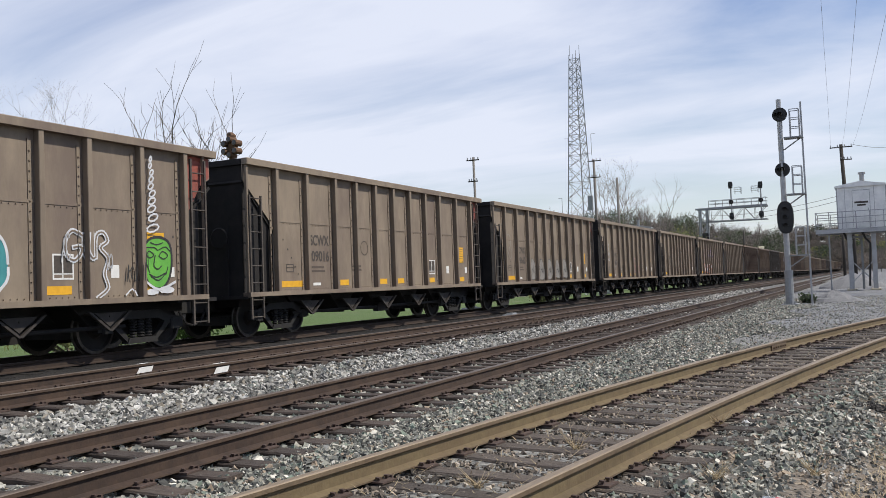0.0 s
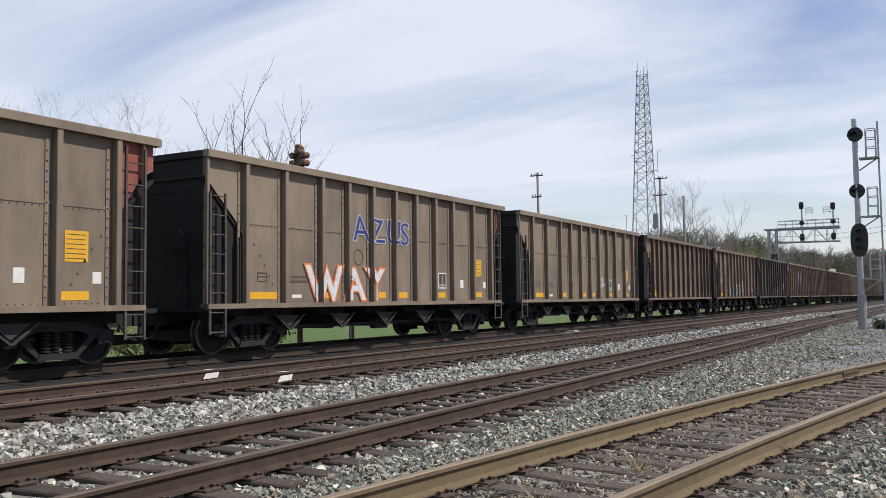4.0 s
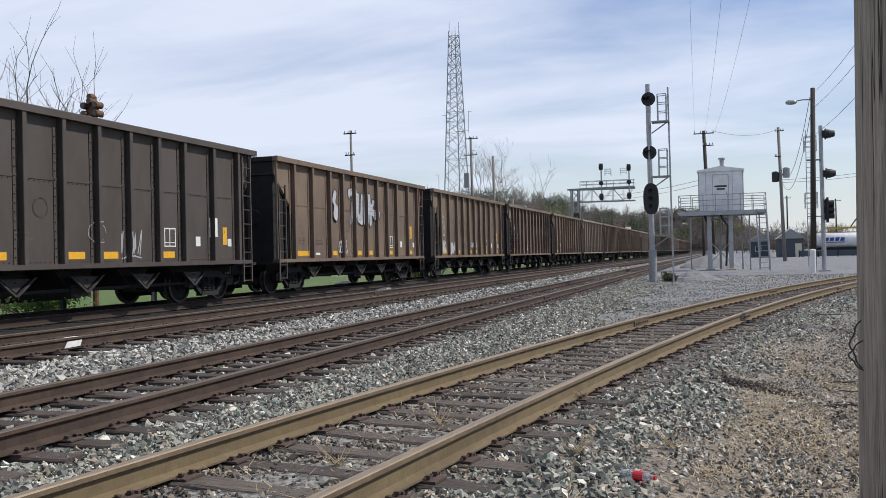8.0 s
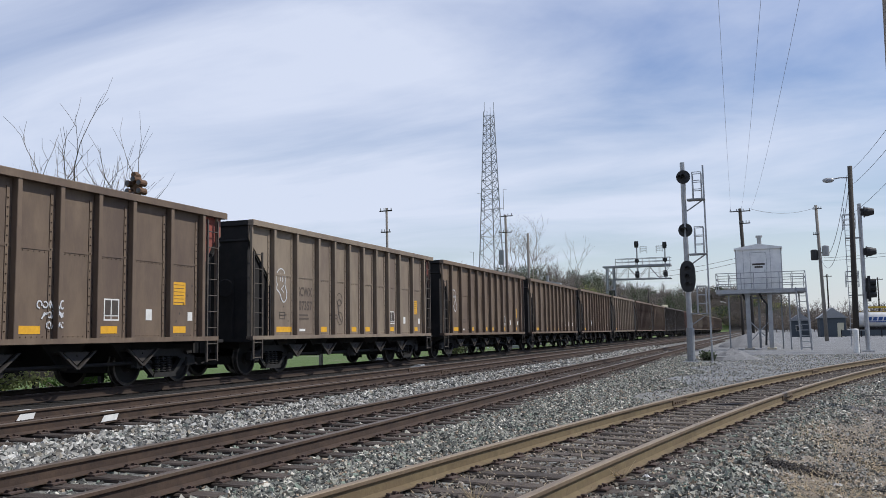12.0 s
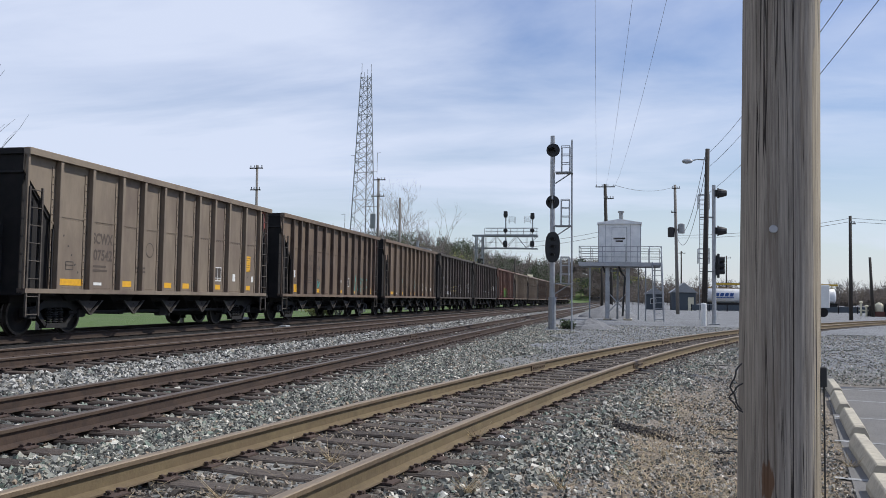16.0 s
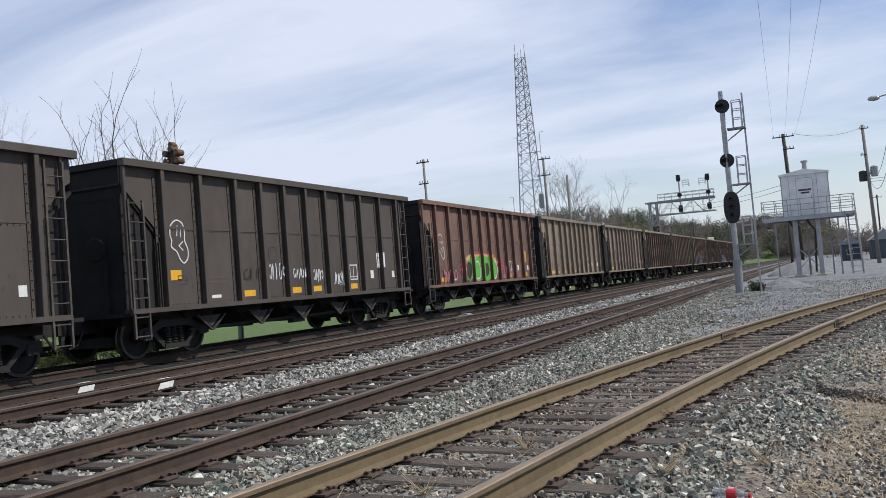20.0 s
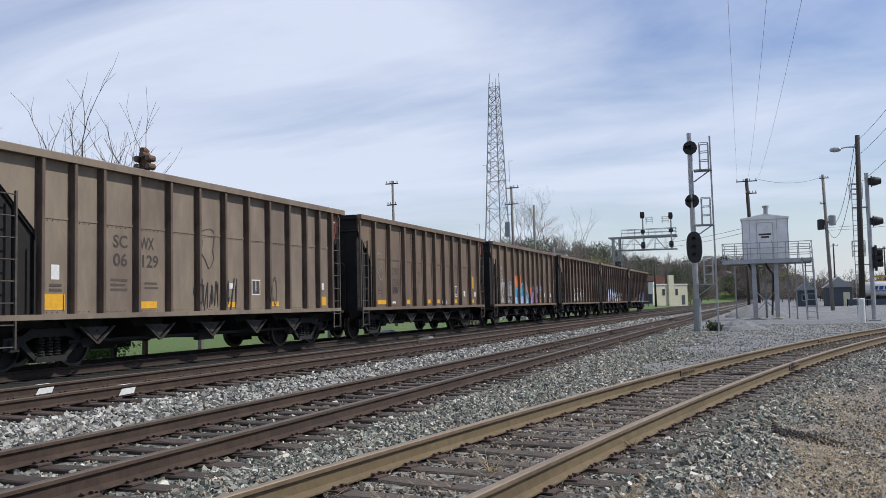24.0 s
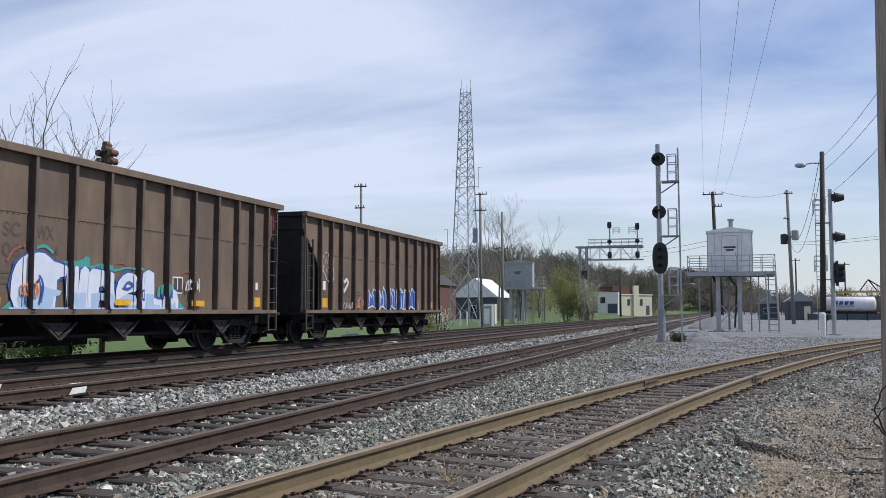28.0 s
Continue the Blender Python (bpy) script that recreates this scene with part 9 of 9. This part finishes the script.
straw_field("dry_grass", "dry straw lying on the dirt beside the siding", 41, scatter(41, lambda y: c_line(y) + 2.2, lambda y: max(c_line(y) + 2.3, 0.5 + 0.17 * y), 3, 16, 260, 0.01), 0.11)
straw_field("dry_grass", "dry straw tufts between the ties", 42, scatter(42, lambda y: c_line(y) - 0.7, lambda y: c_line(y) + 0.9, 3, 16, 45, 0.02), 0.12)
for x, y in ((2.27, 9.8), (-2.6, 5.4), (-2.35, 6.9), (-1.4, 8.3), (-1.1, 6.2), (-0.5, 6.9), (-0.3, 5.2)):
    rt = random.Random(int(y * 100))
    s = Shape()
    for i in range(26):
        a, l_ = rt.uniform(0, 6.28), rt.uniform(0.08, 0.26)
        s.tube((rt.uniform(-0.04, 0.04), rt.uniform(-0.04, 0.04), 0), (math.cos(a) * l_ * 0.7, math.sin(a) * l_ * 0.7, l_ * rt.uniform(0.3, 0.9)), 0.003, 0.001, 3, caps=False)
    tagged(part("weed_tuft", s, STRAW, None, at=(x, y, land(x, y) + (0.02 if x < 0 else 0.0))), "dry straw-coloured weed tuft between the stones", "weed")


def litter(at, w, l, h, seed, material, name, label, category):
    """A small crumpled scrap on the ground."""
    rnd = random.Random(seed)
    s = Shape()
    nx, ny = 9, 6
    for j in range(ny):
        for i in range(nx):
            u, v = i / (nx - 1) - 0.5, j / (ny - 1) - 0.5
            edge_ = min(1, 3 * (0.5 - abs(u)), 3 * (0.5 - abs(v)))
            s.v.append((w * u * (1 + rnd.uniform(-0.1, 0.1)), l * v * (1 + rnd.uniform(-0.2, 0.2)), max(0, edge_) * h * rnd.uniform(0.3, 1.0) - 0.004))
    s.f = [(j * nx + i, j * nx + i + 1, (j + 1) * nx + i + 1, (j + 1) * nx + i) for j in range(ny - 1) for i in range(nx - 1)]
    s.m = [0] * len(s.f)
    tagged(part(name, s, material, None, at=at), label, category)


def lay(x, y, up=0.02):
    return Vector((x, y, land(x, y) + up))


# a small oval of near-black stones
rc = np.random.default_rng(95)
cx, cy = 0.2 + 0.15 * rc.normal(size=2600), 10.4 + 0.09 * rc.normal(size=2600)
stone_field("dark_stone_patch", "small patch of near-black stones on the gravel", np.stack([cx, cy, [land(a, b) + 0.02 for a, b in zip(cx, cy)]], 1), 0.016, STONE_C, 96)
litter(lay(0.55, 9.95), 0.1, 0.04, 0.03, 5, WHITE, "paper_scrap", "white paper scrap on the gravel", "litter")
litter(lay(-1.2, 8.6), 0.07, 0.05, 0.03, 6, WHITE, "paper_scrap", "white paper scrap on the gravel", "litter")
rk = random.Random(91)
for x, y, ln_, a in ((1.25, 11.1, 0.5, 20), (1.05, 10.1, 0.45, -8), (0.95, 10.0, 0.3, 12), (1.2, 11.7, 0.4, 5), (1.9, 20.5, 0.8, 4), (-0.4, 7.6, 0.25, 60), (-0.9, 9.2, 0.2, -30)):
    pts = [Vector((ln_ * (i / 6 - 0.5), rk.uniform(-0.03, 0.03), 0.012 + rk.uniform(0, 0.03))) for i in range(7)]
    st = Shape().path(pts, 0.008, 5).path([pts[3], pts[3] + Vector((0.06, 0.07, 0.03)), pts[3] + Vector((0.12, 0.1, 0.02))], 0.005, 4)
    tagged(part("twig", st, BARK if y < 9.5 else CABLE, None, at=pose(x, y, land(x, y) + 0.012, 0, 0, a)), "dark twig lying on the dirt", "twig")
straw_field("dry_grass", "dry straw and spilled grain along the main line ties", 43, scatter(43, lambda y: -12.3, lambda y: -9.8, 5, 26, 70, 0.02), 0.16)


def straw_patch(x, y):
    return noise.noise((x * 1.1, y * 0.8, 3.0)) > 0.08


straw_field("dry_grass", "pale dry straw patches on the dirt", 44, scatter(44, lambda y: c_line(y) + 1.7, lambda y: max(c_line(y) + 1.9, 0.6 + 0.17 * y), 3.5, 15, 520, 0.012, straw_patch), 0.13)


# ---- what moves ----
ROLL = [(0, -0.05), (1, 15.30), (2, 30.30), (3, 45.62), (6, 91.71), (7, 106.95), (8, 122.55), (9, 137.77), (10, 152.97), (11, 168.36), (12, 183.67), (15, 229.44), (16, 244.58), (17, 259.80), (18, 274.92), (19, 290.05), (20, 305.34), (23, 350.77), (24, 365.58), (25, 380.05), (26, 394.85), (27, 409.85), (28, 424.80)]


def rolled(t):
    for (a, s), (b, e) in zip(ROLL, ROLL[1:]):
        if t <= b:
            return s + (e - s) * (t - a) / (b - a)
    return ROLL[-1][1]


def wheel_rows(k, d, wheel_y):
    """Turning of one wheelset, frame by frame while it passes near the camera."""
    times = [i / FPS for i in range(28 * FPS + 1) if -12 < HEAD + PITCH * k + wheel_y - rolled(i / FPS) < 48]
    if len(times) < 2:
        return []
    start = rolled(times[0])
    rows = [(t, pose(0, d, 0.455) @ Matrix.Rotation((rolled(t) - start) / 0.4585, 4, "X")) for t in times]
    if times[0] > 0:
        rows.insert(0, (0, rows[0][1]))
    if times[-1] < 28:
        rows.append((28, rows[-1][1]))
    return rows


def motions():
    for k, car in CARS.items():
        walk(car, [(t, pose(T1, HEAD + PITCH * k + SLACK.get(k, 0.0) - s, Z1)) for t, s in ROLL])
        for truck in car.children:
            if truck.name.startswith("truck"):
                for w in truck.children:
                    if w.name.startswith("wheelset"):
                        rows = wheel_rows(k, w.location.y, truck.location.y + w.location.y)
                        if rows:
                            walk(w, rows)


motions()
